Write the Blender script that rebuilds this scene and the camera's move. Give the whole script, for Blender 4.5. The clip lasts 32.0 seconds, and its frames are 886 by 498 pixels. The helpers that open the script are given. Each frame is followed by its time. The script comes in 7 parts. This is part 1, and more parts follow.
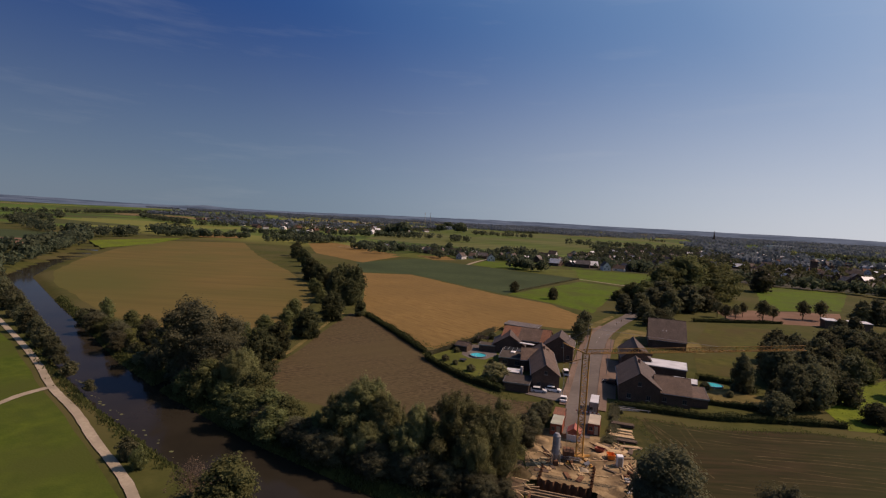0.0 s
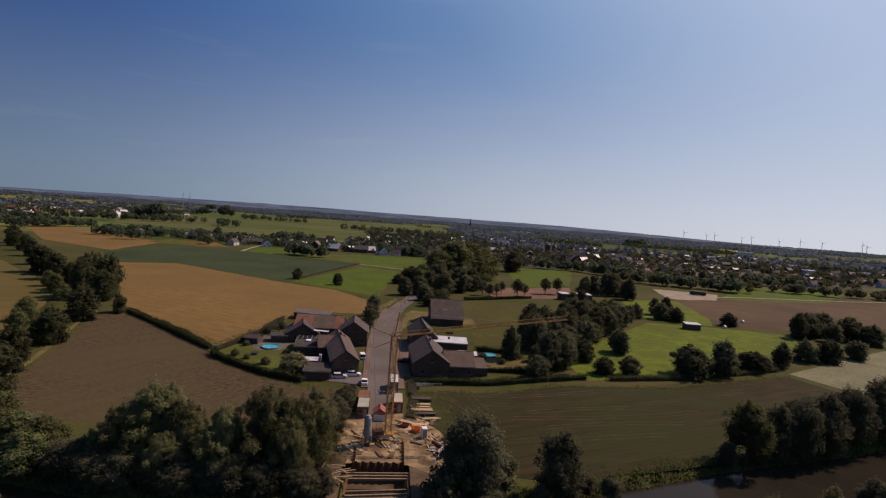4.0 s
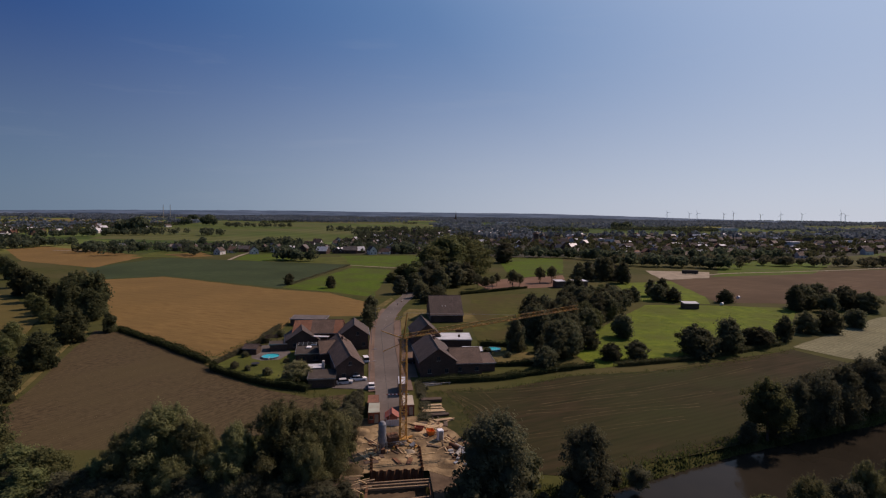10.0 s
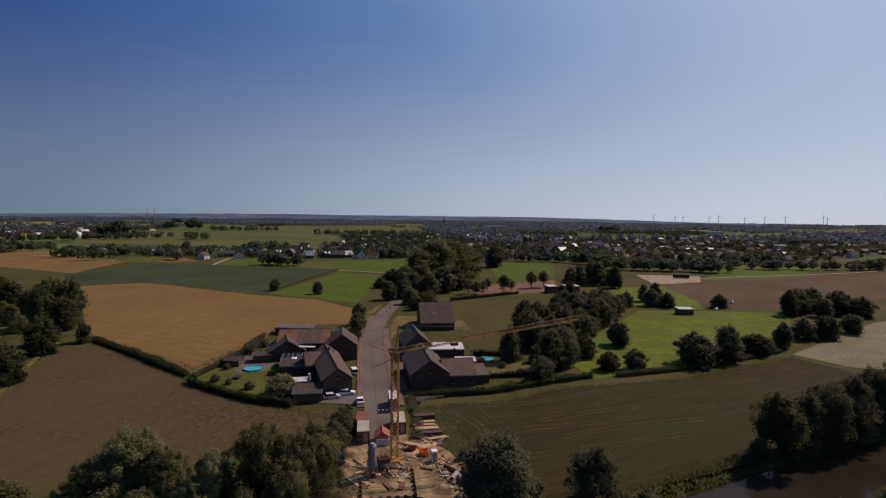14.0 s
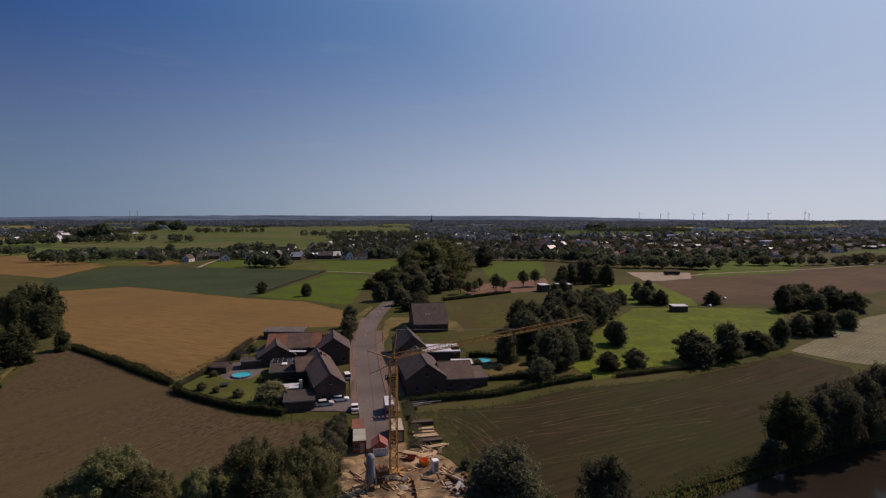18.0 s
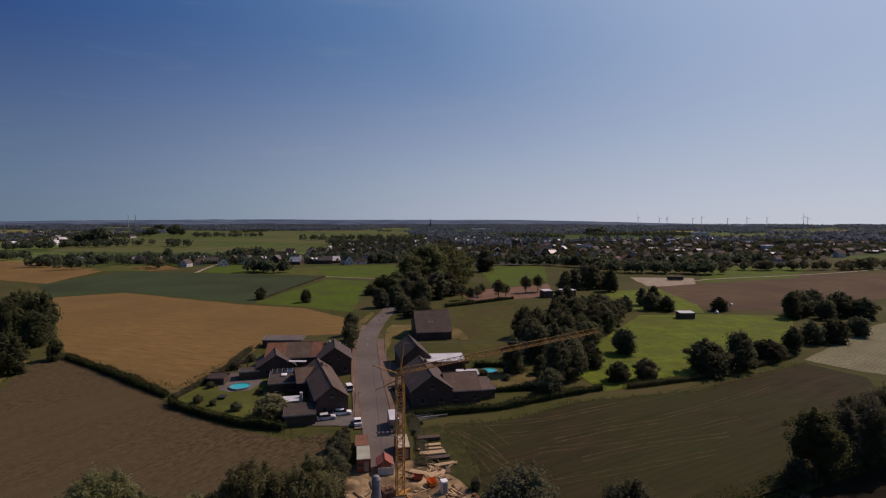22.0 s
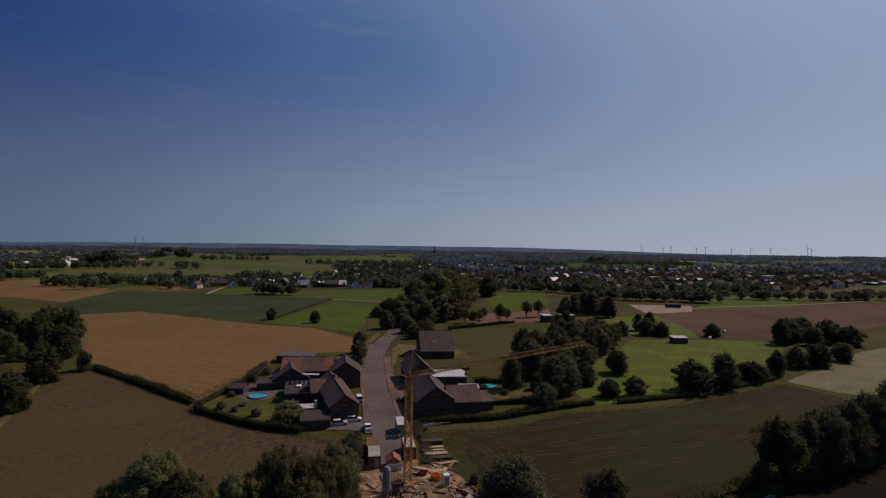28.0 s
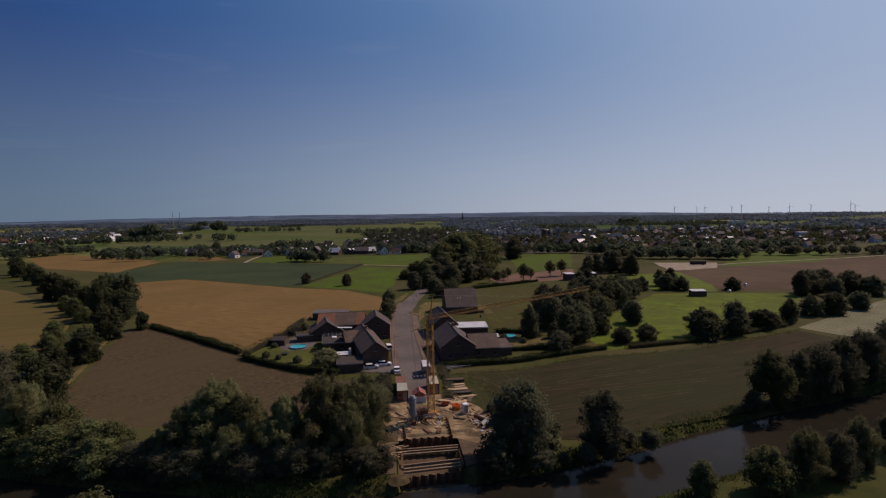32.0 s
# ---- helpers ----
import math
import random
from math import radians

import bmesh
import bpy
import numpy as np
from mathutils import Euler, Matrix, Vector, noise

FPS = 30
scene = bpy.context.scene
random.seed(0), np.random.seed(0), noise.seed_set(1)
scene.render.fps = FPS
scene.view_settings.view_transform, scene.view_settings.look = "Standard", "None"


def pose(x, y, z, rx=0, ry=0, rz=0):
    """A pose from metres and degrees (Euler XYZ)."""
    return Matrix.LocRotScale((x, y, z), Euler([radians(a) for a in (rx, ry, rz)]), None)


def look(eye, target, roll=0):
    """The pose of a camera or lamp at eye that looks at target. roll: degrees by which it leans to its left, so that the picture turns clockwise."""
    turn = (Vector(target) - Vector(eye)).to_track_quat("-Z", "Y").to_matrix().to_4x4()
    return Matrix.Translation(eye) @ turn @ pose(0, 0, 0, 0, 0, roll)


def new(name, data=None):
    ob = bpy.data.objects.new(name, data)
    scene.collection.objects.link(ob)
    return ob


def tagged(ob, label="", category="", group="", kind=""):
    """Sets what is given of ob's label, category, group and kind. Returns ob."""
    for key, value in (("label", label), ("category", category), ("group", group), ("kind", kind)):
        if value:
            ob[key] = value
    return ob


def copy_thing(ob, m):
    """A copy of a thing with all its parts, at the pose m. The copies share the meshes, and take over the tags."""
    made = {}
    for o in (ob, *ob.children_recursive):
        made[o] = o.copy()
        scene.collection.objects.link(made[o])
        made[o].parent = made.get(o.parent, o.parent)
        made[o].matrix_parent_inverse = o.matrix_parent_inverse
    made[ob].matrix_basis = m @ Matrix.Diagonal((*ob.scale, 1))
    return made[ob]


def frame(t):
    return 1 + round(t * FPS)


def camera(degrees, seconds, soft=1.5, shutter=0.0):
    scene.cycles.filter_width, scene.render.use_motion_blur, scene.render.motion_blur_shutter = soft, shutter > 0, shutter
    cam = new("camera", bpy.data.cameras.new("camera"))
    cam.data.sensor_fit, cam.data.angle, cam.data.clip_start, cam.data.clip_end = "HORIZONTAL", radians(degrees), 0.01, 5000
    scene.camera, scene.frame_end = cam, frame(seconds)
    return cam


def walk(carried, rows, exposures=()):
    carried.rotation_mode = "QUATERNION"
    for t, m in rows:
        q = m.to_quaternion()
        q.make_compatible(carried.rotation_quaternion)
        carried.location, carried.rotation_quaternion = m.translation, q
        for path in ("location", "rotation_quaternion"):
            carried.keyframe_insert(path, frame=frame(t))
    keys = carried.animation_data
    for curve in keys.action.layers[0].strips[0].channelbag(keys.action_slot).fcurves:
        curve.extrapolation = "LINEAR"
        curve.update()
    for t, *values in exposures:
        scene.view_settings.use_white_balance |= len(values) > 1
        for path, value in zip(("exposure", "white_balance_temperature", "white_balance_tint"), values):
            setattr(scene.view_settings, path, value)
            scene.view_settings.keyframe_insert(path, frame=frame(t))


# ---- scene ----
cam = camera(80.0, 32.0, 1.2)
PATH = [
    (0, (6.488, 1.919, 47.236), (5.832, 3.805, 47.116), 3.1),
    (0.5, (7.326, 0.489, 47.746), (6.766, 2.405, 47.629), 3.2),
    (1, (6.110, 0.588, 47.596), (5.737, 2.550, 47.483), 3.7),
    (1.5, (4.445, 0.392, 47.612), (4.242, 2.378, 47.498), 4.2),
    (2, (2.867, -0.604, 47.789), (2.820, 1.392, 47.673), 4.4),
    (2.5, (1.636, -1.058, 47.827), (1.697, 0.937, 47.713), 5.0),
    (3, (1.045, -0.740, 47.666), (1.198, 1.252, 47.551), 5.0),
    (3.5, (0.063, -0.239, 47.503), (0.239, 1.750, 47.387), 4.8),
    (5.5, (-3.008, 1.861, 46.958), (-2.785, 3.844, 46.818), 1.9),
    (6, (-3.282, 2.395, 46.977), (-3.037, 4.375, 46.839), 1.6),
    (6.5, (-3.789, 2.535, 47.12), (-3.574, 4.518, 46.988), 1.2),
    (7, (-4.298, 2.212, 47.322), (-4.113, 4.200, 47.197), 1.1),
    (7.5, (-4.494, 2.024, 47.343), (-4.305, 4.011, 47.225), 0.9),
    (8, (-4.619, 1.920, 47.302), (-4.433, 3.908, 47.186), 0.8),
    (8.5, (-4.570, 1.940, 47.224), (-4.382, 3.928, 47.11), 0.7),
    (9, (-4.674, 2.389, 47.164), (-4.472, 4.375, 47.041), 0.7),
    (9.5, (-4.530, 3.215, 47.209), (-4.309, 5.199, 47.077), 0.7),
    (10, (-4.289, 4.186, 47.174), (-4.054, 6.168, 47.036), 0.7),
    (10.5, (-4.253, 5.078, 47.184), (-4.003, 7.057, 47.041), 0.7),
    (11, (-4.084, 6.239, 47.195), (-3.813, 8.215, 47.048), 0.7),
    (11.5, (-4.029, 7.477, 47.237), (-3.760, 9.453, 47.09), 0.7),
    (12, (-3.873, 8.507, 47.262), (-3.598, 10.483, 47.115), 0.8),
    (12.5, (-3.981, 9.311, 47.365), (-3.727, 11.290, 47.226), 0.7),
    (13, (-4.392, 9.929, 47.434), (-4.159, 11.911, 47.301), 0.8),
    (13.5, (-4.531, 10.500, 47.554), (-4.297, 12.482, 47.427), 0.7),
    (14, (-4.630, 11.147, 47.61), (-4.350, 13.124, 47.485), 0.7),
    (14.5, (-4.583, 11.585, 47.504), (-4.236, 13.550, 47.38), 0.8),
    (16.5, (-5.642, 14.097, 47.307), (-5.319, 16.067, 47.185), 0.5),
    (17, (-5.823, 14.770, 47.389), (-5.493, 16.738, 47.264), 0.4),
    (17.5, (-5.933, 15.541, 47.376), (-5.609, 17.510, 47.252), 0.3),
    (18, (-6.045, 16.278, 47.221), (-5.718, 18.246, 47.095), 0.1),
    (18.5, (-6.042, 17.165, 47.215), (-5.701, 19.131, 47.086), 0.1),
    (19, (-6.149, 18.048, 47.332), (-5.812, 20.015, 47.201), 0.1),
    (19.5, (-6.255, 19.179, 47.369), (-5.905, 21.144, 47.237), 0.1),
    (20, (-6.276, 20.058, 47.414), (-5.902, 22.018, 47.282), 0.2),
    (20.5, (-6.401, 20.558, 47.552), (-6.051, 22.523, 47.426), 0.1),
    (21, (-6.539, 20.909, 47.672), (-6.201, 22.876, 47.553), 0.1),
    (21.5, (-6.748, 21.128, 47.749), (-6.405, 23.095, 47.634), 0.1),
    (22, (-7.048, 21.447, 47.739), (-6.716, 23.416, 47.628), 0.1),
    (22.5, (-7.117, 21.951, 47.745), (-6.764, 23.917, 47.629), -0.0),
    (23, (-7.179, 22.654, 47.888), (-6.805, 24.616, 47.767), -0.1),
    (23.5, (-7.190, 23.484, 47.956), (-6.811, 25.444, 47.83), -0.2),
    (24, (-7.267, 24.066, 48.051), (-6.894, 26.028, 47.924), -0.2),
    (24.5, (-7.497, 24.456, 48.127), (-7.148, 26.421, 48.006), -0.2),
    (25, (-7.598, 24.519, 48.11), (-7.252, 26.486, 47.997), -0.1),
    (25.5, (-7.957, 23.387, 47.956), (-7.625, 25.357, 47.864), -0.2),
    (27.5, (-9.268, 10.996, 47.28), (-9.022, 12.981, 47.278), -0.1),
    (28, (-9.641, 7.690, 47.178), (-9.324, 9.663, 47.168), 0.9),
    (28.5, (-9.900, 4.719, 47.086), (-9.555, 6.688, 47.063), 0.95),
    (29, (-10.032, 2.071, 47.206), (-9.707, 4.044, 47.160), 0.3),
    (29.5, (-10.220, -0.189, 47.354), (-9.953, 1.791, 47.290), -0.6),
    (30, (-10.096, -1.862, 47.28), (-9.851, 0.121, 47.196), -1.0),
    (30.5, (-9.549, -2.897, 46.88), (-9.313, -0.914, 46.78), -1.1),
    (31, (-9.117, -3.585, 46.404), (-8.887, -1.602, 46.288), -1.0),
    (31.5, (-8.867, -4.107, 45.716), (-8.651, -2.123, 45.588), -0.9),
    (32, (-8.383, -4.443, 44.785), (-8.175, -2.459, 44.651), -0.8),
]
walk(cam, [(t, look(eye, target, roll)) for t, eye, target, roll in PATH],
     [(0, 0.26, 7150, 10), (2, 0.22, 7000, 10), (3.5, 0.17, 6800, 10), (6, 0.03, 6550, 10), (8, 0.0, 6500, 10), (14, 0.0, 6500, 10), (20, -0.06, 6500, 10), (23, -0.12, 6500, 10), (25.5, -0.24, 6450, 10), (28, -0.56, 6250, 10), (30, -0.54, 6200, 10), (31, -0.43, 6250, 10), (32, -0.22, 6350, 10)])

# ---------------------------------------------------------------- light
SUN_AZ, SUN_EL = radians(62), radians(44)      # clockwise from +y; height
sky = bpy.data.worlds.new("sky")
scene.world = sky
sky.use_nodes = True
_n = sky.node_tree.nodes
_l = sky.node_tree.links
_bg = _n["Background"]
_sky = _n.new("ShaderNodeTexSky")
_sky.sky_type = "NISHITA"
_sky.sun_disc = False
_sky.sun_elevation, _sky.sun_rotation = SUN_EL, SUN_AZ
_sky.altitude, _sky.air_density, _sky.dust_density, _sky.ozone_density = 60, 1.0, 0.3, 1.6
_dir = _n.new("ShaderNodeTexCoord")
_toward = _n.new("ShaderNodeVectorMath")              # how near a direction lies to the sun
_toward.operation = "DOT_PRODUCT"
_toward.inputs[1].default_value = (math.sin(SUN_AZ) * math.cos(SUN_EL), math.cos(SUN_AZ) * math.cos(SUN_EL), math.sin(SUN_EL))
_l.new(_dir.outputs["Generated"], _toward.inputs[0])
_near = _n.new("ShaderNodeMapRange")
_near.inputs[1].default_value, _near.inputs[2].default_value = -1, 1
_l.new(_toward.outputs["Value"], _near.inputs[0])


def sky_ramp(stops):
    r = _n.new("ShaderNodeValToRGB")
    e = r.color_ramp.elements
    e[0].position, e[0].color = stops[0][0], (*stops[0][1], 1)
    e[1].position, e[1].color = stops[-1][0], (*stops[-1][1], 1)
    for p, c in stops[1:-1]:
        e.new(p).color = (*c, 1)
    r.color_ramp.interpolation = "B_SPLINE"
    _l.new(_near.outputs[0], r.inputs[0])
    return r.outputs[0]


# clear air high up and dusty air low over the plain, both paler towards the sun
_clear = sky_ramp(((0.0, (0.018, 0.046, 0.155)), (0.5, (0.013, 0.050, 0.200)), (0.62, (0.012, 0.062, 0.240)), (0.80, (0.105, 0.215, 0.44)), (0.90, (0.28, 0.385, 0.60)), (1.0, (0.60, 0.68, 0.86))))
_dusty = sky_ramp(((0.0, (0.10, 0.14, 0.20)), (0.40, (0.135, 0.195, 0.27)), (0.52, (0.150, 0.228, 0.325)), (0.68, (0.39, 0.455, 0.56)), (0.84, (0.64, 0.665, 0.76)), (1.0, (0.74, 0.76, 0.83))))
_up = _n.new("ShaderNodeSeparateXYZ")
_l.new(_dir.outputs["Generated"], _up.inputs[0])
_haze = _n.new("ShaderNodeMapRange")
_haze.interpolation_type = "SMOOTHSTEP"
_haze.inputs[1].default_value, _haze.inputs[2].default_value = -0.12, 0.36
_l.new(_up.outputs[2], _haze.inputs[0])
_air = _n.new("ShaderNodeMix")
_air.data_type = "RGBA"
_l.new(_haze.outputs[0], _air.inputs[0])
_l.new(_dusty, _air.inputs[6])
_l.new(_clear, _air.inputs[7])
# thin streaks of high cloud
_wisp_map = _n.new("ShaderNodeMapping")
_wisp_map.inputs["Scale"].default_value = (1.6, 1.6, 13)
_wisp_map.inputs["Rotation"].default_value = (0.06, 0.04, 0.4)
_l.new(_dir.outputs["Generated"], _wisp_map.inputs["Vector"])
_wisp = _n.new("ShaderNodeTexNoise")
_wisp.inputs["Scale"].default_value, _wisp.inputs["Detail"].default_value, _wisp.inputs["Roughness"].default_value = 2.2, 7, 0.6
_l.new(_wisp_map.outputs[0], _wisp.inputs["Vector"])
_thin = _n.new("ShaderNodeMapRange")
_thin.inputs[1].default_value, _thin.inputs[2].default_value, _thin.inputs[4].default_value = 0.56, 0.82, 0.09
_l.new(_wisp.outputs[0], _thin.inputs[0])
_cloud = _n.new("ShaderNodeMix")
_cloud.data_type = "RGBA"
_l.new(_thin.outputs[0], _cloud.inputs[0])
_deep = _n.new("ShaderNodeMapRange")                  # the air thins towards the zenith
_deep.interpolation_type = "SMOOTHSTEP"
_deep.inputs[1].default_value, _deep.inputs[2].default_value, _deep.inputs[3].default_value, _deep.inputs[4].default_value = 0.44, 0.95, 1.0, 0.38
_l.new(_up.outputs[2], _deep.inputs[0])
_thinned = _n.new("ShaderNodeVectorMath")
_thinned.operation = "SCALE"
_l.new(_air.outputs[2], _thinned.inputs[0])
_l.new(_deep.outputs[0], _thinned.inputs["Scale"])
_l.new(_thinned.outputs[0], _cloud.inputs[6])
_cloud.inputs[7].default_value = (0.48, 0.50, 0.56, 1)
_blue = _n.new("ShaderNodeVectorMath")                # the sky's own light under the dust
_blue.operation = "SCALE"
_blue.inputs["Scale"].default_value = 0.05
_l.new(_sky.outputs[0], _blue.inputs[0])
_whole = _n.new("ShaderNodeMix")
_whole.data_type = "RGBA"
_whole.inputs[0].default_value = 0.9
_l.new(_blue.outputs[0], _whole.inputs[6])
_l.new(_cloud.outputs[2], _whole.inputs[7])
_l.new(_whole.outputs[2], _bg.inputs[0])
_bg.inputs[1].default_value = 1.0
sun = new("sun", bpy.data.lights.new("sun", "SUN"))
sun.data.energy, sun.data.angle, sun.data.color = 3.55, radians(0.53), (1.0, 0.735, 0.63)
_d = Vector((math.sin(SUN_AZ) * math.cos(SUN_EL), math.cos(SUN_AZ) * math.cos(SUN_EL), math.sin(SUN_EL)))
sun.matrix_world = look(_d * 300, (0, 0, 0))


# ---------------------------------------------------------------- materials
def mat(name, c1, c2, scale=1.0, rough=0.8, bump=0.0, bscale=None, big=0.0, metal=0.0, c3=None, isl=0.0, obj=0.0, stretch=None, detail=6):
    """A surface with grain at two scales, in object space, metres."""
    m = bpy.data.materials.new(name)
    m.use_nodes = True
    N, L = m.node_tree.nodes, m.node_tree.links
    b = N["Principled BSDF"]
    tc = N.new("ShaderNodeTexCoord")
    vec = tc.outputs["Object"]
    if stretch:
        mp = N.new("ShaderNodeMapping")
        mp.inputs["Scale"].default_value = stretch[:3]
        if len(stretch) > 3:
            mp.vector_type = "TEXTURE"
            mp.inputs["Rotation"].default_value = (0, 0, radians(stretch[3]))
        L.new(vec, mp.inputs["Vector"])
        vec = mp.outputs[0]
    n1 = N.new("ShaderNodeTexNoise")
    n1.inputs["Scale"].default_value = scale
    n1.inputs["Detail"].default_value = detail
    n1.inputs["Roughness"].default_value = 0.62
    L.new(vec, n1.inputs["Vector"])
    r = N.new("ShaderNodeValToRGB")
    r.color_ramp.elements[0].position, r.color_ramp.elements[1].position = 0.32, 0.68
    r.color_ramp.elements[0].color, r.color_ramp.elements[1].color = (*c1, 1), (*c2, 1)
    L.new(n1.outputs[0], r.inputs[0])
    col = r.outputs[0]
    if big:
        n2 = N.new("ShaderNodeTexNoise")
        n2.inputs["Scale"].default_value = big
        n2.inputs["Detail"].default_value = 4
        L.new(tc.outputs["Object"], n2.inputs["Vector"])
        mr = N.new("ShaderNodeMapRange")
        mr.inputs[1].default_value, mr.inputs[2].default_value = 0.4, 0.65
        L.new(n2.outputs[0], mr.inputs[0])
        mx = N.new("ShaderNodeMix")
        mx.data_type = "RGBA"
        L.new(mr.outputs[0], mx.inputs[0])
        L.new(col, mx.inputs[6])
        mx.inputs[7].default_value = (*(c3 or tuple(0.75 * (a + d) / 2 for a, d in zip(c1, c2))), 1)
        col = mx.outputs[2]
    for amount, src in ((isl, "isl"), (obj, "obj")):
        if not amount:
            continue
        if src == "isl":
            g = N.new("ShaderNodeNewGeometry").outputs["Random Per Island"]
        else:
            g = N.new("ShaderNodeObjectInfo").outputs["Random"]
        m2 = N.new("ShaderNodeMapRange")
        m2.inputs[3].default_value, m2.inputs[4].default_value = 1 - amount, 1 + amount
        L.new(g, m2.inputs[0])
        hs = N.new("ShaderNodeHueSaturation")
        L.new(m2.outputs[0], hs.inputs["Value"])
        m3 = N.new("ShaderNodeMapRange")
        m3.inputs[3].default_value, m3.inputs[4].default_value = 0.5 - amount * 0.05, 0.5 + amount * 0.05
        L.new(g, m3.inputs[0])
        L.new(m3.outputs[0], hs.inputs["Hue"])
        L.new(col, hs.inputs["Color"])
        col = hs.outputs[0]
    L.new(col, b.inputs["Base Color"])
    b.inputs["Roughness"].default_value, b.inputs["Metallic"].default_value = rough, metal
    b.inputs["Specular IOR Level"].default_value = 0.06 if rough >= 0.85 else 0.3
    if bump:
        n3 = N.new("ShaderNodeTexNoise")
        n3.inputs["Scale"].default_value = bscale or scale * 3
        n3.inputs["Detail"].default_value = 5
        L.new(vec, n3.inputs["Vector"])
        bp = N.new("ShaderNodeBump")
        bp.inputs["Strength"].default_value, bp.inputs["Distance"].default_value = min(1, bump), bump
        L.new(n3.outputs[0], bp.inputs["Height"])
        L.new(bp.outputs[0], b.inputs["Normal"])
    return m


def leaf_mat(name, dark, light):
    m = mat(name, dark, light, scale=0.35, rough=0.9, isl=0.10, obj=0.30, big=0.12)
    N, L = m.node_tree.nodes, m.node_tree.links
    b = N["Principled BSDF"]
    t = N.new("ShaderNodeBsdfTranslucent")
    src = b.inputs["Base Color"].links[0].from_socket
    L.new(src, t.inputs["Color"])
    mx = N.new("ShaderNodeAddShader")
    L.new(b.outputs[0], mx.inputs[0])
    L.new(t.outputs[0], mx.inputs[1])
    L.new(mx.outputs[0], N["Material Output"].inputs["Surface"])
    return m


def rows_mat(name, c1, c2, angle, width, amount=0.5, **k):
    """A worked field: drill or mowing rows of a given spacing, with soil patches."""
    m = mat(name, c1, c2, **k)
    N, L = m.node_tree.nodes, m.node_tree.links
    b = N["Principled BSDF"]
    src = b.inputs["Base Color"].links[0].from_socket
    tc = N.new("ShaderNodeTexCoord")
    mp = N.new("ShaderNodeMapping")
    mp.inputs["Rotation"].default_value = (0, 0, radians(angle))
    L.new(tc.outputs["Object"], mp.inputs["Vector"])
    for w, amt in ((width, amount), (width * 6.3, amount * 0.4)):
        wv = N.new("ShaderNodeTexWave")
        wv.inputs["Scale"].default_value = 0.314 / w * 1.0
        wv.inputs["Distortion"].default_value = 2.5
        wv.inputs["Detail"].default_value = 4
        wv.inputs["Detail Scale"].default_value = 1.2
        L.new(mp.outputs[0], wv.inputs["Vector"])
        mr = N.new("ShaderNodeMapRange")
        mr.inputs[3].default_value, mr.inputs[4].default_value = 1 - amt, 1 + amt
        L.new(wv.outputs["Fac"], mr.inputs[0])
        hs = N.new("ShaderNodeHueSaturation")
        L.new(mr.outputs[0], hs.inputs["Value"])
        L.new(src, hs.inputs["Color"])
        src = hs.outputs[0]
    L.new(src, b.inputs["Base Color"])
    return m


def tile_mat(name, c1, c2, size=(0.3, 0.35), bump=0.03):
    """Roof tiles or bricks in courses; each piece its own shade."""
    m = mat(name, c1, c2, scale=0.6, rough=0.75, big=0.25)
    N, L = m.node_tree.nodes, m.node_tree.links
    b = N["Principled BSDF"]
    src = b.inputs["Base Color"].links[0].from_socket
    tc = N.new("ShaderNodeTexCoord")
    br = N.new("ShaderNodeTexBrick")
    br.inputs["Scale"].default_value = 1.0
    br.inputs["Brick Width"].default_value, br.inputs["Row Height"].default_value = size
    br.inputs["Mortar Size"].default_value = 0.015
    br.inputs["Color1"].default_value, br.inputs["Color2"].default_value = (0.8, 0.8, 0.8, 1), (1.15, 1.1, 1.05, 1)
    br.inputs["Mortar"].default_value = (0.55, 0.55, 0.55, 1)
    L.new(tc.outputs["UV"], br.inputs["Vector"])
    mx = N.new("ShaderNodeMix")
    mx.data_type, mx.blend_type = "RGBA", "MULTIPLY"
    mx.inputs[0].default_value = 1
    L.new(src, mx.inputs[6])
    L.new(br.outputs[0], mx.inputs[7])
    L.new(mx.outputs[2], b.inputs["Base Color"])
    bp = N.new("ShaderNodeBump")
    bp.inputs["Strength"].default_value, bp.inputs["Distance"].default_value = 0.6, bump
    L.new(br.outputs["Fac"], bp.inputs["Height"])
    bp.invert = True
    L.new(bp.outputs[0], b.inputs["Normal"])
    return m


M = {}
M["grass"] = mat("grass", (0.039, 0.057, 0.013), (0.070, 0.087, 0.022), 0.25, 0.9, 0.15, 2.5, 0.012, c3=(0.087, 0.096, 0.030))
M["meadow"] = mat("meadow", (0.072, 0.112, 0.012), (0.158, 0.202, 0.020), 0.22, 0.9, 0.25, 2.0, 0.05, c3=(0.096, 0.118, 0.022))
M["wet_meadow"] = mat("wet_meadow", (0.060, 0.102, 0.009), (0.096, 0.142, 0.014), 0.3, 0.9, 0.25, 2.0, 0.05, c3=(0.072, 0.092, 0.019))
M["river_meadow"] = mat("river_meadow", (0.044, 0.070, 0.010), (0.082, 0.112, 0.015), 0.25, 0.9, 0.25, 2.0, 0.05, c3=(0.060, 0.076, 0.016))
M["town_soil"] = mat("town_gardens", (0.030, 0.036, 0.018), (0.070, 0.068, 0.048), 0.05, 0.95, 0.1, 1.0, 0.02, c3=(0.085, 0.078, 0.066))
M["lawn"] = mat("lawn", (0.072, 0.088, 0.020), (0.122, 0.134, 0.032), 0.4, 0.9, 0.06, 3, 0.08)
M["olive"] = rows_mat("olive_field", (0.021, 0.022, 0.008), (0.053, 0.038, 0.019), 70, 1.7, 0.06, scale=0.5, stretch=(7, 1, 1, 19), rough=0.9, bump=0.12, bscale=2, big=0.02, c3=(0.035, 0.040, 0.013))
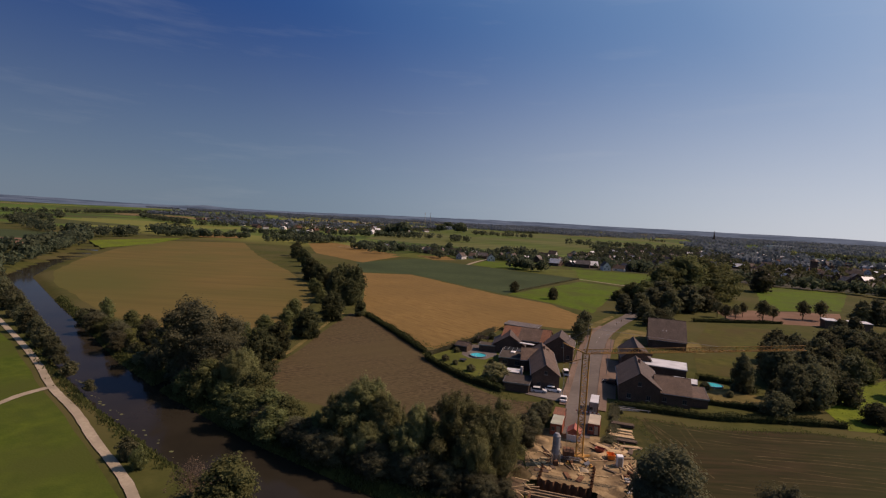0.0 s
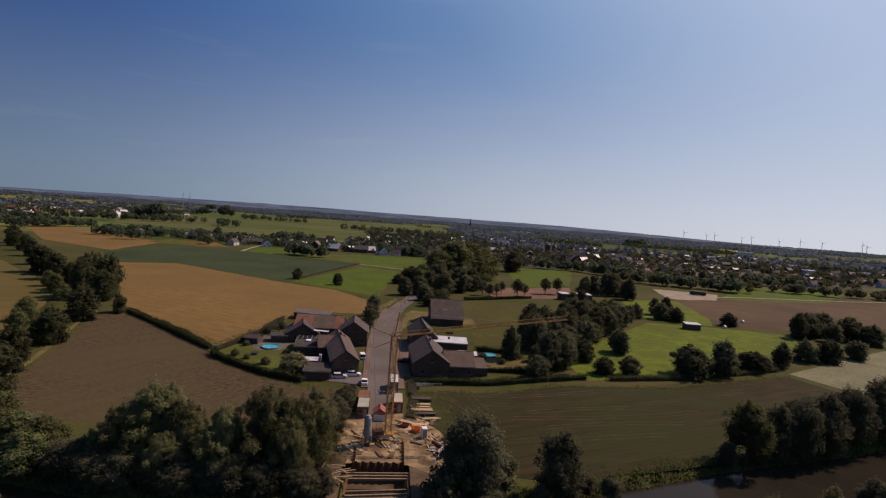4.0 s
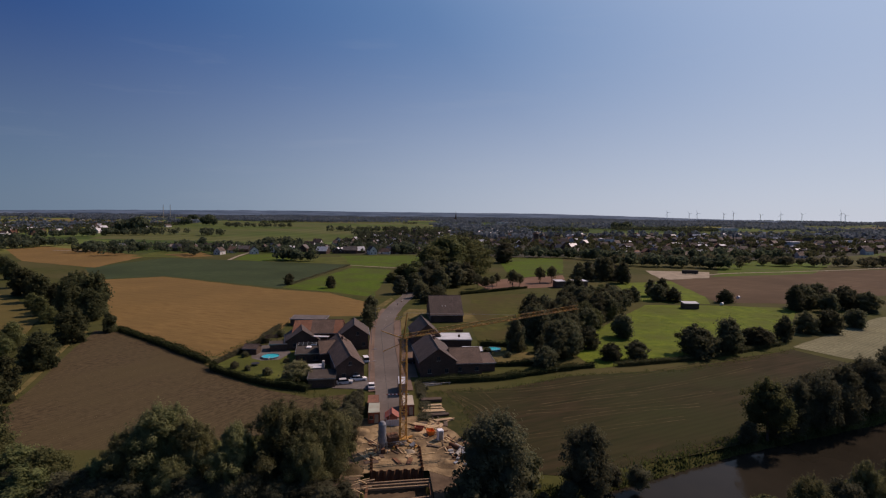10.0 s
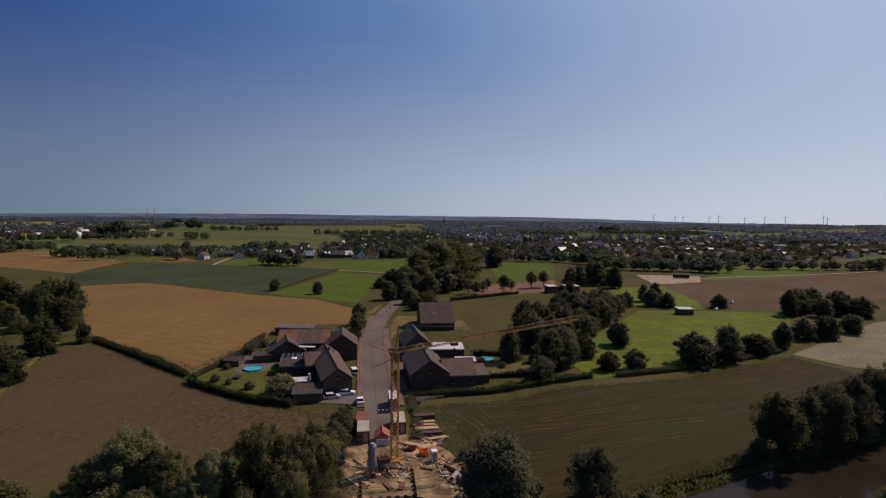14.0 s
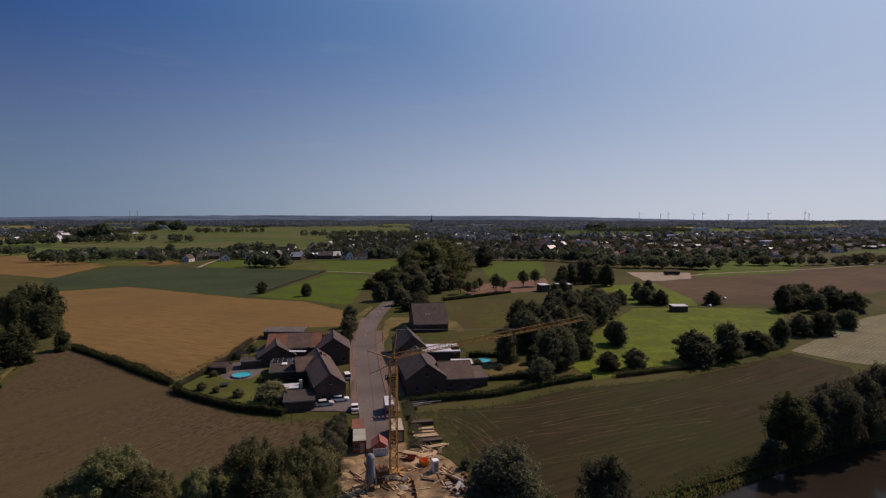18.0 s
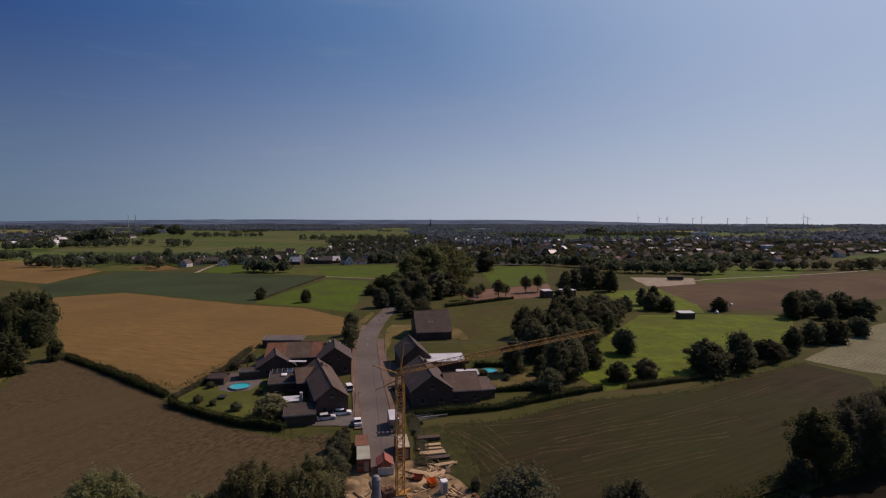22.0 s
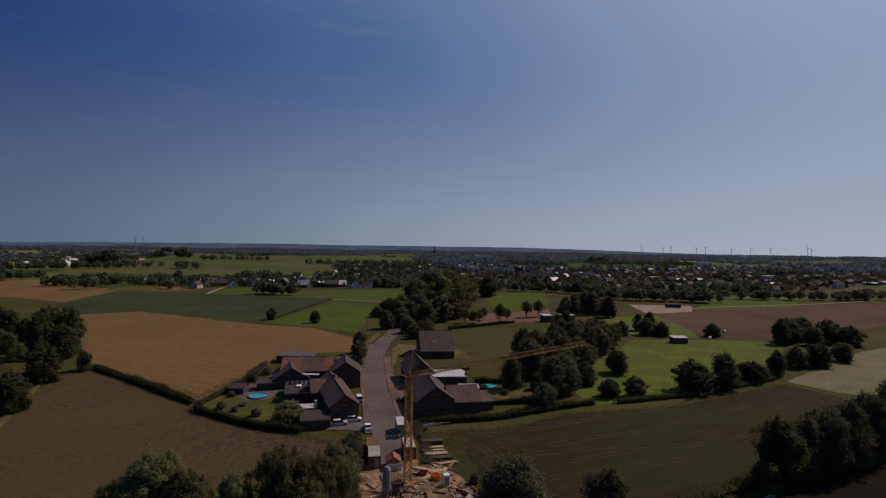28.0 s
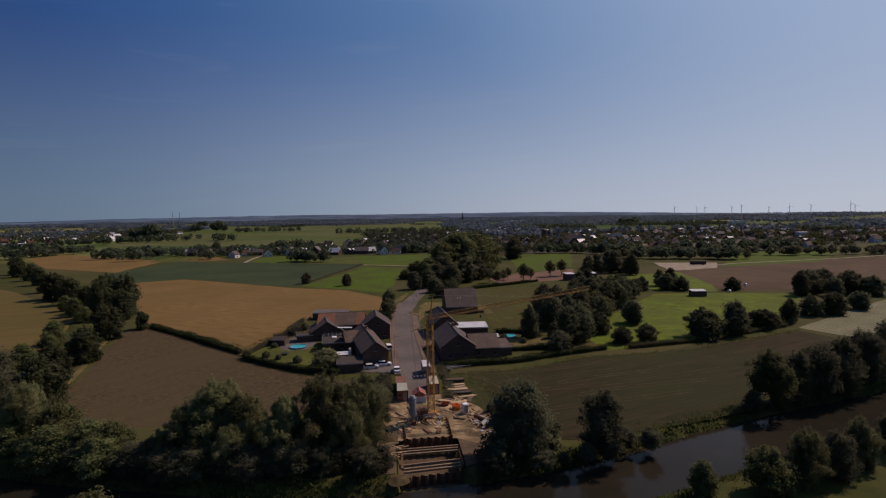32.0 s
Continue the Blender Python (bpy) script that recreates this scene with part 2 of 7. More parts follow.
M["bigfield"] = rows_mat("big_field", (0.113, 0.088, 0.030), (0.152, 0.114, 0.040), 70, 3.0, 0.02, scale=0.12, stretch=(9, 1, 1, 20),  rough=0.9, bump=0.1, bscale=2, big=0.008, c3=(0.094, 0.092, 0.028))
M["brown"] = rows_mat("brown_field", (0.029, 0.022, 0.013), (0.126, 0.095, 0.052), 35, 1.2, 0.07, scale=0.9, stretch=(1.5, 1, 1, 55), rough=0.95, bump=0.25, bscale=1.2, big=0.022, c3=(0.086, 0.068, 0.034))
M["brown_warm"] = rows_mat("warm_brown_field", (0.092, 0.064, 0.038), (0.132, 0.094, 0.056), 60, 1.6, 0.04, scale=0.4, stretch=(9, 1, 1, 20), rough=0.95, bump=0.12, bscale=1.5, big=0.02)
M["tan"] = rows_mat("tan_field", (0.140, 0.089, 0.031), (0.242, 0.163, 0.060), 118, 1.0, 0.08, scale=0.9, stretch=(8, 1, 1, -28), rough=0.95, bump=0.1, bscale=1.5, big=0.02, c3=(0.160, 0.108, 0.040))
M["dry_lawn"] = mat("dry_lawn", (0.030, 0.036, 0.012), (0.078, 0.070, 0.024), 0.6, 0.9, 0.12, 2.5, 0.18, c3=(0.034, 0.040, 0.013))
M["paddock"] = mat("paddock_grass", (0.052, 0.058, 0.013), (0.094, 0.092, 0.023), 0.25, 0.9, 0.15, 2.0, 0.06, c3=(0.072, 0.060, 0.022))
M["potato"] = rows_mat("potato_field", (0.042, 0.060, 0.025), (0.060, 0.080, 0.034), 65, 1.5, 0.08, scale=0.2, rough=0.85, bump=0.2, bscale=1.5, big=0.02)
M["far_pasture"] = rows_mat("far_pasture", (0.056, 0.086, 0.020), (0.094, 0.122, 0.030), 12, 45, 0.10, scale=0.004, rough=0.95, bump=0, big=0.003, c3=(0.117, 0.115, 0.048))
M["pale"] = rows_mat("pale_field", (0.125, 0.125, 0.070), (0.268, 0.262, 0.155), 60, 1.3, 0.09, scale=0.9, rough=0.95, bump=0.3, bscale=0.9, big=0.05)
M["dry_grass"] = mat("dry_grass", (0.125, 0.100, 0.038), (0.215, 0.172, 0.070), 0.45, 0.95, 0.05, 3, 0.12, c3=(0.092, 0.084, 0.029))
M["earth"] = mat("dark_earth", (0.061, 0.045, 0.031), (0.113, 0.083, 0.057), 0.5, 0.95, 0.25, 1.6, 0.2, c3=(0.148, 0.109, 0.070))
M["redsoil"] = mat("red_soil", (0.174, 0.109, 0.074), (0.226, 0.144, 0.100), 0.1, 0.95, 0.1, 1.5, 0.03)
M["sand"] = mat("site_sand", (0.17, 0.122, 0.066), (0.46, 0.345, 0.19), 0.6, 0.95, 0.4, 1.4, 0.3, c3=(0.105, 0.078, 0.048))
M["gravel"] = mat("gravel", (0.296, 0.252, 0.183), (0.400, 0.348, 0.261), 1.5, 0.95, 0.06, 8, 0.15)
M["asphalt"] = mat("asphalt", (0.135, 0.118, 0.104), (0.174, 0.155, 0.137), 0.8, 0.85, 0.01, 20, 0.06)
M["paving"] = mat("paving", (0.165, 0.118, 0.090), (0.225, 0.168, 0.130), 1.0, 0.9, 0.02, 6, 0.1)
M["slabs"] = mat("grey_slabs", (0.125, 0.115, 0.107), (0.19, 0.175, 0.162), 0.9, 0.9, 0.02, 6, 0.12, c3=(0.115, 0.10, 0.09))
M["paint"] = mat("road_paint", (0.24, 0.22, 0.20), (0.46, 0.44, 0.40), 1.5, 0.8)
M["leaf_dark"] = leaf_mat("leaf_dark", (0.046, 0.048, 0.027), (0.087, 0.085, 0.050))
M["leaf_mid"] = leaf_mat("leaf_mid", (0.054, 0.056, 0.029), (0.098, 0.098, 0.052))
M["leaf_grey"] = leaf_mat("leaf_grey", (0.073, 0.078, 0.033), (0.126, 0.127, 0.059))
M["leaf_light"] = leaf_mat("leaf_light", (0.060, 0.069, 0.026), (0.107, 0.116, 0.049))
M["leaf_field"] = leaf_mat("leaf_field", (0.043, 0.047, 0.025), (0.082, 0.083, 0.045))
M["leaf_oak"] = leaf_mat("leaf_oak", (0.032, 0.036, 0.017), (0.062, 0.067, 0.031))
M["leaf_hedge"] = mat("leaf_hedge", (0.030, 0.039, 0.014), (0.060, 0.071, 0.027), 0.5, 0.9, isl=0.25)
M["blossom"] = leaf_mat("leaf_blossom", (0.09, 0.10, 0.04), (0.25, 0.24, 0.13))
M["verge_blade"] = leaf_mat("verge_blade", (0.034, 0.042, 0.014), (0.064, 0.072, 0.025))
M["leaf_far"] = leaf_mat("village_leaf", (0.031, 0.039, 0.023), (0.059, 0.069, 0.041))
M["weed"] = leaf_mat("dry_weed", (0.07, 0.06, 0.035), (0.12, 0.10, 0.06))
M["clump"] = leaf_mat("pasture_clump", (0.060, 0.080, 0.012), (0.092, 0.115, 0.018))
M["lily"] = leaf_mat("lily_leaf", (0.10, 0.12, 0.05), (0.18, 0.19, 0.10))
M["bark"] = mat("bark", (0.09, 0.065, 0.045), (0.16, 0.125, 0.09), 3, 0.95, 0.04, 9)
M["water"] = mat("river_water", (0.020, 0.018, 0.013), (0.032, 0.028, 0.020), 0.05, 0.10, 0.012, 1.2)
M["water"].node_tree.nodes["Principled BSDF"].inputs["Specular IOR Level"].default_value = 0.05
M["pool"] = mat("pool_water", (0.03, 0.42, 0.50), (0.06, 0.55, 0.62), 1.2, 0.12, 0.01, 3)
M["brick"] = tile_mat("brick_wall", (0.209, 0.122, 0.087), (0.278, 0.165, 0.117), (0.24, 0.08), 0.01)
M["brick_dark"] = tile_mat("dark_brick_wall", (0.109, 0.070, 0.050), (0.152, 0.100, 0.074), (0.24, 0.08), 0.01)
M["render"] = mat("white_render", (0.62, 0.60, 0.56), (0.75, 0.73, 0.69), 0.5, 0.85, 0.01, 6, 0.2)
M["roof_dark"] = tile_mat("dark_roof_tiles", (0.077, 0.057, 0.049), (0.109, 0.085, 0.072))
M["roof_brown"] = tile_mat("brown_roof_tiles", (0.109, 0.077, 0.057), (0.148, 0.106, 0.082))
M["roof_orange"] = tile_mat("orange_roof_tiles", (0.20, 0.092, 0.052), (0.27, 0.128, 0.074))
M["roof_grey"] = tile_mat("grey_roof_tiles", (0.131, 0.117, 0.109), (0.183, 0.165, 0.155))
M["sheet"] = mat("pale_sheet_roof", (0.55, 0.56, 0.57), (0.70, 0.71, 0.72), 0.6, 0.5, 0.01, 4, 0.3)
M["bitumen"] = mat("bitumen", (0.065, 0.056, 0.049), (0.096, 0.084, 0.073), 0.8, 0.9, 0.01, 5, 0.3)
M["glass"] = mat("window_glass", (0.02, 0.025, 0.03), (0.035, 0.04, 0.045), 1, 0.06)
M["white"] = mat("white_paint", (0.84, 0.84, 0.83), (0.89, 0.89, 0.88), 1.5, 0.4)
M["frame"] = mat("window_frame", (0.10, 0.085, 0.075), (0.14, 0.12, 0.105), 2, 0.5)
M["track_dry"] = mat("dry_track", (0.046, 0.040, 0.017), (0.120, 0.092, 0.046), 0.5, 0.95, 0.03, 4, 0.2, c3=(0.046, 0.043, 0.016))
M["cream"] = mat("cream_sheet_roof", (0.42, 0.36, 0.26), (0.56, 0.49, 0.37), 0.7, 0.6, 0.01, 4, 0.3)
M["silver"] = mat("silver_paint", (0.52, 0.53, 0.54), (0.60, 0.61, 0.62), 1.5, 0.35)
M["black"] = mat("black_rubber", (0.02, 0.02, 0.02), (0.035, 0.035, 0.035), 4, 0.7)
M["darkwood"] = mat("dark_wood", (0.07, 0.05, 0.035), (0.12, 0.085, 0.06), 1.2, 0.8, 0.01, 8, stretch=(1, 6, 1))
M["old_timber"] = mat("weathered_timber", (0.20, 0.145, 0.09), (0.30, 0.225, 0.145), 1.6, 0.85, 0.01, 9, obj=0.15)
M["timber"] = mat("sawn_timber", (0.42, 0.30, 0.16), (0.56, 0.42, 0.24), 2, 0.8, 0.01, 10, obj=0.18)
M["yellow"] = mat("crane_yellow", (0.45, 0.25, 0.055), (0.58, 0.33, 0.08), 0.8, 0.55, 0, None, 0.4, c3=(0.32, 0.17, 0.055))
M["orange"] = mat("orange_paint", (0.72, 0.20, 0.03), (0.82, 0.27, 0.05), 1.5, 0.5)
M["red"] = mat("container_red", (0.27, 0.085, 0.055), (0.37, 0.12, 0.075), 1.2, 0.55, 0.01, 6, 0.5)
M["greenroof"] = mat("weathered_container_roof", (0.32, 0.35, 0.27), (0.42, 0.45, 0.35), 0.8, 0.7, 0.01, 5, 0.4, c3=(0.30, 0.26, 0.20))
M["concrete"] = mat("concrete", (0.33, 0.31, 0.28), (0.44, 0.42, 0.38), 0.8, 0.9, 0.01, 6, 0.2)
M["rust"] = mat("rusty_steel", (0.12, 0.065, 0.04), (0.22, 0.12, 0.07), 1.0, 0.85, 0.01, 8, 0.3)
M["steel"] = mat("galvanised_steel", (0.30, 0.31, 0.32), (0.42, 0.43, 0.44), 1.2, 0.45, 0, None, 0.4, metal=0.6)
M["silo"] = mat("silo_grey", (0.24, 0.25, 0.265), (0.33, 0.34, 0.355), 0.9, 0.6, 0, None, 0.5)
# leaf colour lifted towards blue: the haze of distance is painted in
M["far_hazed"] = leaf_mat("distant_woods_hazed", (0.051, 0.065, 0.076), (0.080, 0.098, 0.111))
# blue base colour stands in for the air haze over far hills
M["ridge"] = mat("distant_ridge_haze_tint", (0.042, 0.068, 0.105), (0.130, 0.178, 0.245), 0.012, 1.0, stretch=(0.35, 0.35, 8))


# ---------------------------------------------------------------- mesh helpers
def mesh_ob(name, verts, faces, material, parent=None, label="", smooth=False):
    me = bpy.data.meshes.new(name)
    me.from_pydata(verts, [], faces)
    for m in (material if isinstance(material, (list, tuple)) else [material]):
        me.materials.append(m)
    if smooth:
        me.polygons.foreach_set("use_smooth", [True] * len(me.polygons))
    me.update()
    ob = new(name, me)
    if parent is not None:
        ob.parent = parent
    if label:
        tagged(ob, label)
    return ob


def part(name, bm, material, parent=None, label=""):
    """One bmesh as one mesh object under a thing or a part. UVs by box projection, metres."""
    me = bpy.data.meshes.new(name)
    uv = bm.loops.layers.uv.new("UVMap")
    bm.normal_update()
    for f in bm.faces:
        n = f.normal
        if abs(n.z) > 0.95:
            a, c = Vector((1, 0, 0)), Vector((0, 1, 0))
        else:
            a = Vector((-n.y, n.x, 0)).normalized()
            c = n.cross(a)
        for lp in f.loops:
            lp[uv].uv = (lp.vert.co.dot(a), lp.vert.co.dot(c))
    bm.to_mesh(me)
    bm.free()
    me.materials.append(material)
    ob = new(name, me)
    if parent is not None:
        ob.parent = parent
    if label:
        tagged(ob, label)
    return ob


def box(bm, x0, x1, y0, y1, z0, z1, bevel=0.0, m=None):
    r = bmesh.ops.create_cube(bm, size=1)["verts"]
    for v in r:
        v.co = Vector((x0 + (v.co.x + 0.5) * (x1 - x0), y0 + (v.co.y + 0.5) * (y1 - y0), z0 + (v.co.z + 0.5) * (z1 - z0)))
    if bevel:
        es = list({e for v in r for e in v.link_edges})
        r = bmesh.ops.bevel(bm, geom=es, offset=bevel, segments=1, affect="EDGES")["verts"]
    if m is not None:
        for v in r:
            v.co = m @ v.co
    return r


def beam(bm, a, b, t, sides=4, t2=None):
    """A bar from a to b, t thick."""
    a, b = Vector(a), Vector(b)
    d = (b - a).normalized()
    u = d.orthogonal().normalized()
    if abs(d.z) < 0.99:
        u = d.cross(Vector((0, 0, 1))).normalized()
    w = d.cross(u)
    t2 = t if t2 is None else t2
    k = math.pi / 4 if sides == 4 else 0
    rings = []
    for p, s in ((a, t), (b, t2)):
        rings.append([bm.verts.new(p + (u * math.cos(k + 2 * math.pi * i / sides) + w * math.sin(k + 2 * math.pi * i / sides)) * s * (0.707 if sides == 4 else 0.5)) for i in range(sides)])
    for i in range(sides):
        j = (i + 1) % sides
        bm.faces.new((rings[0][i], rings[0][j], rings[1][j], rings[1][i]))
    bm.faces.new(rings[0][::-1])
    bm.faces.new(rings[1])


def prism(bm, pts, z0, z1):
    lo = [bm.verts.new((x, y, z0)) for x, y in pts]
    hi = [bm.verts.new((x, y, z1)) for x, y in pts]
    n = len(pts)
    for i in range(n):
        bm.faces.new((lo[i], lo[(i + 1) % n], hi[(i + 1) % n], hi[i]))
    bm.faces.new(hi)
    bm.faces.new(lo[::-1])


def empty(name, x, y, z=0.0, rz=0.0):
    ob = new(name)
    ob.matrix_world = pose(x, y, z, 0, 0, rz)
    return ob


def along(line, step):
    """Points every step metres along a broken line, with the heading."""
    out = []
    for (x0, y0), (x1, y1) in zip(line, line[1:]):
        d = math.hypot(x1 - x0, y1 - y0)
        k = max(1, round(d / step))
        for i in range(k):
            out.append((x0 + (x1 - x0) * i / k, y0 + (y1 - y0) * i / k, math.atan2(y1 - y0, x1 - x0)))
    out.append((*line[-1], out[-1][2]))
    return out


# ---------------------------------------------------------------- terrain
RIVER = ((-831, 614), (-588, 437), (-484, 370), (-418, 303), (-374, 253), (-331, 211), (-249, 168), (-181, 133.5), (-138, 111), (-103, 96), (-68, 83.5), (-36, 75), (-6, 72), (22, 77), (41, 83.5), (70, 93.5), (92, 99.5), (115, 105.5), (153, 121), (240, 167), (459, 251))
STREAM = ((-358, 446.5), (-327.7, 413.3), (-268, 359.9), (-186, 287.4), (-141, 221.7), (-119, 170.6), (-110, 131.3), (-106, 98.6))


def dist_line(X, Y, line):
    best = np.full(X.shape, 1e9)
    for (x0, y0), (x1, y1) in zip(line, line[1:]):
        dx, dy = x1 - x0, y1 - y0
        t = np.clip(((X - x0) * dx + (Y - y0) * dy) / (dx * dx + dy * dy), 0, 1)
        best = np.minimum(best, np.hypot(X - x0 - t * dx, Y - y0 - t * dy))
    return best


def ground_height(X, Y):
    d = dist_line(X, Y, RIVER)
    z = -2.6 * np.clip((9.6 - d) / 3.4, 0, 1)
    d2 = dist_line(X, Y, STREAM)
    z = np.minimum(z, -2.0 * np.clip((3.4 - d2) / 1.8, 0, 1))
    pit = (X > -7.3) & (X < 4.3) & (Y > 76) & (Y < 97.4)
    return np.where(pit, -2.9, z)


def spaced(lo, hi, fine_lo, fine_hi, step, grow=1.22):
    a = list(np.arange(fine_lo, fine_hi + 0.01, step))
    s, v = step, fine_lo
    while v > lo:
        s *= grow
        v -= s
        a.insert(0, max(v, lo))
    s, v = step, fine_hi
    while v < hi:
        s *= grow
        v += s
        a.append(min(v, hi))
    return np.array(a)


gx = np.unique(np.concatenate([spaced(-6000, 6000, -340, 130, 3.0), np.arange(-14, 16, 1.0)]))
gy = np.unique(np.concatenate([spaced(-3000, 6000, 40, 300, 3.0), np.arange(74, 100, 1.0)]))
GX, GY = np.meshgrid(gx, gy)
GZ = ground_height(GX, GY) - 0.012
gv = np.stack([GX.ravel(), GY.ravel(), GZ.ravel()], 1)
w_, h_ = len(gx), len(gy)
gi = np.arange(w_ * h_).reshape(h_, w_)
gf = np.stack([gi[:-1, :-1].ravel(), gi[:-1, 1:].ravel(), gi[1:, 1:].ravel(), gi[1:, :-1].ravel()], 1)


def ground_mat():
    """Grass with a far patchwork of crops and pasture."""
    m = mat("ground_grass", (0.044, 0.052, 0.014), (0.074, 0.078, 0.022), 0.2, 0.95, 0.2, 1.5, 0.02, c3=(0.085, 0.078, 0.03))
    N, L = m.node_tree.nodes, m.node_tree.links
    b = N["Principled BSDF"]
    src = b.inputs["Base Color"].links[0].from_socket
    tc = N.new("ShaderNodeTexCoord")
    mp = N.new("ShaderNodeMapping")
    mp.inputs["Scale"].default_value = (1 / 420, 1 / 190, 1)
    mp.inputs["Rotation"].default_value = (0, 0, radians(14))
    L.new(tc.outputs["Object"], mp.inputs["Vector"])
    vo = N.new("ShaderNodeTexVoronoi")
    vo.inputs["Scale"].default_value = 1
    vo.distance = "CHEBYCHEV"
    L.new(mp.outputs[0], vo.inputs["Vector"])
    r = N.new("ShaderNodeValToRGB")
    r.color_ramp.interpolation = "CONSTANT"
    e = r.color_ramp.elements
    e[0].color, e[1].color, e[1].position = (0.055, 0.085, 0.022, 1), (0.10, 0.135, 0.035, 1), 0.25
    for p, c in ((0.45, (0.065, 0.075, 0.028)), (0.6, (0.15, 0.16, 0.045)), (0.72, (0.075, 0.12, 0.025)), (0.85, (0.17, 0.13, 0.065)), (0.93, (0.19, 0.19, 0.05))):
        x = e.new(p)
        x.color = (*c, 1)
    sp = N.new("ShaderNodeSeparateColor")
    L.new(vo.outputs["Color"], sp.inputs[0])
    L.new(sp.outputs[0], r.inputs[0])
    g = N.new("ShaderNodeSeparateXYZ")
    L.new(tc.outputs["Object"], g.inputs[0])
    mr = N.new("ShaderNodeMapRange")
    mr.inputs[1].default_value, mr.inputs[2].default_value = 560, 640
    L.new(g.outputs[1], mr.inputs[0])
    mx = N.new("ShaderNodeMix")
    mx.data_type = "RGBA"
    L.new(mr.outputs[0], mx.inputs[0])
    L.new(src, mx.inputs[6])
    L.new(r.outputs[0], mx.inputs[7])
    L.new(mx.outputs[2], b.inputs["Base Color"])
    return m


tagged(mesh_ob("ground", gv.tolist(), gf.tolist(), ground_mat(), smooth=True), "grassy lowland with worn soil and a patchwork of crops", "ground", kind="structure")


PATCHES = []


def flat(name, pts, material, label, category="field", z=0.0, kind="structure"):
    """A level patch of land with slightly wavering edges."""
    PATCHES.append(name)
    z = z + 0.0025 * len(PATCHES)
    rnd = random.Random(len(pts) * 7 + int(abs(pts[0][0])))
    out = []
    for (x0, y0), (x1, y1) in zip(pts, pts[1:] + pts[:1]):
        d = math.hypot(x1 - x0, y1 - y0)
        k = max(1, int(d / 9))
        for i in range(k):
            j = 0.0 if i == 0 else min(0.9, d * 0.012)
            out.append((x0 + (x1 - x0) * i / k + rnd.uniform(-j, j), y0 + (y1 - y0) * i / k + rnd.uniform(-j, j)))
    bm = bmesh.new()
    f = bm.faces.new([bm.verts.new((x, y, z)) for x, y in out])
    if f.calc_area() and (f.normal_update() or f.normal.z < 0):
        f.normal_flip()
    bmesh.ops.triangulate(bm, faces=bm.faces[:])
    ob = part(name, bm, material)
    return tagged(ob, label, category, kind=kind)


def ribbon(name, line, width, material, label, category, z=0.03, smooth_n=4, kind="structure"):
    """A strip along a smoothed line."""
    p = [Vector((*q[:2], 0)) for q in line]
    ws = [q[2] if len(q) > 2 else width for q in line]
    c = []
    for i in range(len(p) - 1):
        a, b, d, e = p[max(i - 1, 0)], p[i], p[i + 1], p[min(i + 2, len(p) - 1)]
        for k in range(smooth_n):
            t = k / smooth_n
            c.append((0.5 * ((2 * b) + (d - a) * t + (2 * a - 5 * b + 4 * d - e) * t * t + (3 * b - a - 3 * d + e) * t ** 3), ws[i] + (ws[i + 1] - ws[i]) * t))
    c.append((p[-1], ws[-1]))
    if category in ("path", "track"):
        c = [(q, wd * (1 + 0.22 * noise.noise((q.x * 0.35, q.y * 0.35, wd)))) for q, wd in c]
    v, f = [], []
    for i, (q, wd) in enumerate(c):
        d = (c[min(i + 1, len(c) - 1)][0] - c[max(i - 1, 0)][0]).normalized()
        s = Vector((-d.y, d.x, 0)) * wd / 2
        v += [(q + s + Vector((0, 0, z)))[:], (q - s + Vector((0, 0, z)))[:]]
        if i:
            f.append((2 * i - 2, 2 * i - 1, 2 * i + 1, 2 * i))
    return tagged(mesh_ob(name, v, f, material), label, category, kind=kind)


ribbon("river_water", [(x, y) for x, y in RIVER], 18, M["water"], "still dark river water between wooded banks", "water", z=-1.5)
ribbon("stream_water", [(x, y) for x, y in STREAM], 5.5, M["water"], "narrow dark side arm of the river", "water", z=-1.55)

flat("field_large", [(-333.4, 234.2), (-392.8, 295), (-458.8, 379.9), (-524.5, 503.3), (-462.6, 564.1), (-334, 430), (-231, 338), (-156, 262), (-131, 205), (-118, 150), (-160.3, 147.7), (-220.7, 172.3), (-286.2, 202.6)], M["bigfield"], "large ripening yellow-green grain field in a river bend")
flat("field_brown", [(-114, 220), (-104, 216.5), (-79, 192.5), (-60, 173), (-55.5, 167), (-52.3, 161.7), (-34, 145), (-21.8, 137.5), (-13, 139.8), (-12, 131), (-14, 122), (-20.3, 117.8), (-47.1, 111.9), (-81.7, 112.3), (-91, 132), (-94, 148), (-101, 172)], M["brown"], "bare brown tilled field beside a hedge")
flat("field_tan", [(-155.3, 391.4), (-189.2, 374), (-121.5, 249.5), (-105.5, 221.6), (-81, 198), (-58.5, 177), (-52, 181), (-45.5, 209.6), (-39, 242.7), (-11.5, 243.6), (-7.8, 273.8), (-33.4, 312.2), (-68.6, 329.5)], M["tan"], "pale tan tilled field with fine drill rows")
flat("field_potato", [(-236, 449), (-191.8, 377), (-155.1, 395), (-65, 333.3), (-31, 476), (-82.6, 497), (-212, 543.1)], M["potato"], "dark green root crop field")
flat("meadow_small", [(-63.7, 334.5), (-33.3, 316), (-8.3, 296.1), (4.5, 432.7), (-27.1, 452.8)], M["wet_meadow"], "bright green mown meadow", "meadow")
flat("meadow_strip", [(-28.8, 460.2), (34.5, 452.1), (51.7, 576.5), (-46.1, 571.5)], M["wet_meadow"], "bright green pasture strip", "meadow")
flat("field_west", [(-785, 472), (-696, 485), (-572, 418), (-493, 317), (-520, 300), (-700, 380)], M["potato"], "green crop field beyond the river bend")
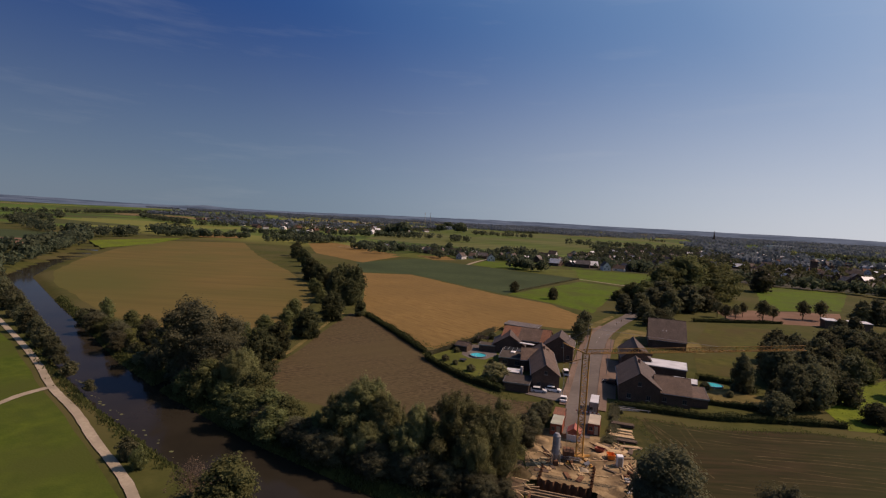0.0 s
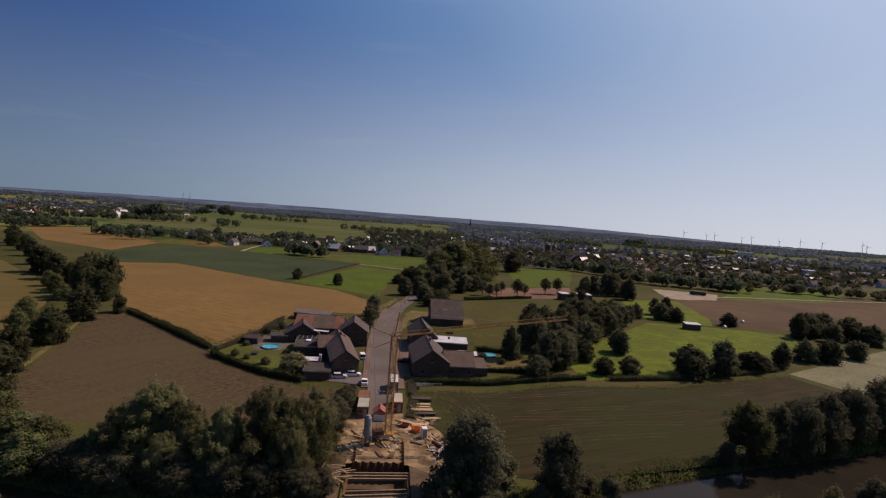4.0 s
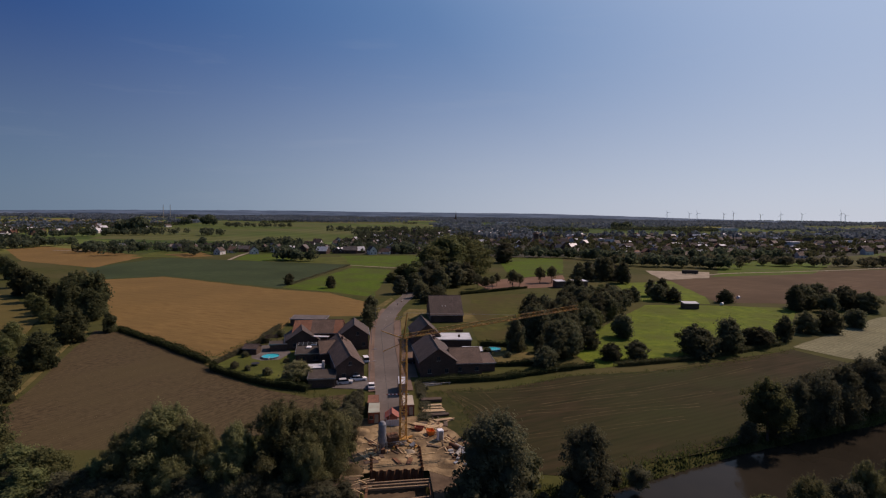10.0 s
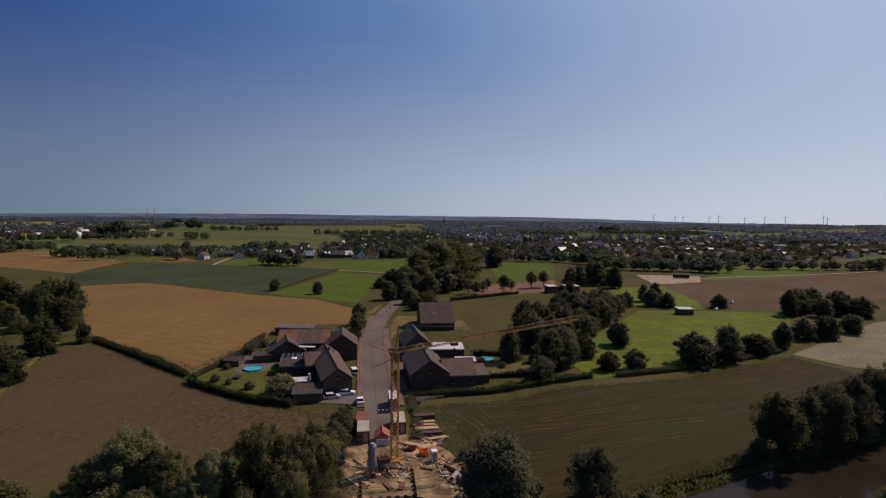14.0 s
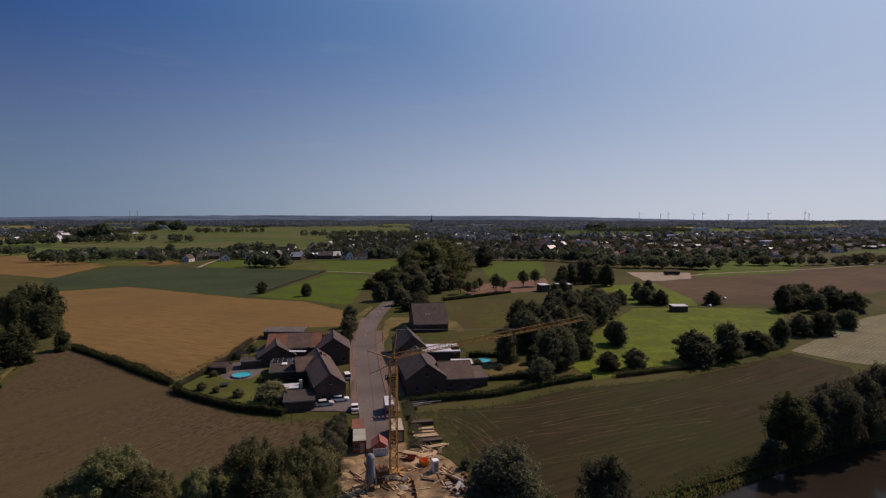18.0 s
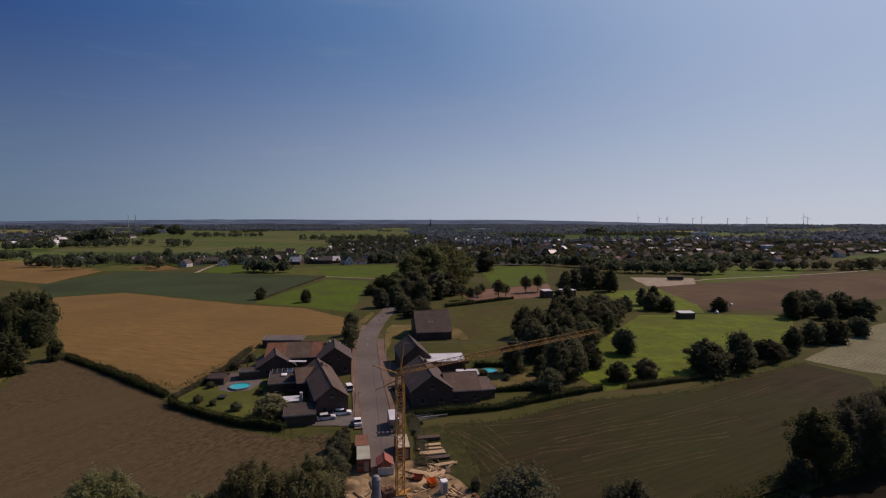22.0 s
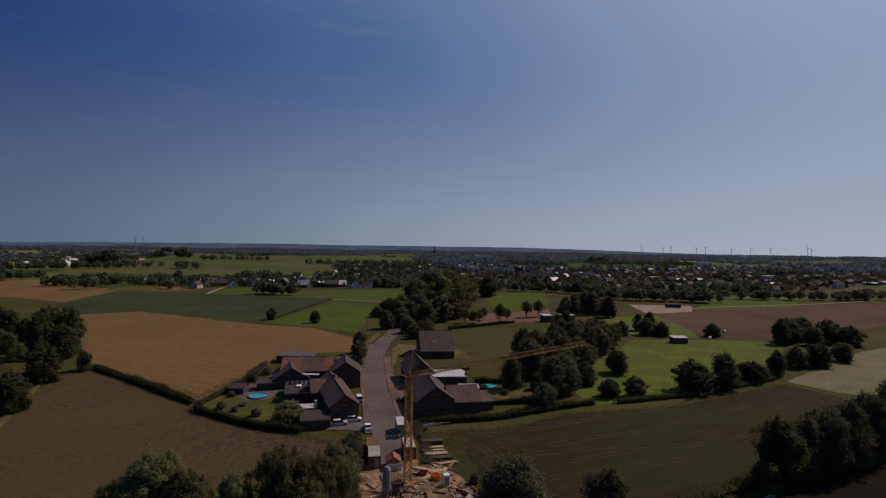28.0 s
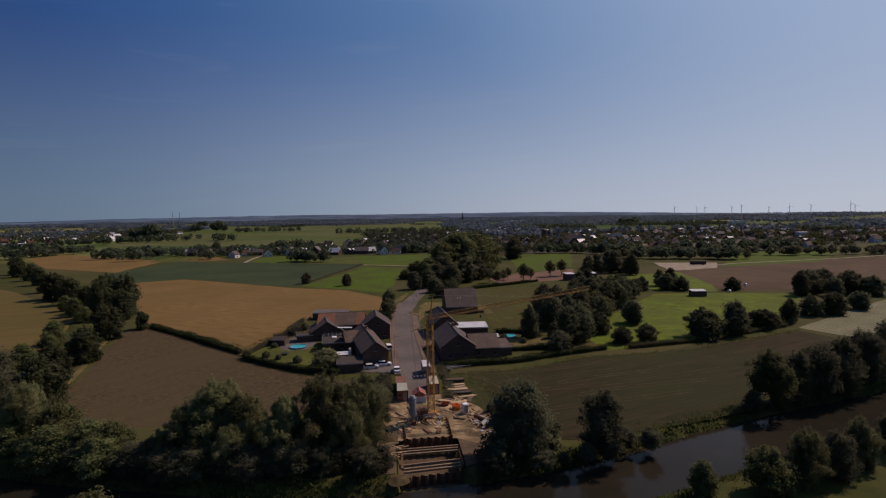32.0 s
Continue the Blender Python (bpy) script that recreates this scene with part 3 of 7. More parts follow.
flat("field_west_red", [(-660, 372), (-590, 404), (-520, 338), (-511, 310), (-560, 312)], M["redsoil"], "reddish bare field beyond the river bend")
flat("meadow_west", [(-567, 431), (-566, 571), (-612, 646), (-494, 453), (-470, 372)], M["meadow"], "green meadow behind the grain field", "meadow")
flat("field_west_tan", [(-637, 670), (-597, 720), (-533, 642), (-571, 600)], M["tan"], "narrow tan field behind a meadow")
flat("field_tan_far", [(-421.3, 648), (-410.6, 700.3), (-236.5, 564.8), (-230.6, 452.5), (-317.8, 506.9)], M["tan"], "pale tan field towards the village")
flat("field_big_far", [(-455.1, 883.1), (-106.3, 790), (200, 1500), (144, 2262), (-227, 2900), (-661, 2271), (-656, 1616)], M["far_pasture"], "wide green pasture behind the village", "meadow")
flat("field_far_east", [(400, 1080), (440, 1230), (770, 1340), (1060, 1500), (1250, 1480), (1100, 1270), (760, 1160)], M["far_pasture"], "pale green pasture beyond the town", "meadow")
flat("village_green", [(-249, 556), (-248, 627), (-218, 614), (-182, 552), (-211, 546)], M["lawn"], "mown green plot before the village houses", "meadow")
flat("village_plot", [(-228, 582), (-201, 613), (-173, 563), (-193.7, 545)], M["tan"], "small tan plot before the village houses")
flat("village_green_east", [(-145, 526), (-144, 585), (-111, 609), (-84.5, 517), (-118.5, 511)], M["wet_meadow"], "bright green plot before the village houses", "meadow")
flat("village_meadow", [(-91.7, 500), (-79.3, 552), (-41, 560), (-32, 480)], M["lawn"], "green plot beside the village gardens", "meadow")
ribbon("village_lane", [(-361.7, 629.8), (-312.5, 632.4), (-266.4, 661.5), (-200, 668), (-120, 650)], 4, M["gravel"], "pale village lane between fields and gardens", "track", z=0.21)
ribbon("meadow_lane", [(-31, 471), (-11.1, 459.1), (19.3, 442.9), (60, 425)], 3, M["gravel"], "narrow pale lane between two green meadows", "track", z=0.21)
ribbon("village_drive", [(-146.1, 520.2), (-149.1, 570.5), (-148.7, 615.5), (-150, 650)], 3.5, M["gravel"], "pale drive from the fields to the village", "track", z=0.20)
flat("town_ground", [(-36, 590), (75, 594), (125, 560), (205, 560), (235, 512), (330, 547), (440, 522), (640, 622), (900, 762), (1050, 932), (1157, 1057), (748, 1160), (540, 1120), (262, 1060), (0, 960), (-53, 752)], M["town_soil"], "dark gardens and yards between the town houses", "gardens")
flat("meadow_right", [(61.4, 156.3), (60.2, 205.2), (89.2, 214.9), (133.8, 264.3), (176.3, 259.7), (208.8, 250.6), (170.5, 207.7), (143.4, 181.7)], M["meadow"], "bright green rough pasture with scattered bushes", "meadow")
flat("meadow_right_back", [(131.8, 277.2), (171, 265.6), (192.9, 304.8), (205.1, 357.9), (155.9, 348.2)], M["meadow"], "green grass strip beside a farm track", "meadow")
flat("field_brown_right", [(205.2, 369.9), (178.6, 269.9), (224.2, 262.3), (309.2, 291.2), (579.3, 428.2), (436.5, 429.6), (271, 398.1)], M["brown_warm"], "bare brown field beyond the pasture")
near_field = flat("field_near_right", [(8.2, 138.8), (30.4, 141), (51, 150.1), (88.3, 153.5), (141.2, 173.5), (146.5, 156), (119.3, 120.8), (87.6, 109.5), (70, 102.5), (53.2, 97.6), (40, 95), (27.5, 93.4), (19, 95.5), (15.5, 102), (14.9, 121.9)], M["olive"], "mown olive-green hay meadow with wheel tracks", "meadow")
flat("field_pale", [(144.4, 176.6), (184.5, 199.8), (230.6, 225.5), (319.3, 257.5), (240.7, 182.9), (156, 156.3), (150.7, 161.4)], M["pale"], "pale dry cut field in swaths")
flat("meadow_barn", [(31.5, 193.7), (34.3, 237.2), (47.6, 298.5), (80.3, 303.9), (62.8, 240), (49.8, 196)], M["paddock"], "olive-green paddock behind the houses", "meadow")
flat("field_red", [(57.8, 359.4), (135.4, 395.4), (115.8, 333.2), (62.2, 320.7)], M["redsoil"], "reddish bare soil plot among trees")
flat("meadow_bright", [(89.6, 376.9), (140.8, 409.6), (189.5, 547.6), (116.6, 543.3)], M["wet_meadow"], "bright green meadow at the edge of town", "meadow")
flat("meadow_court", [(277.7, 414.8), (247.8, 380.5), (354.7, 403.4), (459.6, 496.1), (354.1, 538.4)], M["wet_meadow"], "green grass beside a car park", "meadow")
flat("car_park", [(218.6, 426.8), (268.9, 414.2), (242.3, 375.1), (200.9, 369.7)], M["gravel"], "pale gravel car park", "car park", z=0.02)
flat("meadow_near", [(-65, 61.5), (-88, 72.8), (-105, 80.8), (-125, 89.4), (-150, 101.4), (-179, 115), (-204, 125), (-290, 158), (-300, -30), (-40, -30), (-54.1, 40.7)], M["river_meadow"], "lush green river meadow", "meadow")
ribbon("farm_track", [(205.2, 367.9), (225.9, 373.1), (271.1, 402.2), (354.6, 417.9), (460.2, 443.8), (638.4, 513.9)], 3.0, M["gravel"], "pale gravel farm track", "track", z=0.16)
ribbon("river_path", [(-44, 40.5), (-55.7, 55.8), (-67.5, 65), (-89.2, 75.4), (-106, 83.7), (-125.7, 92), (-150.2, 104.4), (-179.5, 117.7), (-205.9, 129.1), (-298, 169)], 1.8, M["gravel"], "pale gravel towpath along the river", "path", z=0.17, smooth_n=14)
ribbon("river_path_fork", [(-125.5, 91), (-125.6, 85.2), (-124, 79), (-121, 68), (-117, 52)], 2.0, M["gravel"], "pale gravel path across the meadow", "path", z=0.16, smooth_n=12)
ROAD = ((-2, 121.2), (-1.8, 140.7), (-2.3, 163.5), (-2.7, 191), (-1.9, 231.2), (2.2, 259.6), (7.6, 284.2), (11.5, 301), (13.5, 322), (17, 352))
ribbon("road", ROAD, 7.4, M["asphalt"], "worn grey asphalt village road", "road", z=0.17, smooth_n=6)
ribbon("pavement", [(x - 4.6, y) for x, y in ROAD[1:6]], 1.8, M["paving"], "beige paved footway beside the road", "pavement", z=0.25)
ribbon("pavement_east", [(x + 5.0, y) for x, y in ROAD[1:5]], 2.6, M["paving"], "beige paved verge beside the road", "pavement", z=0.24)
def smooth_line(line, n=8):
    p = [Vector((*q[:2], 0)) for q in line]
    out = []
    for i in range(len(p) - 1):
        a, b, d, e = p[max(i - 1, 0)], p[i], p[i + 1], p[min(i + 2, len(p) - 1)]
        for k in range(n):
            t = k / n
            out.append(0.5 * ((2 * b) + (d - a) * t + (2 * a - 5 * b + 4 * d - e) * t * t + (3 * b - a - 3 * d + e) * t ** 3))
    return out + [p[-1]]


def kerb(line, off, label):
    """A row of concrete kerb stones beside the road, one step high."""
    c = smooth_line(line)
    v, f = [], []
    for i, q in enumerate(c):
        d = (c[min(i + 1, len(c) - 1)] - c[max(i - 1, 0)]).normalized()
        s = Vector((d.y, -d.x, 0))
        for o, z in ((-0.1, 0.05), (-0.1, 0.29), (-0.07, 0.31), (0.07, 0.31), (0.1, 0.29), (0.1, 0.05)):
            v.append((q + s * (off + o) + Vector((0, 0, z)))[:])
        if i:
            for k in range(5):
                a = (i - 1) * 6 + k
                f.append((a, a + 6, a + 7, a + 1))
    return tagged(mesh_ob("kerb", v, f, M["paving"]), label, "kerb", kind="structure")


kerb(ROAD[1:7], -3.75, "pale concrete kerb along the footway")
kerb(ROAD[1:6], 3.75, "pale concrete kerb along the paved verge")
centre = smooth_line(ROAD, 12)
mv, mf, run = [], [], 0.0
for p, q in zip(centre, centre[1:]):
    d = (q - p).normalized()
    s = Vector((d.y, -d.x, 0)) * 0.07
    if run % 9 < 3.2 and p.y > 205:
        k = len(mv)
        mv += [(w + Vector((0, 0, 0.185)))[:] for w in (p - s, p + s, q + s, q - s)]
        mf.append((k, k + 1, k + 2, k + 3))
    run += (q - p).length
tagged(mesh_ob("road_marking", mv, mf, M["paint"]), "worn white dashed centre line on the road", "marking", kind="structure")
flat("site_ground", [(-9.7, 122.8), (-10.8, 112), (-9.5, 104), (-7.6, 97.3), (4.4, 97.3), (8.2, 94.5), (13.4, 101), (14, 106), (11.7, 113.9), (6.8, 122), (1.5, 124)], M["sand"], "churned pale sand of a building site", "building site", z=0.03)


flat("field_gateway", [(-61, 178), (-57.5, 170), (-53.8, 167.5), (-52.6, 170), (-56.5, 179.5)], M["dry_grass"], "trodden dry grass in a field gateway", "gateway")
flat("site_verge", [(9, 113.5), (13, 111.5), (15.4, 114), (16.4, 119), (15.2, 124), (15.8, 129), (13.4, 134), (12.6, 139.6), (8.0, 139.4)], M["dry_lawn"], "sunlit yellowish grass beside the building site", "verge")
flat("pit_floor", [(-7.2, 84), (4.2, 84.5), (4.2, 97.2), (-7.2, 97.2)], M["earth"], "dark wet earth floor of the pit", "building site", z=-2.95)
flat("site_earth_west", [(-7.7, 98), (-7.6, 84.4), (-11.5, 84.2), (-13.5, 92), (-11.5, 104), (-10, 104)], M["earth"], "dark trampled earth beside the pit", "building site", z=0.01)
flat("site_earth_east", [(4.7, 97), (8.2, 94.4), (13.6, 101), (15, 96), (12, 88), (4.7, 85.4)], M["earth"], "dark trampled earth beside the pit", "building site", z=0.01)


# ---------------------------------------------------------------- trees
def crown_leaves(rnd, lobes, count, size, flat_z=0.8):
    """Leaf sprays scattered through lobes (x, y, z, rx, rz), thick towards the outside."""
    g = np.random.default_rng(rnd.randint(0, 10 ** 6))
    vol = np.array([l[3] ** 2 * l[4] for l in lobes]) ** 0.75
    pick = g.choice(len(lobes), count, p=vol / vol.sum())
    L = np.array(lobes)[pick]
    d = g.normal(size=(count, 3))
    d /= np.linalg.norm(d, axis=1)[:, None]
    r = g.uniform(0.25, 1.0, count) ** 0.45
    V1, V2 = g.normal(size=(len(lobes), 3))[pick], g.normal(size=(len(lobes), 3))[pick]
    r *= 1 + 0.18 * g.normal(size=count) + 0.26 * np.sin(2.6 * (d * V1).sum(1)) + 0.18 * np.sin(5.0 * (d * V2).sum(1))
    c = L[:, :3] + d * r[:, None] * np.stack([L[:, 3], L[:, 3], L[:, 4]], 1)
    n = d + g.normal(size=(count, 3)) * 0.28 + np.array([0, 0, 0.25])
    n /= np.linalg.norm(n, axis=1)[:, None]
    a = np.cross(n, g.normal(size=(count, 3)))
    a /= np.linalg.norm(a, axis=1)[:, None]
    b = np.cross(n, a)
    s = size * g.uniform(0.55, 1.35, count)[:, None]
    k = g.uniform(0.5, 0.9, count)[:, None]
    bend = n * s * 0.25
    v = np.stack([c - a * s, c - b * s * k + bend, c + a * s, c + b * s * k + bend], 1).reshape(-1, 3)
    f = np.arange(count * 4).reshape(-1, 4)
    return v, f


def make_tree(kind, seed, height, spread, leaf, count, size, trunk_h=0.25, label="", lean=0.0, plume=False):
    """A tapered trunk with limbs and a crown of leaf sprays in uneven lobes."""
    rnd = random.Random(seed)
    ob = empty(kind, 0, 0, 0)
    bm = bmesh.new()
    top = Vector((lean * height * 0.2, 0, height * 0.78))
    beam(bm, (0, 0, -0.3), (top.x * 0.4, 0, height * 0.4), height * 0.045, 8, height * 0.03)
    beam(bm, (top.x * 0.4, 0, height * 0.4), top, height * 0.03, 7, height * 0.008)
    lobes = []
    nl = 15
    for i in range(nl):
        t = i / (nl - 1)
        hz = height * (trunk_h + (1 - trunk_h) * (0.06 + 0.80 * t))
        prof = math.sin(math.pi * (0.30 + 0.62 * t)) ** 0.7
        rad = spread * 0.66 * prof
        az = i * 2.4 + rnd.uniform(-0.6, 0.6)
        k = rnd.uniform(0.6, 1.05)
        q = Vector((math.cos(az) * rad * k + top.x * t, math.sin(az) * rad * k, hz + rnd.uniform(-0.05, 0.05) * height))
        rr = spread * rnd.uniform(0.30, 0.60) * (0.55 + 0.45 * prof)
        if plume:
            rr *= 0.68
            q.z -= height * 0.05
        lobes.append((*q, rr, rr * (rnd.uniform(1.5, 2.3) if plume else rnd.uniform(0.8, 1.15))))
        z0 = height * (trunk_h * 0.9 + 0.45 * t)
        beam(bm, (top.x * t * 0.7, 0, z0), q, height * 0.014, 5, height * 0.004)
    lobes.append((top.x * 0.5, 0, height * (trunk_h + (1 - trunk_h) * 0.45), spread * (0.45 if plume else 0.62), height * (1 - trunk_h) * 0.42))
    for i in range(22):
        az = rnd.uniform(0, 6.28)
        t = rnd.uniform(0.05, 0.97)
        rad = spread * rnd.uniform(0.8, 1.08) * math.sin(math.pi * (0.25 + 0.68 * t))
        lobes.append((math.cos(az) * rad + top.x * t, math.sin(az) * rad, height * (trunk_h + (1 - trunk_h) * t), spread * rnd.uniform(0.12, 0.24), spread * rnd.uniform(0.12, 0.22)))
    for i in range(34):
        az, t = rnd.uniform(0, 6.28), rnd.uniform(0.35, 1.0)
        rad = spread * rnd.uniform(0.35, 0.95) * math.sin(math.pi * (0.25 + 0.68 * t))
        lobes.append((math.cos(az) * rad + top.x * t, math.sin(az) * rad, height * (trunk_h + (1 - trunk_h) * min(1.0, t + 0.05)), spread * rnd.uniform(0.06, 0.12), spread * rnd.uniform(0.18, 0.36)))
    part("trunk", bm, M["bark"], ob)
    v, f = crown_leaves(rnd, lobes, count, size)
    if kind not in ("dead_tree", "slender_tree", "orchard_tree"):
        bm = bmesh.new()
        for lb in lobes[:16]:
            r = bmesh.ops.create_icosphere(bm, subdivisions=1, radius=1)["verts"]
            for q in r:
                k = 0.74 + 0.22 * noise.noise(q.co * 2.3 + Vector(lb[:3]))
                q.co = Vector((lb[0] + q.co.x * lb[3] * k, lb[1] + q.co.y * lb[3] * k, lb[2] + q.co.z * lb[4] * k))
        bm.verts.index_update()
        n0 = len(v)
        core_v = np.array([q.co[:] for q in bm.verts])
        f = f.tolist() + [[n0 + q.index for q in fc.verts] for fc in bm.faces]
        v = np.concatenate([v, core_v])
        bm.free()
    top_z = v[:, 2].max()
    v[:, 2] = np.where(v[:, 2] > height * 0.5, height * 0.5 + (v[:, 2] - height * 0.5) * (height * 0.5) / (top_z - height * 0.5), v[:, 2])
    v[:, 2] = np.maximum(v[:, 2], 0.15)
    mesh_ob("crown", v.tolist(), [list(q) for q in f], leaf, ob)
    return tagged(ob, label, "tree")


KINDS = {}
KINDS["alder"] = [make_tree("alder_tree", 11 + i, 17, 6.2, M[m], 44000, 0.165, 0.10, "tall broad riverside tree with dense grey-green leaves", 0.0, True) for i, m in enumerate(("leaf_grey", "leaf_grey", "leaf_grey"))]
KINDS["dark"] = [make_tree("riverside_tree", 31 + i, 16, 6.0, M["leaf_dark"], 17000, 0.245, 0.08, "dense dark green riverside tree") for i in range(2)]
KINDS["light"] = [make_tree("willow_tree", 41 + i, 12, 5.2, M["leaf_light"], 7600, 0.28, 0.06, "light green willow on the river bank") for i in range(2)]
KINDS["mid"] = [make_tree("field_tree", 51 + i, 12, 4.8, M["leaf_field"], 5200, 0.39, 0.03, "round dark green field tree") for i in range(3)]
KINDS["oak"] = [make_tree("oak_tree", 56 + i, 12, 4.8, M["leaf_oak"], 6400, 0.35, 0.03, "broad dark green oak beside the stream") for i in range(2)]
KINDS["tall"] = [make_tree("tall_tree", 61 + i, 20, 6.0, M[m], 4600, 0.62, 0.03, "tall dark green tree at the village edge") for i, m in enumerate(("leaf_mid", "leaf_dark"))]
KINDS["poplar"] = [make_tree("slender_tree", 71, 11, 2.9, M["leaf_field"], 3600, 0.26, 0.16, "slender roadside tree with a narrow crown")]
KINDS["ash"] = [make_tree("ash_tree", 75, 14, 5.0, M["leaf_light"], 9000, 0.22, 0.30, "airy light green tree with bare lower trunk")]
KINDS["orchard"] = [make_tree("orchard_tree", 78, 10, 3.0, M["leaf_mid"], 1700, 0.34, 0.34, "young tree with a bare trunk and small crown")]
KINDS["bush"] = [make_tree("bush", 81 + i, 4.5, 3.0, M["leaf_mid"], 1300, 0.34, 0.02, "rounded green bush on open ground") for i in range(2)]
KINDS["bloom"] = [make_tree("flowering_bush", 91, 7, 4.4, M["blossom"], 3800, 0.28, 0.04, "large pale-flowering shrub beside the garage")]
KINDS["bare"] = [make_tree("dead_tree", 95, 11, 3.6, M["bark"], 3200, 0.11, 0.1, "bare grey dead tree on the river bank")]


def tree(kind, x, y, h, i=0, spread=1.0, z=0.0, group=""):
    src = KINDS[kind][i % len(KINDS[kind])]
    base = {"alder": 17, "dark": 16, "light": 12, "mid": 12, "oak": 12, "tall": 20, "poplar": 11, "ash": 14, "orchard": 10, "bush": 4.5, "bloom": 7, "bare": 11}[kind]
    k = h / base
    ob = copy_thing(src, pose(x, y, z, 0, 0, (x * 37 + y * 53) % 360))
    q = 0.12 * math.sin(x * 1.7 + y * 2.3)
    ob.scale = (k * spread * (1 + q), k * spread * (1 - q), k)
    if group:
        tagged(ob, group=group)
    return ob


# riverside belt west of the building site
for i, (x, y, h, k, s) in enumerate(((-40.2, 95, 16, "alder", 1.05), (-45.5, 92.5, 12, "alder", 1), (-35.5, 94, 13.5, "alder", 1), (-21, 93.4, 16.5, "alder", 1), (-14.0, 95.5, 15.6, "alder", 0.95), (-28, 91, 13.5, "alder", 0.95), (-36.9, 89.2, 9, "alder", 1), (-16.5, 90, 12, "alder", 0.9), (-59.5, 95.5, 8, "light", 1.1), (-49.5, 92.5, 7.3, "light", 1.1), (-64.4, 97, 8, "light", 1.1),
                                     (-72.1, 101.4, 10.5, "light", 1.1), (-81.8, 106.4, 13, "alder", 1), (-92, 109.1, 17, "dark", 1), (-103, 113.1, 23, "dark", 1.0), (-98, 121.1, 18, "dark", 1), (-124.8, 136.2, 11, "alder", 1), (-119.6, 121.5, 13, "light", 1), (-136.2, 129.7, 10, "dark", 1), (-150.7, 141.7, 8, "light", 1), (-165.3, 147.8, 7, "light", 1), (-185.9, 154.1, 9, "light", 0.7))):
    tree(k, x, y, h, i, s, group="trees along the river")
for i, (x, y, h, k, s) in enumerate(((-13, 84.5, 5, "dark", 1.2), (-60, 92, 7, "light", 1.3), (-70, 95, 8, "light", 1.2), (-84, 112, 12, "alder", 1), (-88, 104, 10, "light", 1), (10.5, 86, 6, "bush", 1), (-12, 100, 8, "alder", 0.6))):
    tree(k, x, y, h, i, s, group="trees along the river")
# east of the site
for i, (x, y, h, k, s) in enumerate(((15.2, 88.9, 15, "dark", 0.95), (30.4, 86.9, 13, "dark", 0.85), (77.5, 104.5, 14, "ash", 0.9), (72, 103, 5, "dark", 1.2), (80, 105.5, 6, "dark", 1.2), (86.5, 107.9, 12.5, "dark", 0.85), (93.8, 109, 13.6, "dark", 0.85), (101.3, 112, 14.4, "dark", 0.9), (112.9, 117.2, 14.2, "dark", 0.95), (123.6, 121.3, 15.5, "dark", 0.95), (134, 126.3, 15, "dark", 0.95), (97, 116, 11, "dark", 0.9), (107, 118, 12, "alder", 0.8), (21.3, 91.9, 6, "bush", 1))):
    tree(k, x, y, h, i, s, group="trees along the river")
# bank on the camera's side
for i, (x, y, h, k, s) in enumerate(((-45.6, 62.5, 11.5, "light", 1.0), (-54, 64, 9, "bare", 1), (-52, 60, 5, "bush", 1.2), (-72, 70.5, 4.5, "light", 0.8), (40, 71, 6, "light", 0.8), (50.5, 70.5, 8, "light", 1), (58.5, 72, 10, "alder", 1), (65, 73.5, 8.5, "dark", 1), (73, 77, 9, "alder", 0.95), (84, 81, 9, "dark", 1), (-77, 72.5, 4.5, "bush", 0.7), (-116, 94.5, 3, "bush", 0.8), (-131, 100.5, 4, "bush", 0.9), (-143, 105.5, 6, "mid", 1), (-152, 110, 7, "mid", 0.9), (-163, 115, 8, "mid", 0.9), (-174, 120, 8, "mid", 0.9), (-186, 125.5, 9, "mid", 0.9), (-199, 132, 9, "mid", 0.9), (-214, 139, 10, "mid", 1), (-230, 147, 10, "mid", 1), (-250, 156, 11, "mid", 1), (-272, 167, 11, "mid", 1))):
    tree(k, x, y, h, i, s, group="trees along the river")
# along the stream
for i, (x, y, h, w) in enumerate(((-308, 456, 15, 1.1), (-294, 436, 13, 1), (-268, 410, 13, 1), (-244, 379, 13, 1), (-216, 340, 12, 1), (-194.5, 310, 16, 1.1), (-186, 303, 13, 0.9), (-174, 289, 15, 1), (-162, 280, 11, 0.9), (-145.4, 265.6, 19, 0.95), (-149, 276, 17, 0.9), (-131.3, 255.3, 20, 0.9), (-137, 246, 17, 0.9), (-126, 241, 14, 0.9), (-107.5, 217.9, 7.5, 1.05), (-111.9, 201.3, 13, 1.0), (-120, 214, 11, 0.8), (-103.2, 168.8, 12, 1.0), (-110, 180, 7, 0.8), (-96.1, 142.1, 12, 0.9), (-88.5, 123.9, 14, 0.9), (-104, 152, 8, 0.8), (-98, 128, 10, 0.9))):
    tree("oak", x, y, h, i, w, group="trees along the stream")
# pale willows on the stream bank
for i, (x, y, h) in enumerate(((-152, 252, 9), (-140, 236, 8), (-128, 196, 9), (-121, 181, 8), (-117, 162, 8.5), (-112, 146, 9), (-165, 268, 8))):
    tree("light", x, y, h, i, 0.9, group="trees along the stream")
# thickets in the pasture
for i, (x, y, h) in enumerate(((95, 258, 11), (96, 235, 9), (88, 226, 9), (80, 208, 8), (124, 266, 9), (115, 258, 8), (66.7, 215, 11), (63, 186, 10), (121, 282, 9), (108, 274, 10), (95, 268, 11))):
    tree("mid", x, y, h, i, 1.1, group="trees in the pasture")
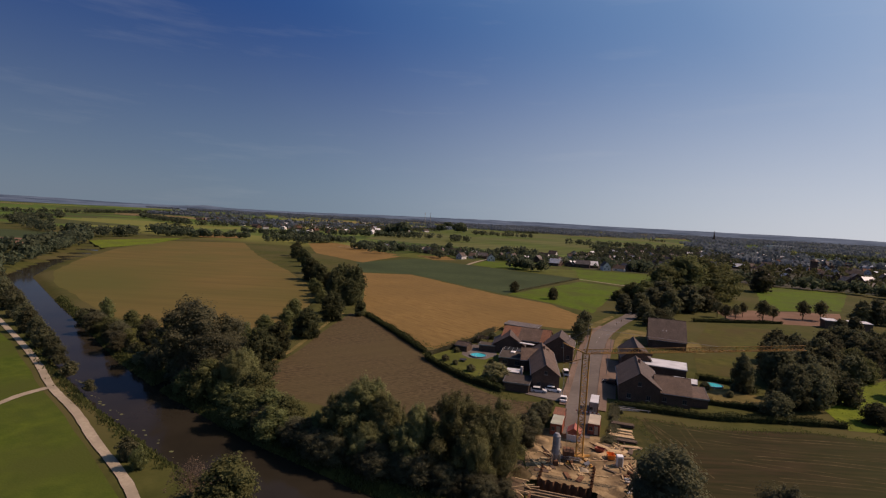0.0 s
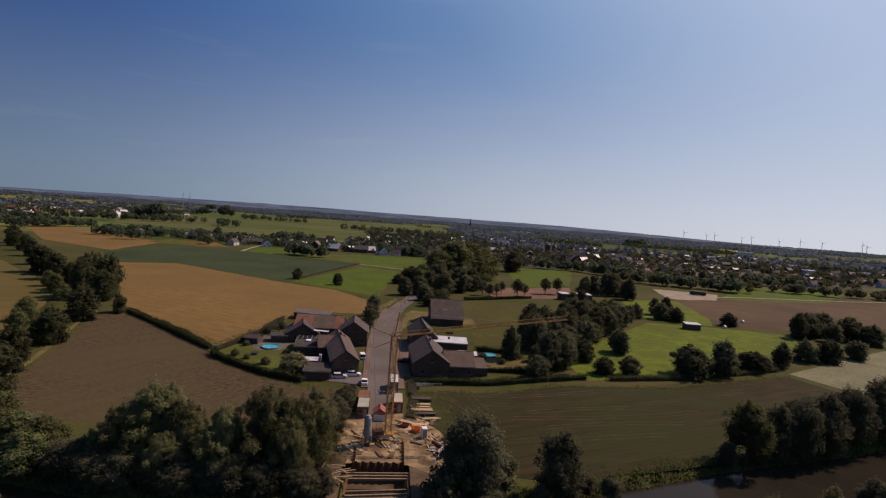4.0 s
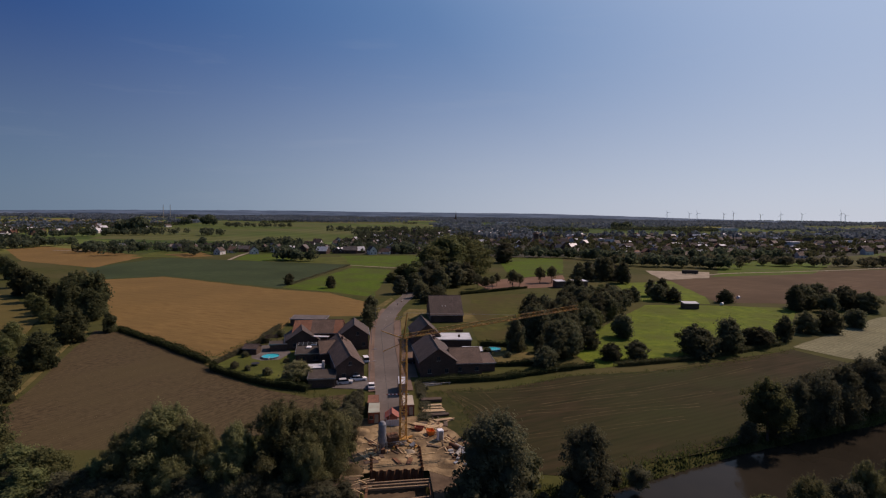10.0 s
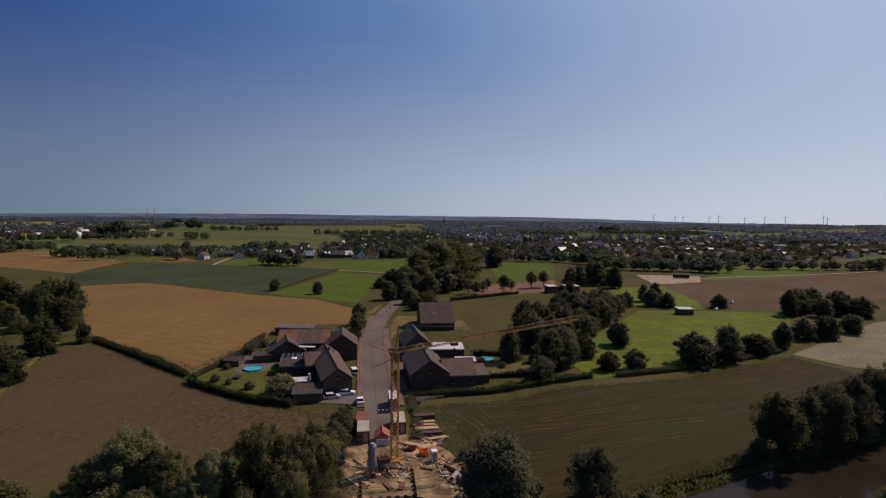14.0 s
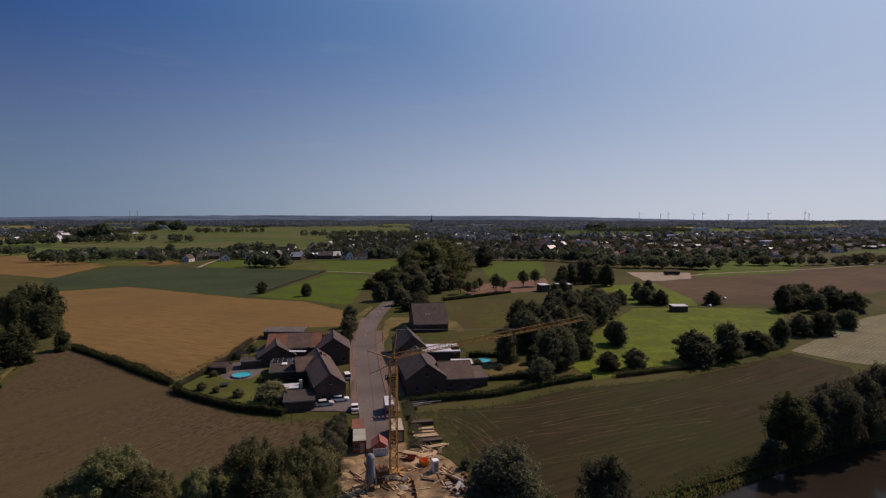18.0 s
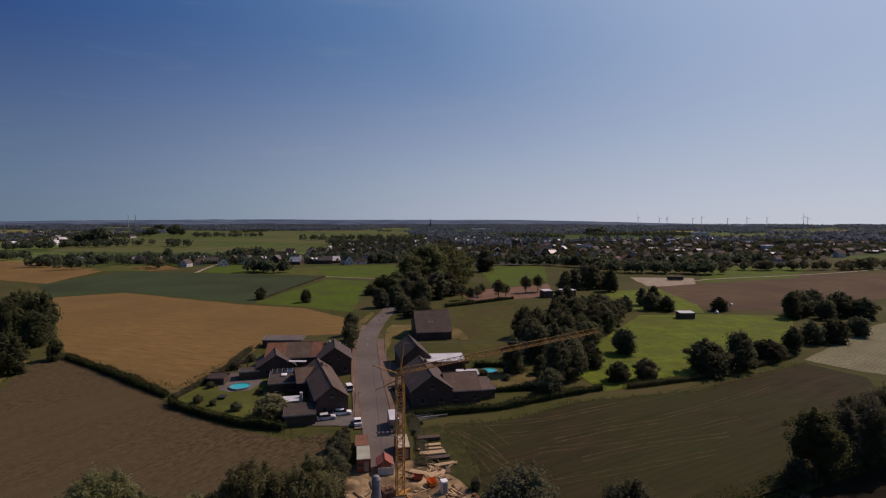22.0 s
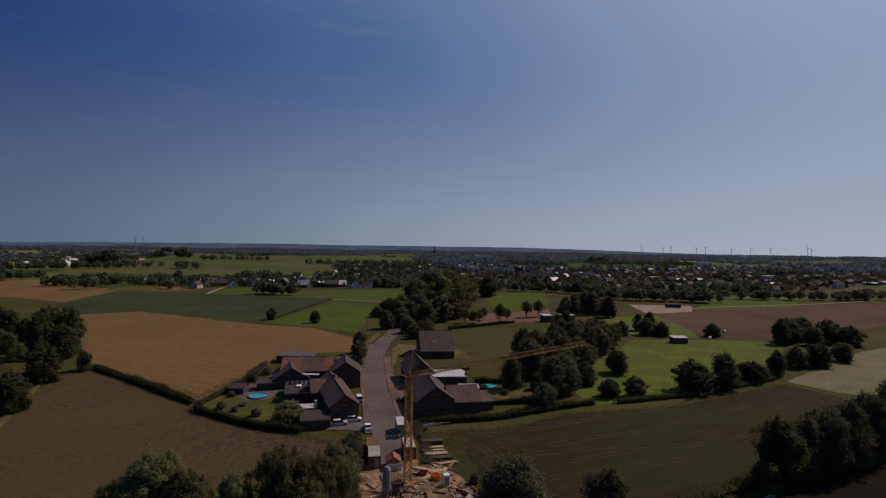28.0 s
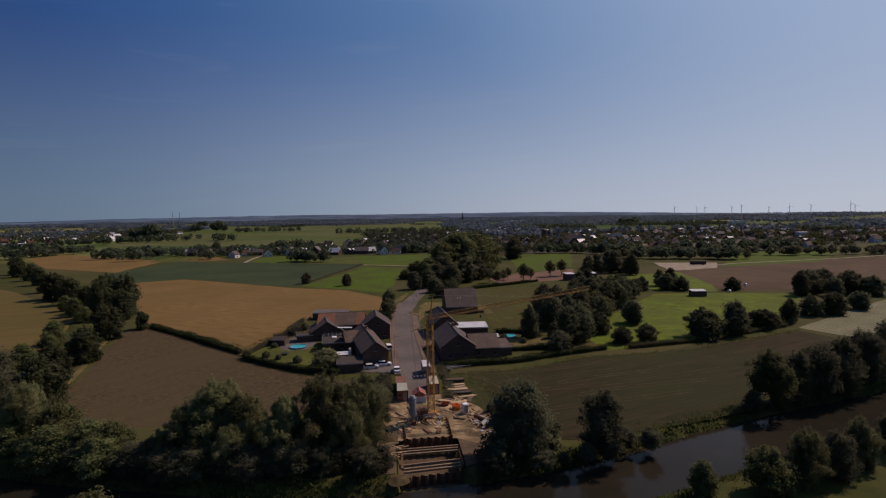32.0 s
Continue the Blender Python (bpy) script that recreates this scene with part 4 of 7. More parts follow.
# pasture row
for i, (x, y, h, w) in enumerate(((101.7, 168.8, 11.5, 1.3), (115.0, 171, 13, 1.0), (108, 170, 6.5, 1.1), (130.8, 178.4, 8, 1.6), (138, 180.5, 5, 1.3), (148.4, 186, 10, 0.95), (168.0, 198.2, 9.5, 1.15), (177.8, 197.5, 10, 1.15), (70.0, 165.2, 6, 1.4), (78.6, 164.6, 7.2, 1.25), (88.3, 195, 9.6, 1.15), (45.7, 157.2, 7.2, 1.4), (182.5, 269.9, 8, 1.3), (198.4, 206, 8.5, 1.4),
                                  (204.0, 246, 13.5, 0.9), (214, 252, 13.5, 1.2), (225.5, 257, 13, 1.4), (232.9, 248, 12.5, 1.5), (238, 240, 11, 1.4), (217.5, 240.6, 10, 1.2), (148.6, 278, 9.6, 1.3), (155.5, 275, 8.6, 1.3))):
    tree("mid", x, y, h, i, w, group="trees in the pasture")
for i, (x, y, h, w) in enumerate(((41.5, 178.3, 13, 0.6), (52, 168, 13.5, 0.9), (57.5, 171, 13, 0.95), (60, 181, 12, 1.0), (54, 192, 13, 0.95), (62, 197, 12, 1.0), (57, 209, 13, 0.95), (66, 214, 12, 1), (61, 226, 13, 0.95), (69, 231, 12, 1), (75, 220, 9, 1), (80.5, 233, 12, 1), (73, 205, 8, 1), (82, 245, 12, 1), (91, 251, 11, 1), (100, 259, 11, 1), (110.2, 262, 10, 1), (121, 274, 9, 1), (133.2, 277, 9, 1), (67, 190, 7, 1), (90, 236, 8, 1), (104, 250, 7, 1), (120, 266, 6, 1), (50, 176, 6, 1))):
    tree("mid", x, y, h, i, w, group="trees behind the gardens")
for i, (x, y, h) in enumerate(((48.4, 395.6, 27), (57.8, 415.5, 25), (39, 375.7, 20), (28.3, 341.3, 17), (15.8, 311.7, 12), (6.8, 308.3, 11), (31.9, 322.1, 14), (42.3, 337.2, 16), (52.5, 347.5, 15), (22, 326.5, 14), (66.2, 435.4, 22), (112.9, 496.9, 20), (17.4, 292.3, 9))):
    tree("tall", x, y, h, i, 1.65 if h > 15 else 1.4, group="trees at the bend of the road")
for i, (x, y, h) in enumerate(((132.7, 356, 14), (141.1, 360, 15), (156, 363.1, 17), (156.1, 375, 16), (161.2, 348.5, 15), (100.6, 286.9, 11), (111.2, 301.3, 11), (152.1, 293, 10), (159.5, 293.4, 11), (166.8, 383.6, 15), (175.6, 418.9, 14))):
    tree("tall", x, y, h, i, 1.15, group="trees at the edge of town")
for i, (x, y, h) in enumerate(((56.3, 327, 10), (59, 318, 9.5), (65.5, 327.5, 9), (71, 339, 9), (78.5, 327, 13), (84.8, 333.5, 9), (103.5, 351, 12), (112.7, 353.5, 12.5))):
    tree("orchard", x, y, h, i, 1.0, group="young trees on the red plot")
for i, (x, y, h) in enumerate(((19.5, 276, 8), (23.5, 279, 9), (27, 284, 9), (19, 284, 6))):
    tree("mid", x, y, h, i, 1.15, group="trees at the bend of the road")
more = random.Random(23)
for i in range(30):
    v = more.random()
    v *= 0.85
    x, y = 52 + 78 * v + more.uniform(-9, 9), 168 + 128 * v + more.uniform(-8, 14)
    kind, h = more.choice((("mid", 10), ("light", 9), ("mid", 12), ("tall", 13), ("oak", 10)))
    tree(kind, x, y, h * more.uniform(0.75, 1.1), i, more.uniform(1.0, 1.3), group="trees behind the gardens")
# low growth hanging over the far bank
for i in range(36):
    x = -66 + 56 * i / 27 if i < 28 else 8.5 + (i - 28) * 4.6
    y = (86.5 + max(0, -x - 40) * 0.34 if x < 0 else 83.5 + max(0, x - 20) * 0.28) + more.uniform(-0.8, 2.2)
    tree("dark", x, y, more.uniform(3.6, 6.8) if x < 0 else more.uniform(2.4, 4.2), i, more.uniform(1.1, 1.6), z=-0.4, group="bushes on the river bank")
for i, (x, y, a) in enumerate(along([(-196, 150), (-138, 123.5), (-103, 108), (-68, 95)], 4.2)):
    kind, h = more.choice((("light", 5), ("dark", 6), ("oak", 5), ("light", 7), ("bush", 3)))
    tree(kind, x + more.uniform(-2, 2), y + more.uniform(-1, 4), h * more.uniform(0.7, 1.3), i, more.uniform(1.0, 1.4), z=-0.3, group="bushes on the river bank")
for i, (x, y, h) in enumerate(((-9.4, 137.4, 2.2), (-10.6, 134.2, 3.0), (-9.2, 131.6, 3.2), (-11.6, 130.4, 3.4), (-9.8, 127.6, 3.8), (-12.0, 126.2, 3.2), (-9.2, 124.4, 3.4), (-11.2, 121.6, 4.2), (-9.9, 117.6, 4.6), (-12.6, 116.4, 5.2), (-11.0, 110.5, 5.0), (6.6, 145.2, 1.3), (6.0, 136.0, 1.2), (5.8, 128.4, 1.1), (6.0, 122.2, 1.2), (8.2, 141.5, 1.0), (14.0, 110.4, 2.4), (16.6, 107.0, 3.2))):
    tree("dark", x, y, h, i, 1.25, group="bushes round the building site")
tree("poplar", -9.1, 216.4, 10.5, 0, 1.1, group="roadside trees")
tree("poplar", -8.1, 231.0, 12, 0, 1.15, group="roadside trees")
tree("poplar", -9.2, 240.7, 9, 0, 1.2, group="roadside trees")
tree("bloom", -27.6, 153.2, 5.8, 0, 1.1)
for i, (x, y, h) in enumerate(((-47.5, 165.5, 2.2), (-43, 162.5, 1.8), (-36.5, 158, 2.4), (-47.5, 177.5, 2.0), (-49, 184, 2.4), (-45, 196, 2.8), (-41.5, 205, 3), (-33, 170, 1.7), (28, 167, 2.2), (31.5, 176, 2.4), (37.5, 171, 2))):
    tree("bush", x, y, h, i, 1.0, group="garden shrubs")
for i, (x, y, h) in enumerate(((-62.3, 348.7, 8), (-34.8, 333.2, 8))):
    tree("mid", x, y, h, i)
for i, (x, y, h, w) in enumerate(((44, 386, 32, 1.25), (57, 398, 31, 1.25), (31, 372, 25, 1.25), (70, 412, 27, 1.2), (19.4, 359.5, 15, 1.4), (11.9, 371.3, 12, 1.4), (3.5, 358, 7, 1.5))):
    tree("light", x, y, h, i, w, group="trees at the bend of the road")
for src in [t for ts in KINDS.values() for t in ts]:
    for o in (*src.children_recursive, src):
        bpy.data.objects.remove(o)


def hedge(line, width, height, leaf, label, seed=0, dens=84, size=0.11):
    """A clipped or rough hedge: leaf sprays filling a long box, over a stem row."""
    g = np.random.default_rng(seed + 5)
    vs, fs, k = [], [], 0
    bm = bmesh.new()
    def grown(x, y):
        return 0.92 + 0.34 * noise.noise((x * 0.16, y * 0.16, seed)) + 0.26 * noise.noise((x * 0.6, y * 0.6, seed + 3))

    for x, y, a in along(line, 1.6):
        up = grown(x, y)
        beam(bm, (x, y, -0.1), (x + g.uniform(-0.2, 0.2), y + g.uniform(-0.2, 0.2), height * 0.8 * up), 0.14, 5, 0.05)
        n = int(dens * 1.6 * (width * 0.5 + height))
        u, w, hgt = g.uniform(-1.1, 1.1, n), g.uniform(-0.5, 0.5, n), g.uniform(0.04, 1, n)
        face = g.integers(0, 3, n)
        w = np.where(face == 0, -0.5, np.where(face == 1, 0.5, w)) * width * up * (1 + 0.2 * g.normal(size=n))
        hgt = np.where(face == 2, 1.0, hgt) * height * up * (1 + 0.12 * g.normal(size=n))
        c = np.stack([x + math.cos(a) * u - math.sin(a) * w, y + math.sin(a) * u + math.cos(a) * w, hgt], 1)
        d = g.normal(size=(n, 3))
        d /= np.linalg.norm(d, axis=1)[:, None]
        e = np.cross(d, g.normal(size=(n, 3)))
        e /= np.linalg.norm(e, axis=1)[:, None]
        q = np.cross(d, e)
        s = size * g.uniform(0.6, 1.4, n)[:, None]
        vs.append(np.stack([c - e * s, c - q * s * 0.7, c + e * s, c + q * s * 0.7], 1).reshape(-1, 3))
        fs.append(np.arange(n * 4).reshape(-1, 4) + k)
        k += n * 4
    ob = empty("hedge", line[0][0], line[0][1], 0)
    off = np.array([line[0][0], line[0][1], 0])
    bmesh.ops.translate(bm, verts=bm.verts[:], vec=-Vector(off))
    tagged(part("stem", bm, M["bark"], ob), kind="stuff")
    bm = bmesh.new()
    row = along(line, 1.6)
    rings = []
    for x, y, a in row:
        up, c0, s0 = grown(x, y), math.cos(a), math.sin(a)
        rings.append([bm.verts.new((x - off[0] - s0 * w * width * up, y - off[1] + c0 * w * width * up, z * height * up)) for w, z in ((-0.40, 0), (-0.40, 0.65), (-0.2, 0.86), (0.2, 0.86), (0.40, 0.65), (0.40, 0))])
    for p, q in zip(rings, rings[1:]):
        for k in range(5):
            bm.faces.new((p[k], q[k], q[k + 1], p[k + 1]))
    bm.faces.new(rings[0])
    bm.faces.new(rings[-1][::-1])
    part("inner_growth", bm, leaf, ob)
    mesh_ob("foliage", (np.concatenate(vs) - off).tolist(), np.concatenate(fs).tolist(), leaf, ob)
    return tagged(ob, label, "hedge")


hedge([(-104.6, 219.5), (-80, 195.3), (-61.5, 176), (-57, 171.2)], 2.0, 1.8, M["leaf_hedge"], "rough dark hedge between two tilled fields", 1, 70, 0.13)
hedge([(-54.2, 166.2), (-52.4, 162.6), (-42.4, 154), (-33.8, 147.6), (-23.4, 143)], 1.3, 1.9, M["leaf_hedge"], "clipped dark garden hedge", 2, 90, 0.10)
hedge([(-54.5, 168.6), (-51.8, 177.4), (-49.2, 185.3), (-46.9, 200.9), (-44.4, 219.4)], 1.3, 1.8, M["leaf_dark"], "low green hedge beside a garden", 3)
hedge([(7.3, 146.7), (28.5, 147.9), (49, 155.1), (61.4, 158.3)], 1.9, 1.6, M["leaf_hedge"], "low rough hedge along a ditch", 4)
hedge([(69.7, 158.4), (100.9, 163.8), (141.3, 179.6)], 1.9, 1.5, M["leaf_oak"], "low overgrown hedge along a pasture", 5, 70, 0.12)
hedge([(-61.5, 352.8), (-48.7, 403.8), (-31.5, 470)], 1.6, 0.8, M["leaf_dark"], "dark hedge between a root crop and a meadow", 7, 30, 0.25)
hedge([(42, 303), (62, 313), (87, 327)], 1.6, 1.5, M["leaf_hedge"], "dark low hedge behind a paddock", 8, 40, 0.2)
hedge([(6.6, 146.5), (6.4, 139), (6.9, 131.5), (6.4, 125), (5.6, 120.5)], 2.2, 0.75, M["leaf_dark"], "overgrown dark green bank beside the site huts", 9)


# ---------------------------------------------------------------- houses
def window(parent, x, y, z, w, h, face, pane="glass"):
    """A window on a wall: frame, pane and sill. face: heading of the outward normal, degrees."""
    ob = new("window")
    ob.parent = parent
    ob.matrix_local = pose(x, y, z, 0, 0, face + 90)
    t = 0.09
    bm = bmesh.new()
    for a in ((-w / 2, -w / 2 + t, 0, h), (w / 2 - t, w / 2, 0, h), (-w / 2 + t, w / 2 - t, 0, t), (-w / 2 + t, w / 2 - t, h - t, h), (-t / 2, t / 2, t, h - t)):
        box(bm, a[0], a[1], -0.06, 0.03, a[2], a[3])
    me = bm
    fr = part("window_frame", me, M["frame"], ob)
    bm = bmesh.new()
    box(bm, -w / 2 + t, w / 2 - t, -0.02, 0.02, t, h - t)
    part("pane", bm, M[pane], ob)
    bm = bmesh.new()
    box(bm, -w / 2 - 0.08, w / 2 + 0.08, -0.14, 0.03, -0.08, 0)
    part("sill", bm, M["concrete"], ob)
    return ob


def wall_shell(bm, w, l, eave, ridge):
    """Four walls, two with gables, ridge along y."""
    p = []
    for y in (-l / 2, l / 2):
        p.append([bm.verts.new(c) for c in ((-w / 2, y, 0), (w / 2, y, 0), (w / 2, y, eave), (0, y, ridge), (-w / 2, y, eave))])
    a, b = p
    bm.faces.new(a)
    bm.faces.new(b[::-1])
    bm.faces.new((a[1], b[1], b[2], a[2]))
    bm.faces.new((b[0], a[0], a[4], b[4]))
    bm.faces.new((a[0], b[0], b[1], a[1]))
    bm.faces.new((a[2], b[2], b[3], a[3]))
    bm.faces.new((a[3], b[3], b[4], a[4]))


def roof_slope(bm, side, w, y0, y1, eave, ridge, over=0.35, t=0.22):
    """One pitched slab, thick, from ridge to eave with an overhang."""
    k = (ridge - eave) / (w / 2)
    x1 = w / 2 + over
    z1 = eave - k * over
    pts = ((0, ridge + 0.02), (x1, z1 + 0.02), (x1, z1 + t), (0, ridge + t))
    lo = [bm.verts.new((side * x, y0, z)) for x, z in pts]
    hi = [bm.verts.new((side * x, y1, z)) for x, z in pts]
    for i in range(4):
        j = (i + 1) % 4
        f = (lo[i], lo[j], hi[j], hi[i])
        bm.faces.new(f if side < 0 else f[::-1])
    bm.faces.new(lo[::-1] if side < 0 else lo)
    bm.faces.new(hi if side < 0 else hi[::-1])


def gable_house(x, y, w, l, eave, ridge, rot, wall, roof, label, wins=(), chimney=None, sections=None, door=None, name="house"):
    ob = empty(name, x, y, 0, rot)
    bm = bmesh.new()
    wall_shell(bm, w, l, eave, ridge)
    part("wall", bm, M[wall], ob)
    for y0, y1, m in (sections or ((0, 1, roof),)):
        for side in (-1, 1):
            bm = bmesh.new()
            a, b = -l / 2 - 0.25 + y0 * (l + 0.5), -l / 2 - 0.25 + y1 * (l + 0.5)
            roof_slope(bm, side, w, a, b, eave, ridge)
            part("roof", bm, M[m], ob)
    bm = bmesh.new()
    beam(bm, (0, -l / 2 - 0.27, ridge + 0.2), (0, l / 2 + 0.27, ridge + 0.2), 0.26, 6)
    part("ridge_cap", bm, M[roof], ob)
    k = (ridge - eave) / (w / 2)
    for side in (-1, 1):
        bm = bmesh.new()
        beam(bm, (side * (w / 2 + 0.42), -l / 2 - 0.25, eave - k * 0.35 + 0.05), (side * (w / 2 + 0.42), l / 2 + 0.25, eave - k * 0.35 + 0.05), 0.14, 6)
        part("gutter", bm, M["steel"], ob)
    if chimney:
        cx, cy = chimney
        zc = ridge - abs(cx) * k
        bm = bmesh.new()
        box(bm, cx - 0.35, cx + 0.35, cy - 0.35, cy + 0.35, zc - 0.6, ridge + 0.9, 0.03)
        box(bm, cx - 0.42, cx + 0.42, cy - 0.42, cy + 0.42, ridge + 0.9, ridge + 1.02)
        part("chimney", bm, M["brick"], ob)
    for i in wins:
        window(ob, *i)
    if door:
        dx, dy, face = door
        d = new("door")
        d.parent = ob
        d.matrix_local = pose(dx, dy, 0, 0, 0, face + 90)
        bm = bmesh.new()
        box(bm, -0.5, 0.5, -0.05, 0.04, 0, 2.05, 0.01)
        part("door_leaf", bm, M["darkwood"], d)
    return tagged(ob, label, "house")


def flat_house(x, y, w, l, h, rot, wall, roof, label, wins=(), name="annex", category="annex", slope=0.0):
    ob = empty(name, x, y, 0, rot)
    bm = bmesh.new()
    box(bm, -w / 2, w / 2, -l / 2, l / 2, 0, h)
    part("wall", bm, M[wall], ob)
    bm = bmesh.new()
    vs = box(bm, -w / 2 - 0.2, w / 2 + 0.2, -l / 2 - 0.2, l / 2 + 0.2, h + 0.005, h + 0.2)
    for v in vs:
        v.co.z += slope * (v.co.y / l + 0.5)
    part("roof", bm, M[roof], ob)
    bm = bmesh.new()
    for a in ((-w / 2 - 0.24, w / 2 + 0.24, -l / 2 - 0.26, -l / 2 - 0.2), (-w / 2 - 0.26, -w / 2 - 0.2, -l / 2 - 0.2, l / 2 + 0.2), (w / 2 + 0.2, w / 2 + 0.26, -l / 2 - 0.2, l / 2 + 0.2)):
        for v in box(bm, *a, h - 0.08, h + 0.28):
            v.co.z += slope * (v.co.y / l + 0.5)
    part("roof_edge", bm, M["steel"], ob)
    for i in wins:
        window(ob, *i)
    return tagged(ob, label, category)


gable_house(-15.3, 164.3, 7.6, 28, 4.3, 7.1, 11.5, "brick_dark", "roof_brown", "dark brick farmhouse with a brown tiled gable roof", [(-1.8, -14, 1.0, 1.1, 1.3, -90), (1.6, -14, 1.0, 1.1, 1.3, -90), (0, -14, 4.5, 0.9, 1.0, -90), (3.8, -9, 1.0, 1.1, 1.3, 0), (3.8, -4, 1.0, 1.1, 1.3, 0), (3.8, 3, 1.0, 1.1, 1.3, 0)], (0.3, 6))
gable_house(-19.3, 172.2, 9.5, 8.5, 3.6, 6.2, 101.5, "brick_dark", "roof_brown", "low cross wing of the farmhouse with a brown roof", [(2.0, -4.25, 1.0, 1.1, 1.2, -90)], name="farmhouse_wing")
gable_house(-13.4, 190.4, 9.6, 12, 5.0, 8.4, 3, "brick_dark", "roof_dark", "dark brick barn house with a steep dark roof", [(3.2, -6, 1.2, 1.1, 1.3, -90), (1.2, -6, 5.0, 1.0, 1.2, -90), (4.8, 0, 1.2, 1.1, 1.3, 0)])
gable_house(-26.3, 198.4, 14, 17, 4.2, 7.4, 90, "brick_dark", "roof_brown", "long brick house with a brown and orange tiled roof", sections=((0, 0.18, "roof_orange"), (0.18, 0.64, "roof_brown"), (0.64, 1, "roof_orange")))
gable_house(-31.6, 191.5, 11, 11, 2.9, 6.4, 10, "brick_dark", "roof_dark", "dark gabled outbuilding with grey slates", [(-2.5, -5.5, 1.0, 1.2, 1.2, -90), (2.5, -5.5, 1.0, 1.2, 1.2, -90)])
flat_house(-26.9, 175.6, 8, 13, 2.8, 6, "brick_dark", "bitumen", "low flat-roofed annex with dark walls", [(-2, -7, 1, 1.6, 1.3, -90), (2, -7, 1, 1.6, 1.3, -90)])
flat_house(-20.1, 149.4, 7, 8.4, 2.35, 4, "brick_dark", "bitumen", "low brick garage with a flat bitumen roof", [], "garage", "garage")
flat_house(-33.4, 226.5, 14.5, 6, 2.6, -10, "darkwood", "roof_grey", "open-sided farm shed with a grey sheet roof", [], "farm_shed", "shed", 0.5)
flat_house(-38.6, 186.2, 5.4, 4.6, 2.3, 8, "darkwood", "bitumen", "low dark flat-roofed garden shed beside the pool terrace", [], "garden_shed", "shed")
gable_house(-46.2, 181.8, 4, 4.5, 2.1, 3.0, 80, "darkwood", "roof_dark", "small dark wooden garden hut", name="garden_hut")
gable_house(20.9, 160, 12, 9, 3.3, 6.3, 90, "brick_dark", "roof_brown", "low dark brick house wing with a brown tiled roof", [(-6, -3, 1, 1.1, 1.2, 180), (-6, 2, 1, 1.1, 1.2, 180)])
gable_house(11.9, 162.5, 10.5, 20, 4.3, 8.0, 3, "brick_dark", "roof_dark", "dark brick house with a steep dark gable roof", [(-2.6, -10, 1, 1.1, 1.3, -90), (2.4, -10, 1, 1.1, 1.3, -90), (0, -10, 4.6, 1.0, 1.2, -90)], (0.5, 3))
gable_house(11.4, 191.5, 9, 16, 4.6, 8.5, 4, "brick_dark", "roof_dark", "dark brick house with a slate gable roof", [(-2, -8, 1, 1.1, 1.3, -90), (2, -8, 1, 1.1, 1.3, -90)])
flat_house(27.6, 160.5, 4.2, 8.5, 2.4, 2, "brick_dark", "roof_brown", "low shed with a brown roof beside the house", [], "shed", "shed", 0.8)
flat_house(20.7, 184.6, 12.5, 10, 3.9, -4, "brick_dark", "sheet", "flat-roofed hall with a white sheet roof", [], "hall", "annex")
flat_house(25.6, 171.4, 6, 5.5, 2.8, -6, "brick_dark", "sheet", "low lean-to with a white sheet roof", [], "lean_to", "annex")
gable_house(24.2, 236.9, 20, 14, 3.2, 10, 90, "brick_dark", "roof_dark", "large barn with a steep dark roof", name="barn")



# ---------------------------------------------------------------- town and distance
def plain_house(seed, wall, roof, w, l, eave, ridge):
    """A house seen from afar: walls, roof, chimney and windows."""
    ob = empty("village_house", 0, 0)
    bm = bmesh.new()
    wall_shell(bm, w, l, eave, ridge)
    part("wall", bm, M[wall], ob)
    bm = bmesh.new()
    for side in (-1, 1):
        roof_slope(bm, side, w, -l / 2 - 0.3, l / 2 + 0.3, eave, ridge, 0.4, 0.25)
    part("roof", bm, M[roof], ob)
    bm = bmesh.new()
    box(bm, -0.4, 0.4, l * 0.2, l * 0.2 + 0.8, ridge - 0.8, ridge + 1.0, 0.05)
    part("chimney", bm, M["brick"], ob)
    for x, y, z, f in ((-w / 4, -l / 2, 0.9, -90), (w / 4, -l / 2, 0.9, -90), (0, -l / 2, 3.6, -90), (w / 2, 0, 0.9, 0), (-w / 2, l / 5, 0.9, 180)):
        bm = bmesh.new()
        box(bm, -0.65, 0.65, -0.05, 0.03, 0, 1.35)
        box(bm, -0.8, 0.8, -0.1, 0.03, -0.12, -0.01)
        wn = part("window", bm, M["glass"], ob)
        wn.matrix_local = pose(x, y, z, 0, 0, f + 90)
    return tagged(ob, "brick house along a village road", "house")


STYLES = []
for i, (wall, roof, w, l, e, r, lab) in enumerate((
        ("brick_dark", "roof_dark", 8.5, 11, 4.0, 8.2, "dark brick village house with a dark tiled gable roof"),
        ("render", "roof_dark", 8.5, 11, 4.6, 8.8, "white rendered village house with a dark gable roof"),
        ("brick_dark", "sheet", 9, 12, 3.4, 7.8, "dark village house with a pale sheet roof"),
        ("brick_dark", "roof_grey", 9, 13, 4.0, 8.0, "dark brick house with a grey slate roof"),
        ("render", "roof_brown", 8.5, 11, 3.4, 7.6, "white rendered house with a brown tiled roof"),
        ("brick_dark", "roof_orange", 9, 11, 3.2, 7.4, "dark brick bungalow with an orange tiled roof"),
        ("brick_dark", "roof_dark", 10, 15, 4.2, 8.8, "large dark brick house with a dark roof"),
        ("brick", "sheet", 10, 16, 3.4, 5.2, "low workshop with a pale sheet roof"))):
    STYLES.append(tagged(plain_house(i, wall, roof, w, l, e, r), lab))


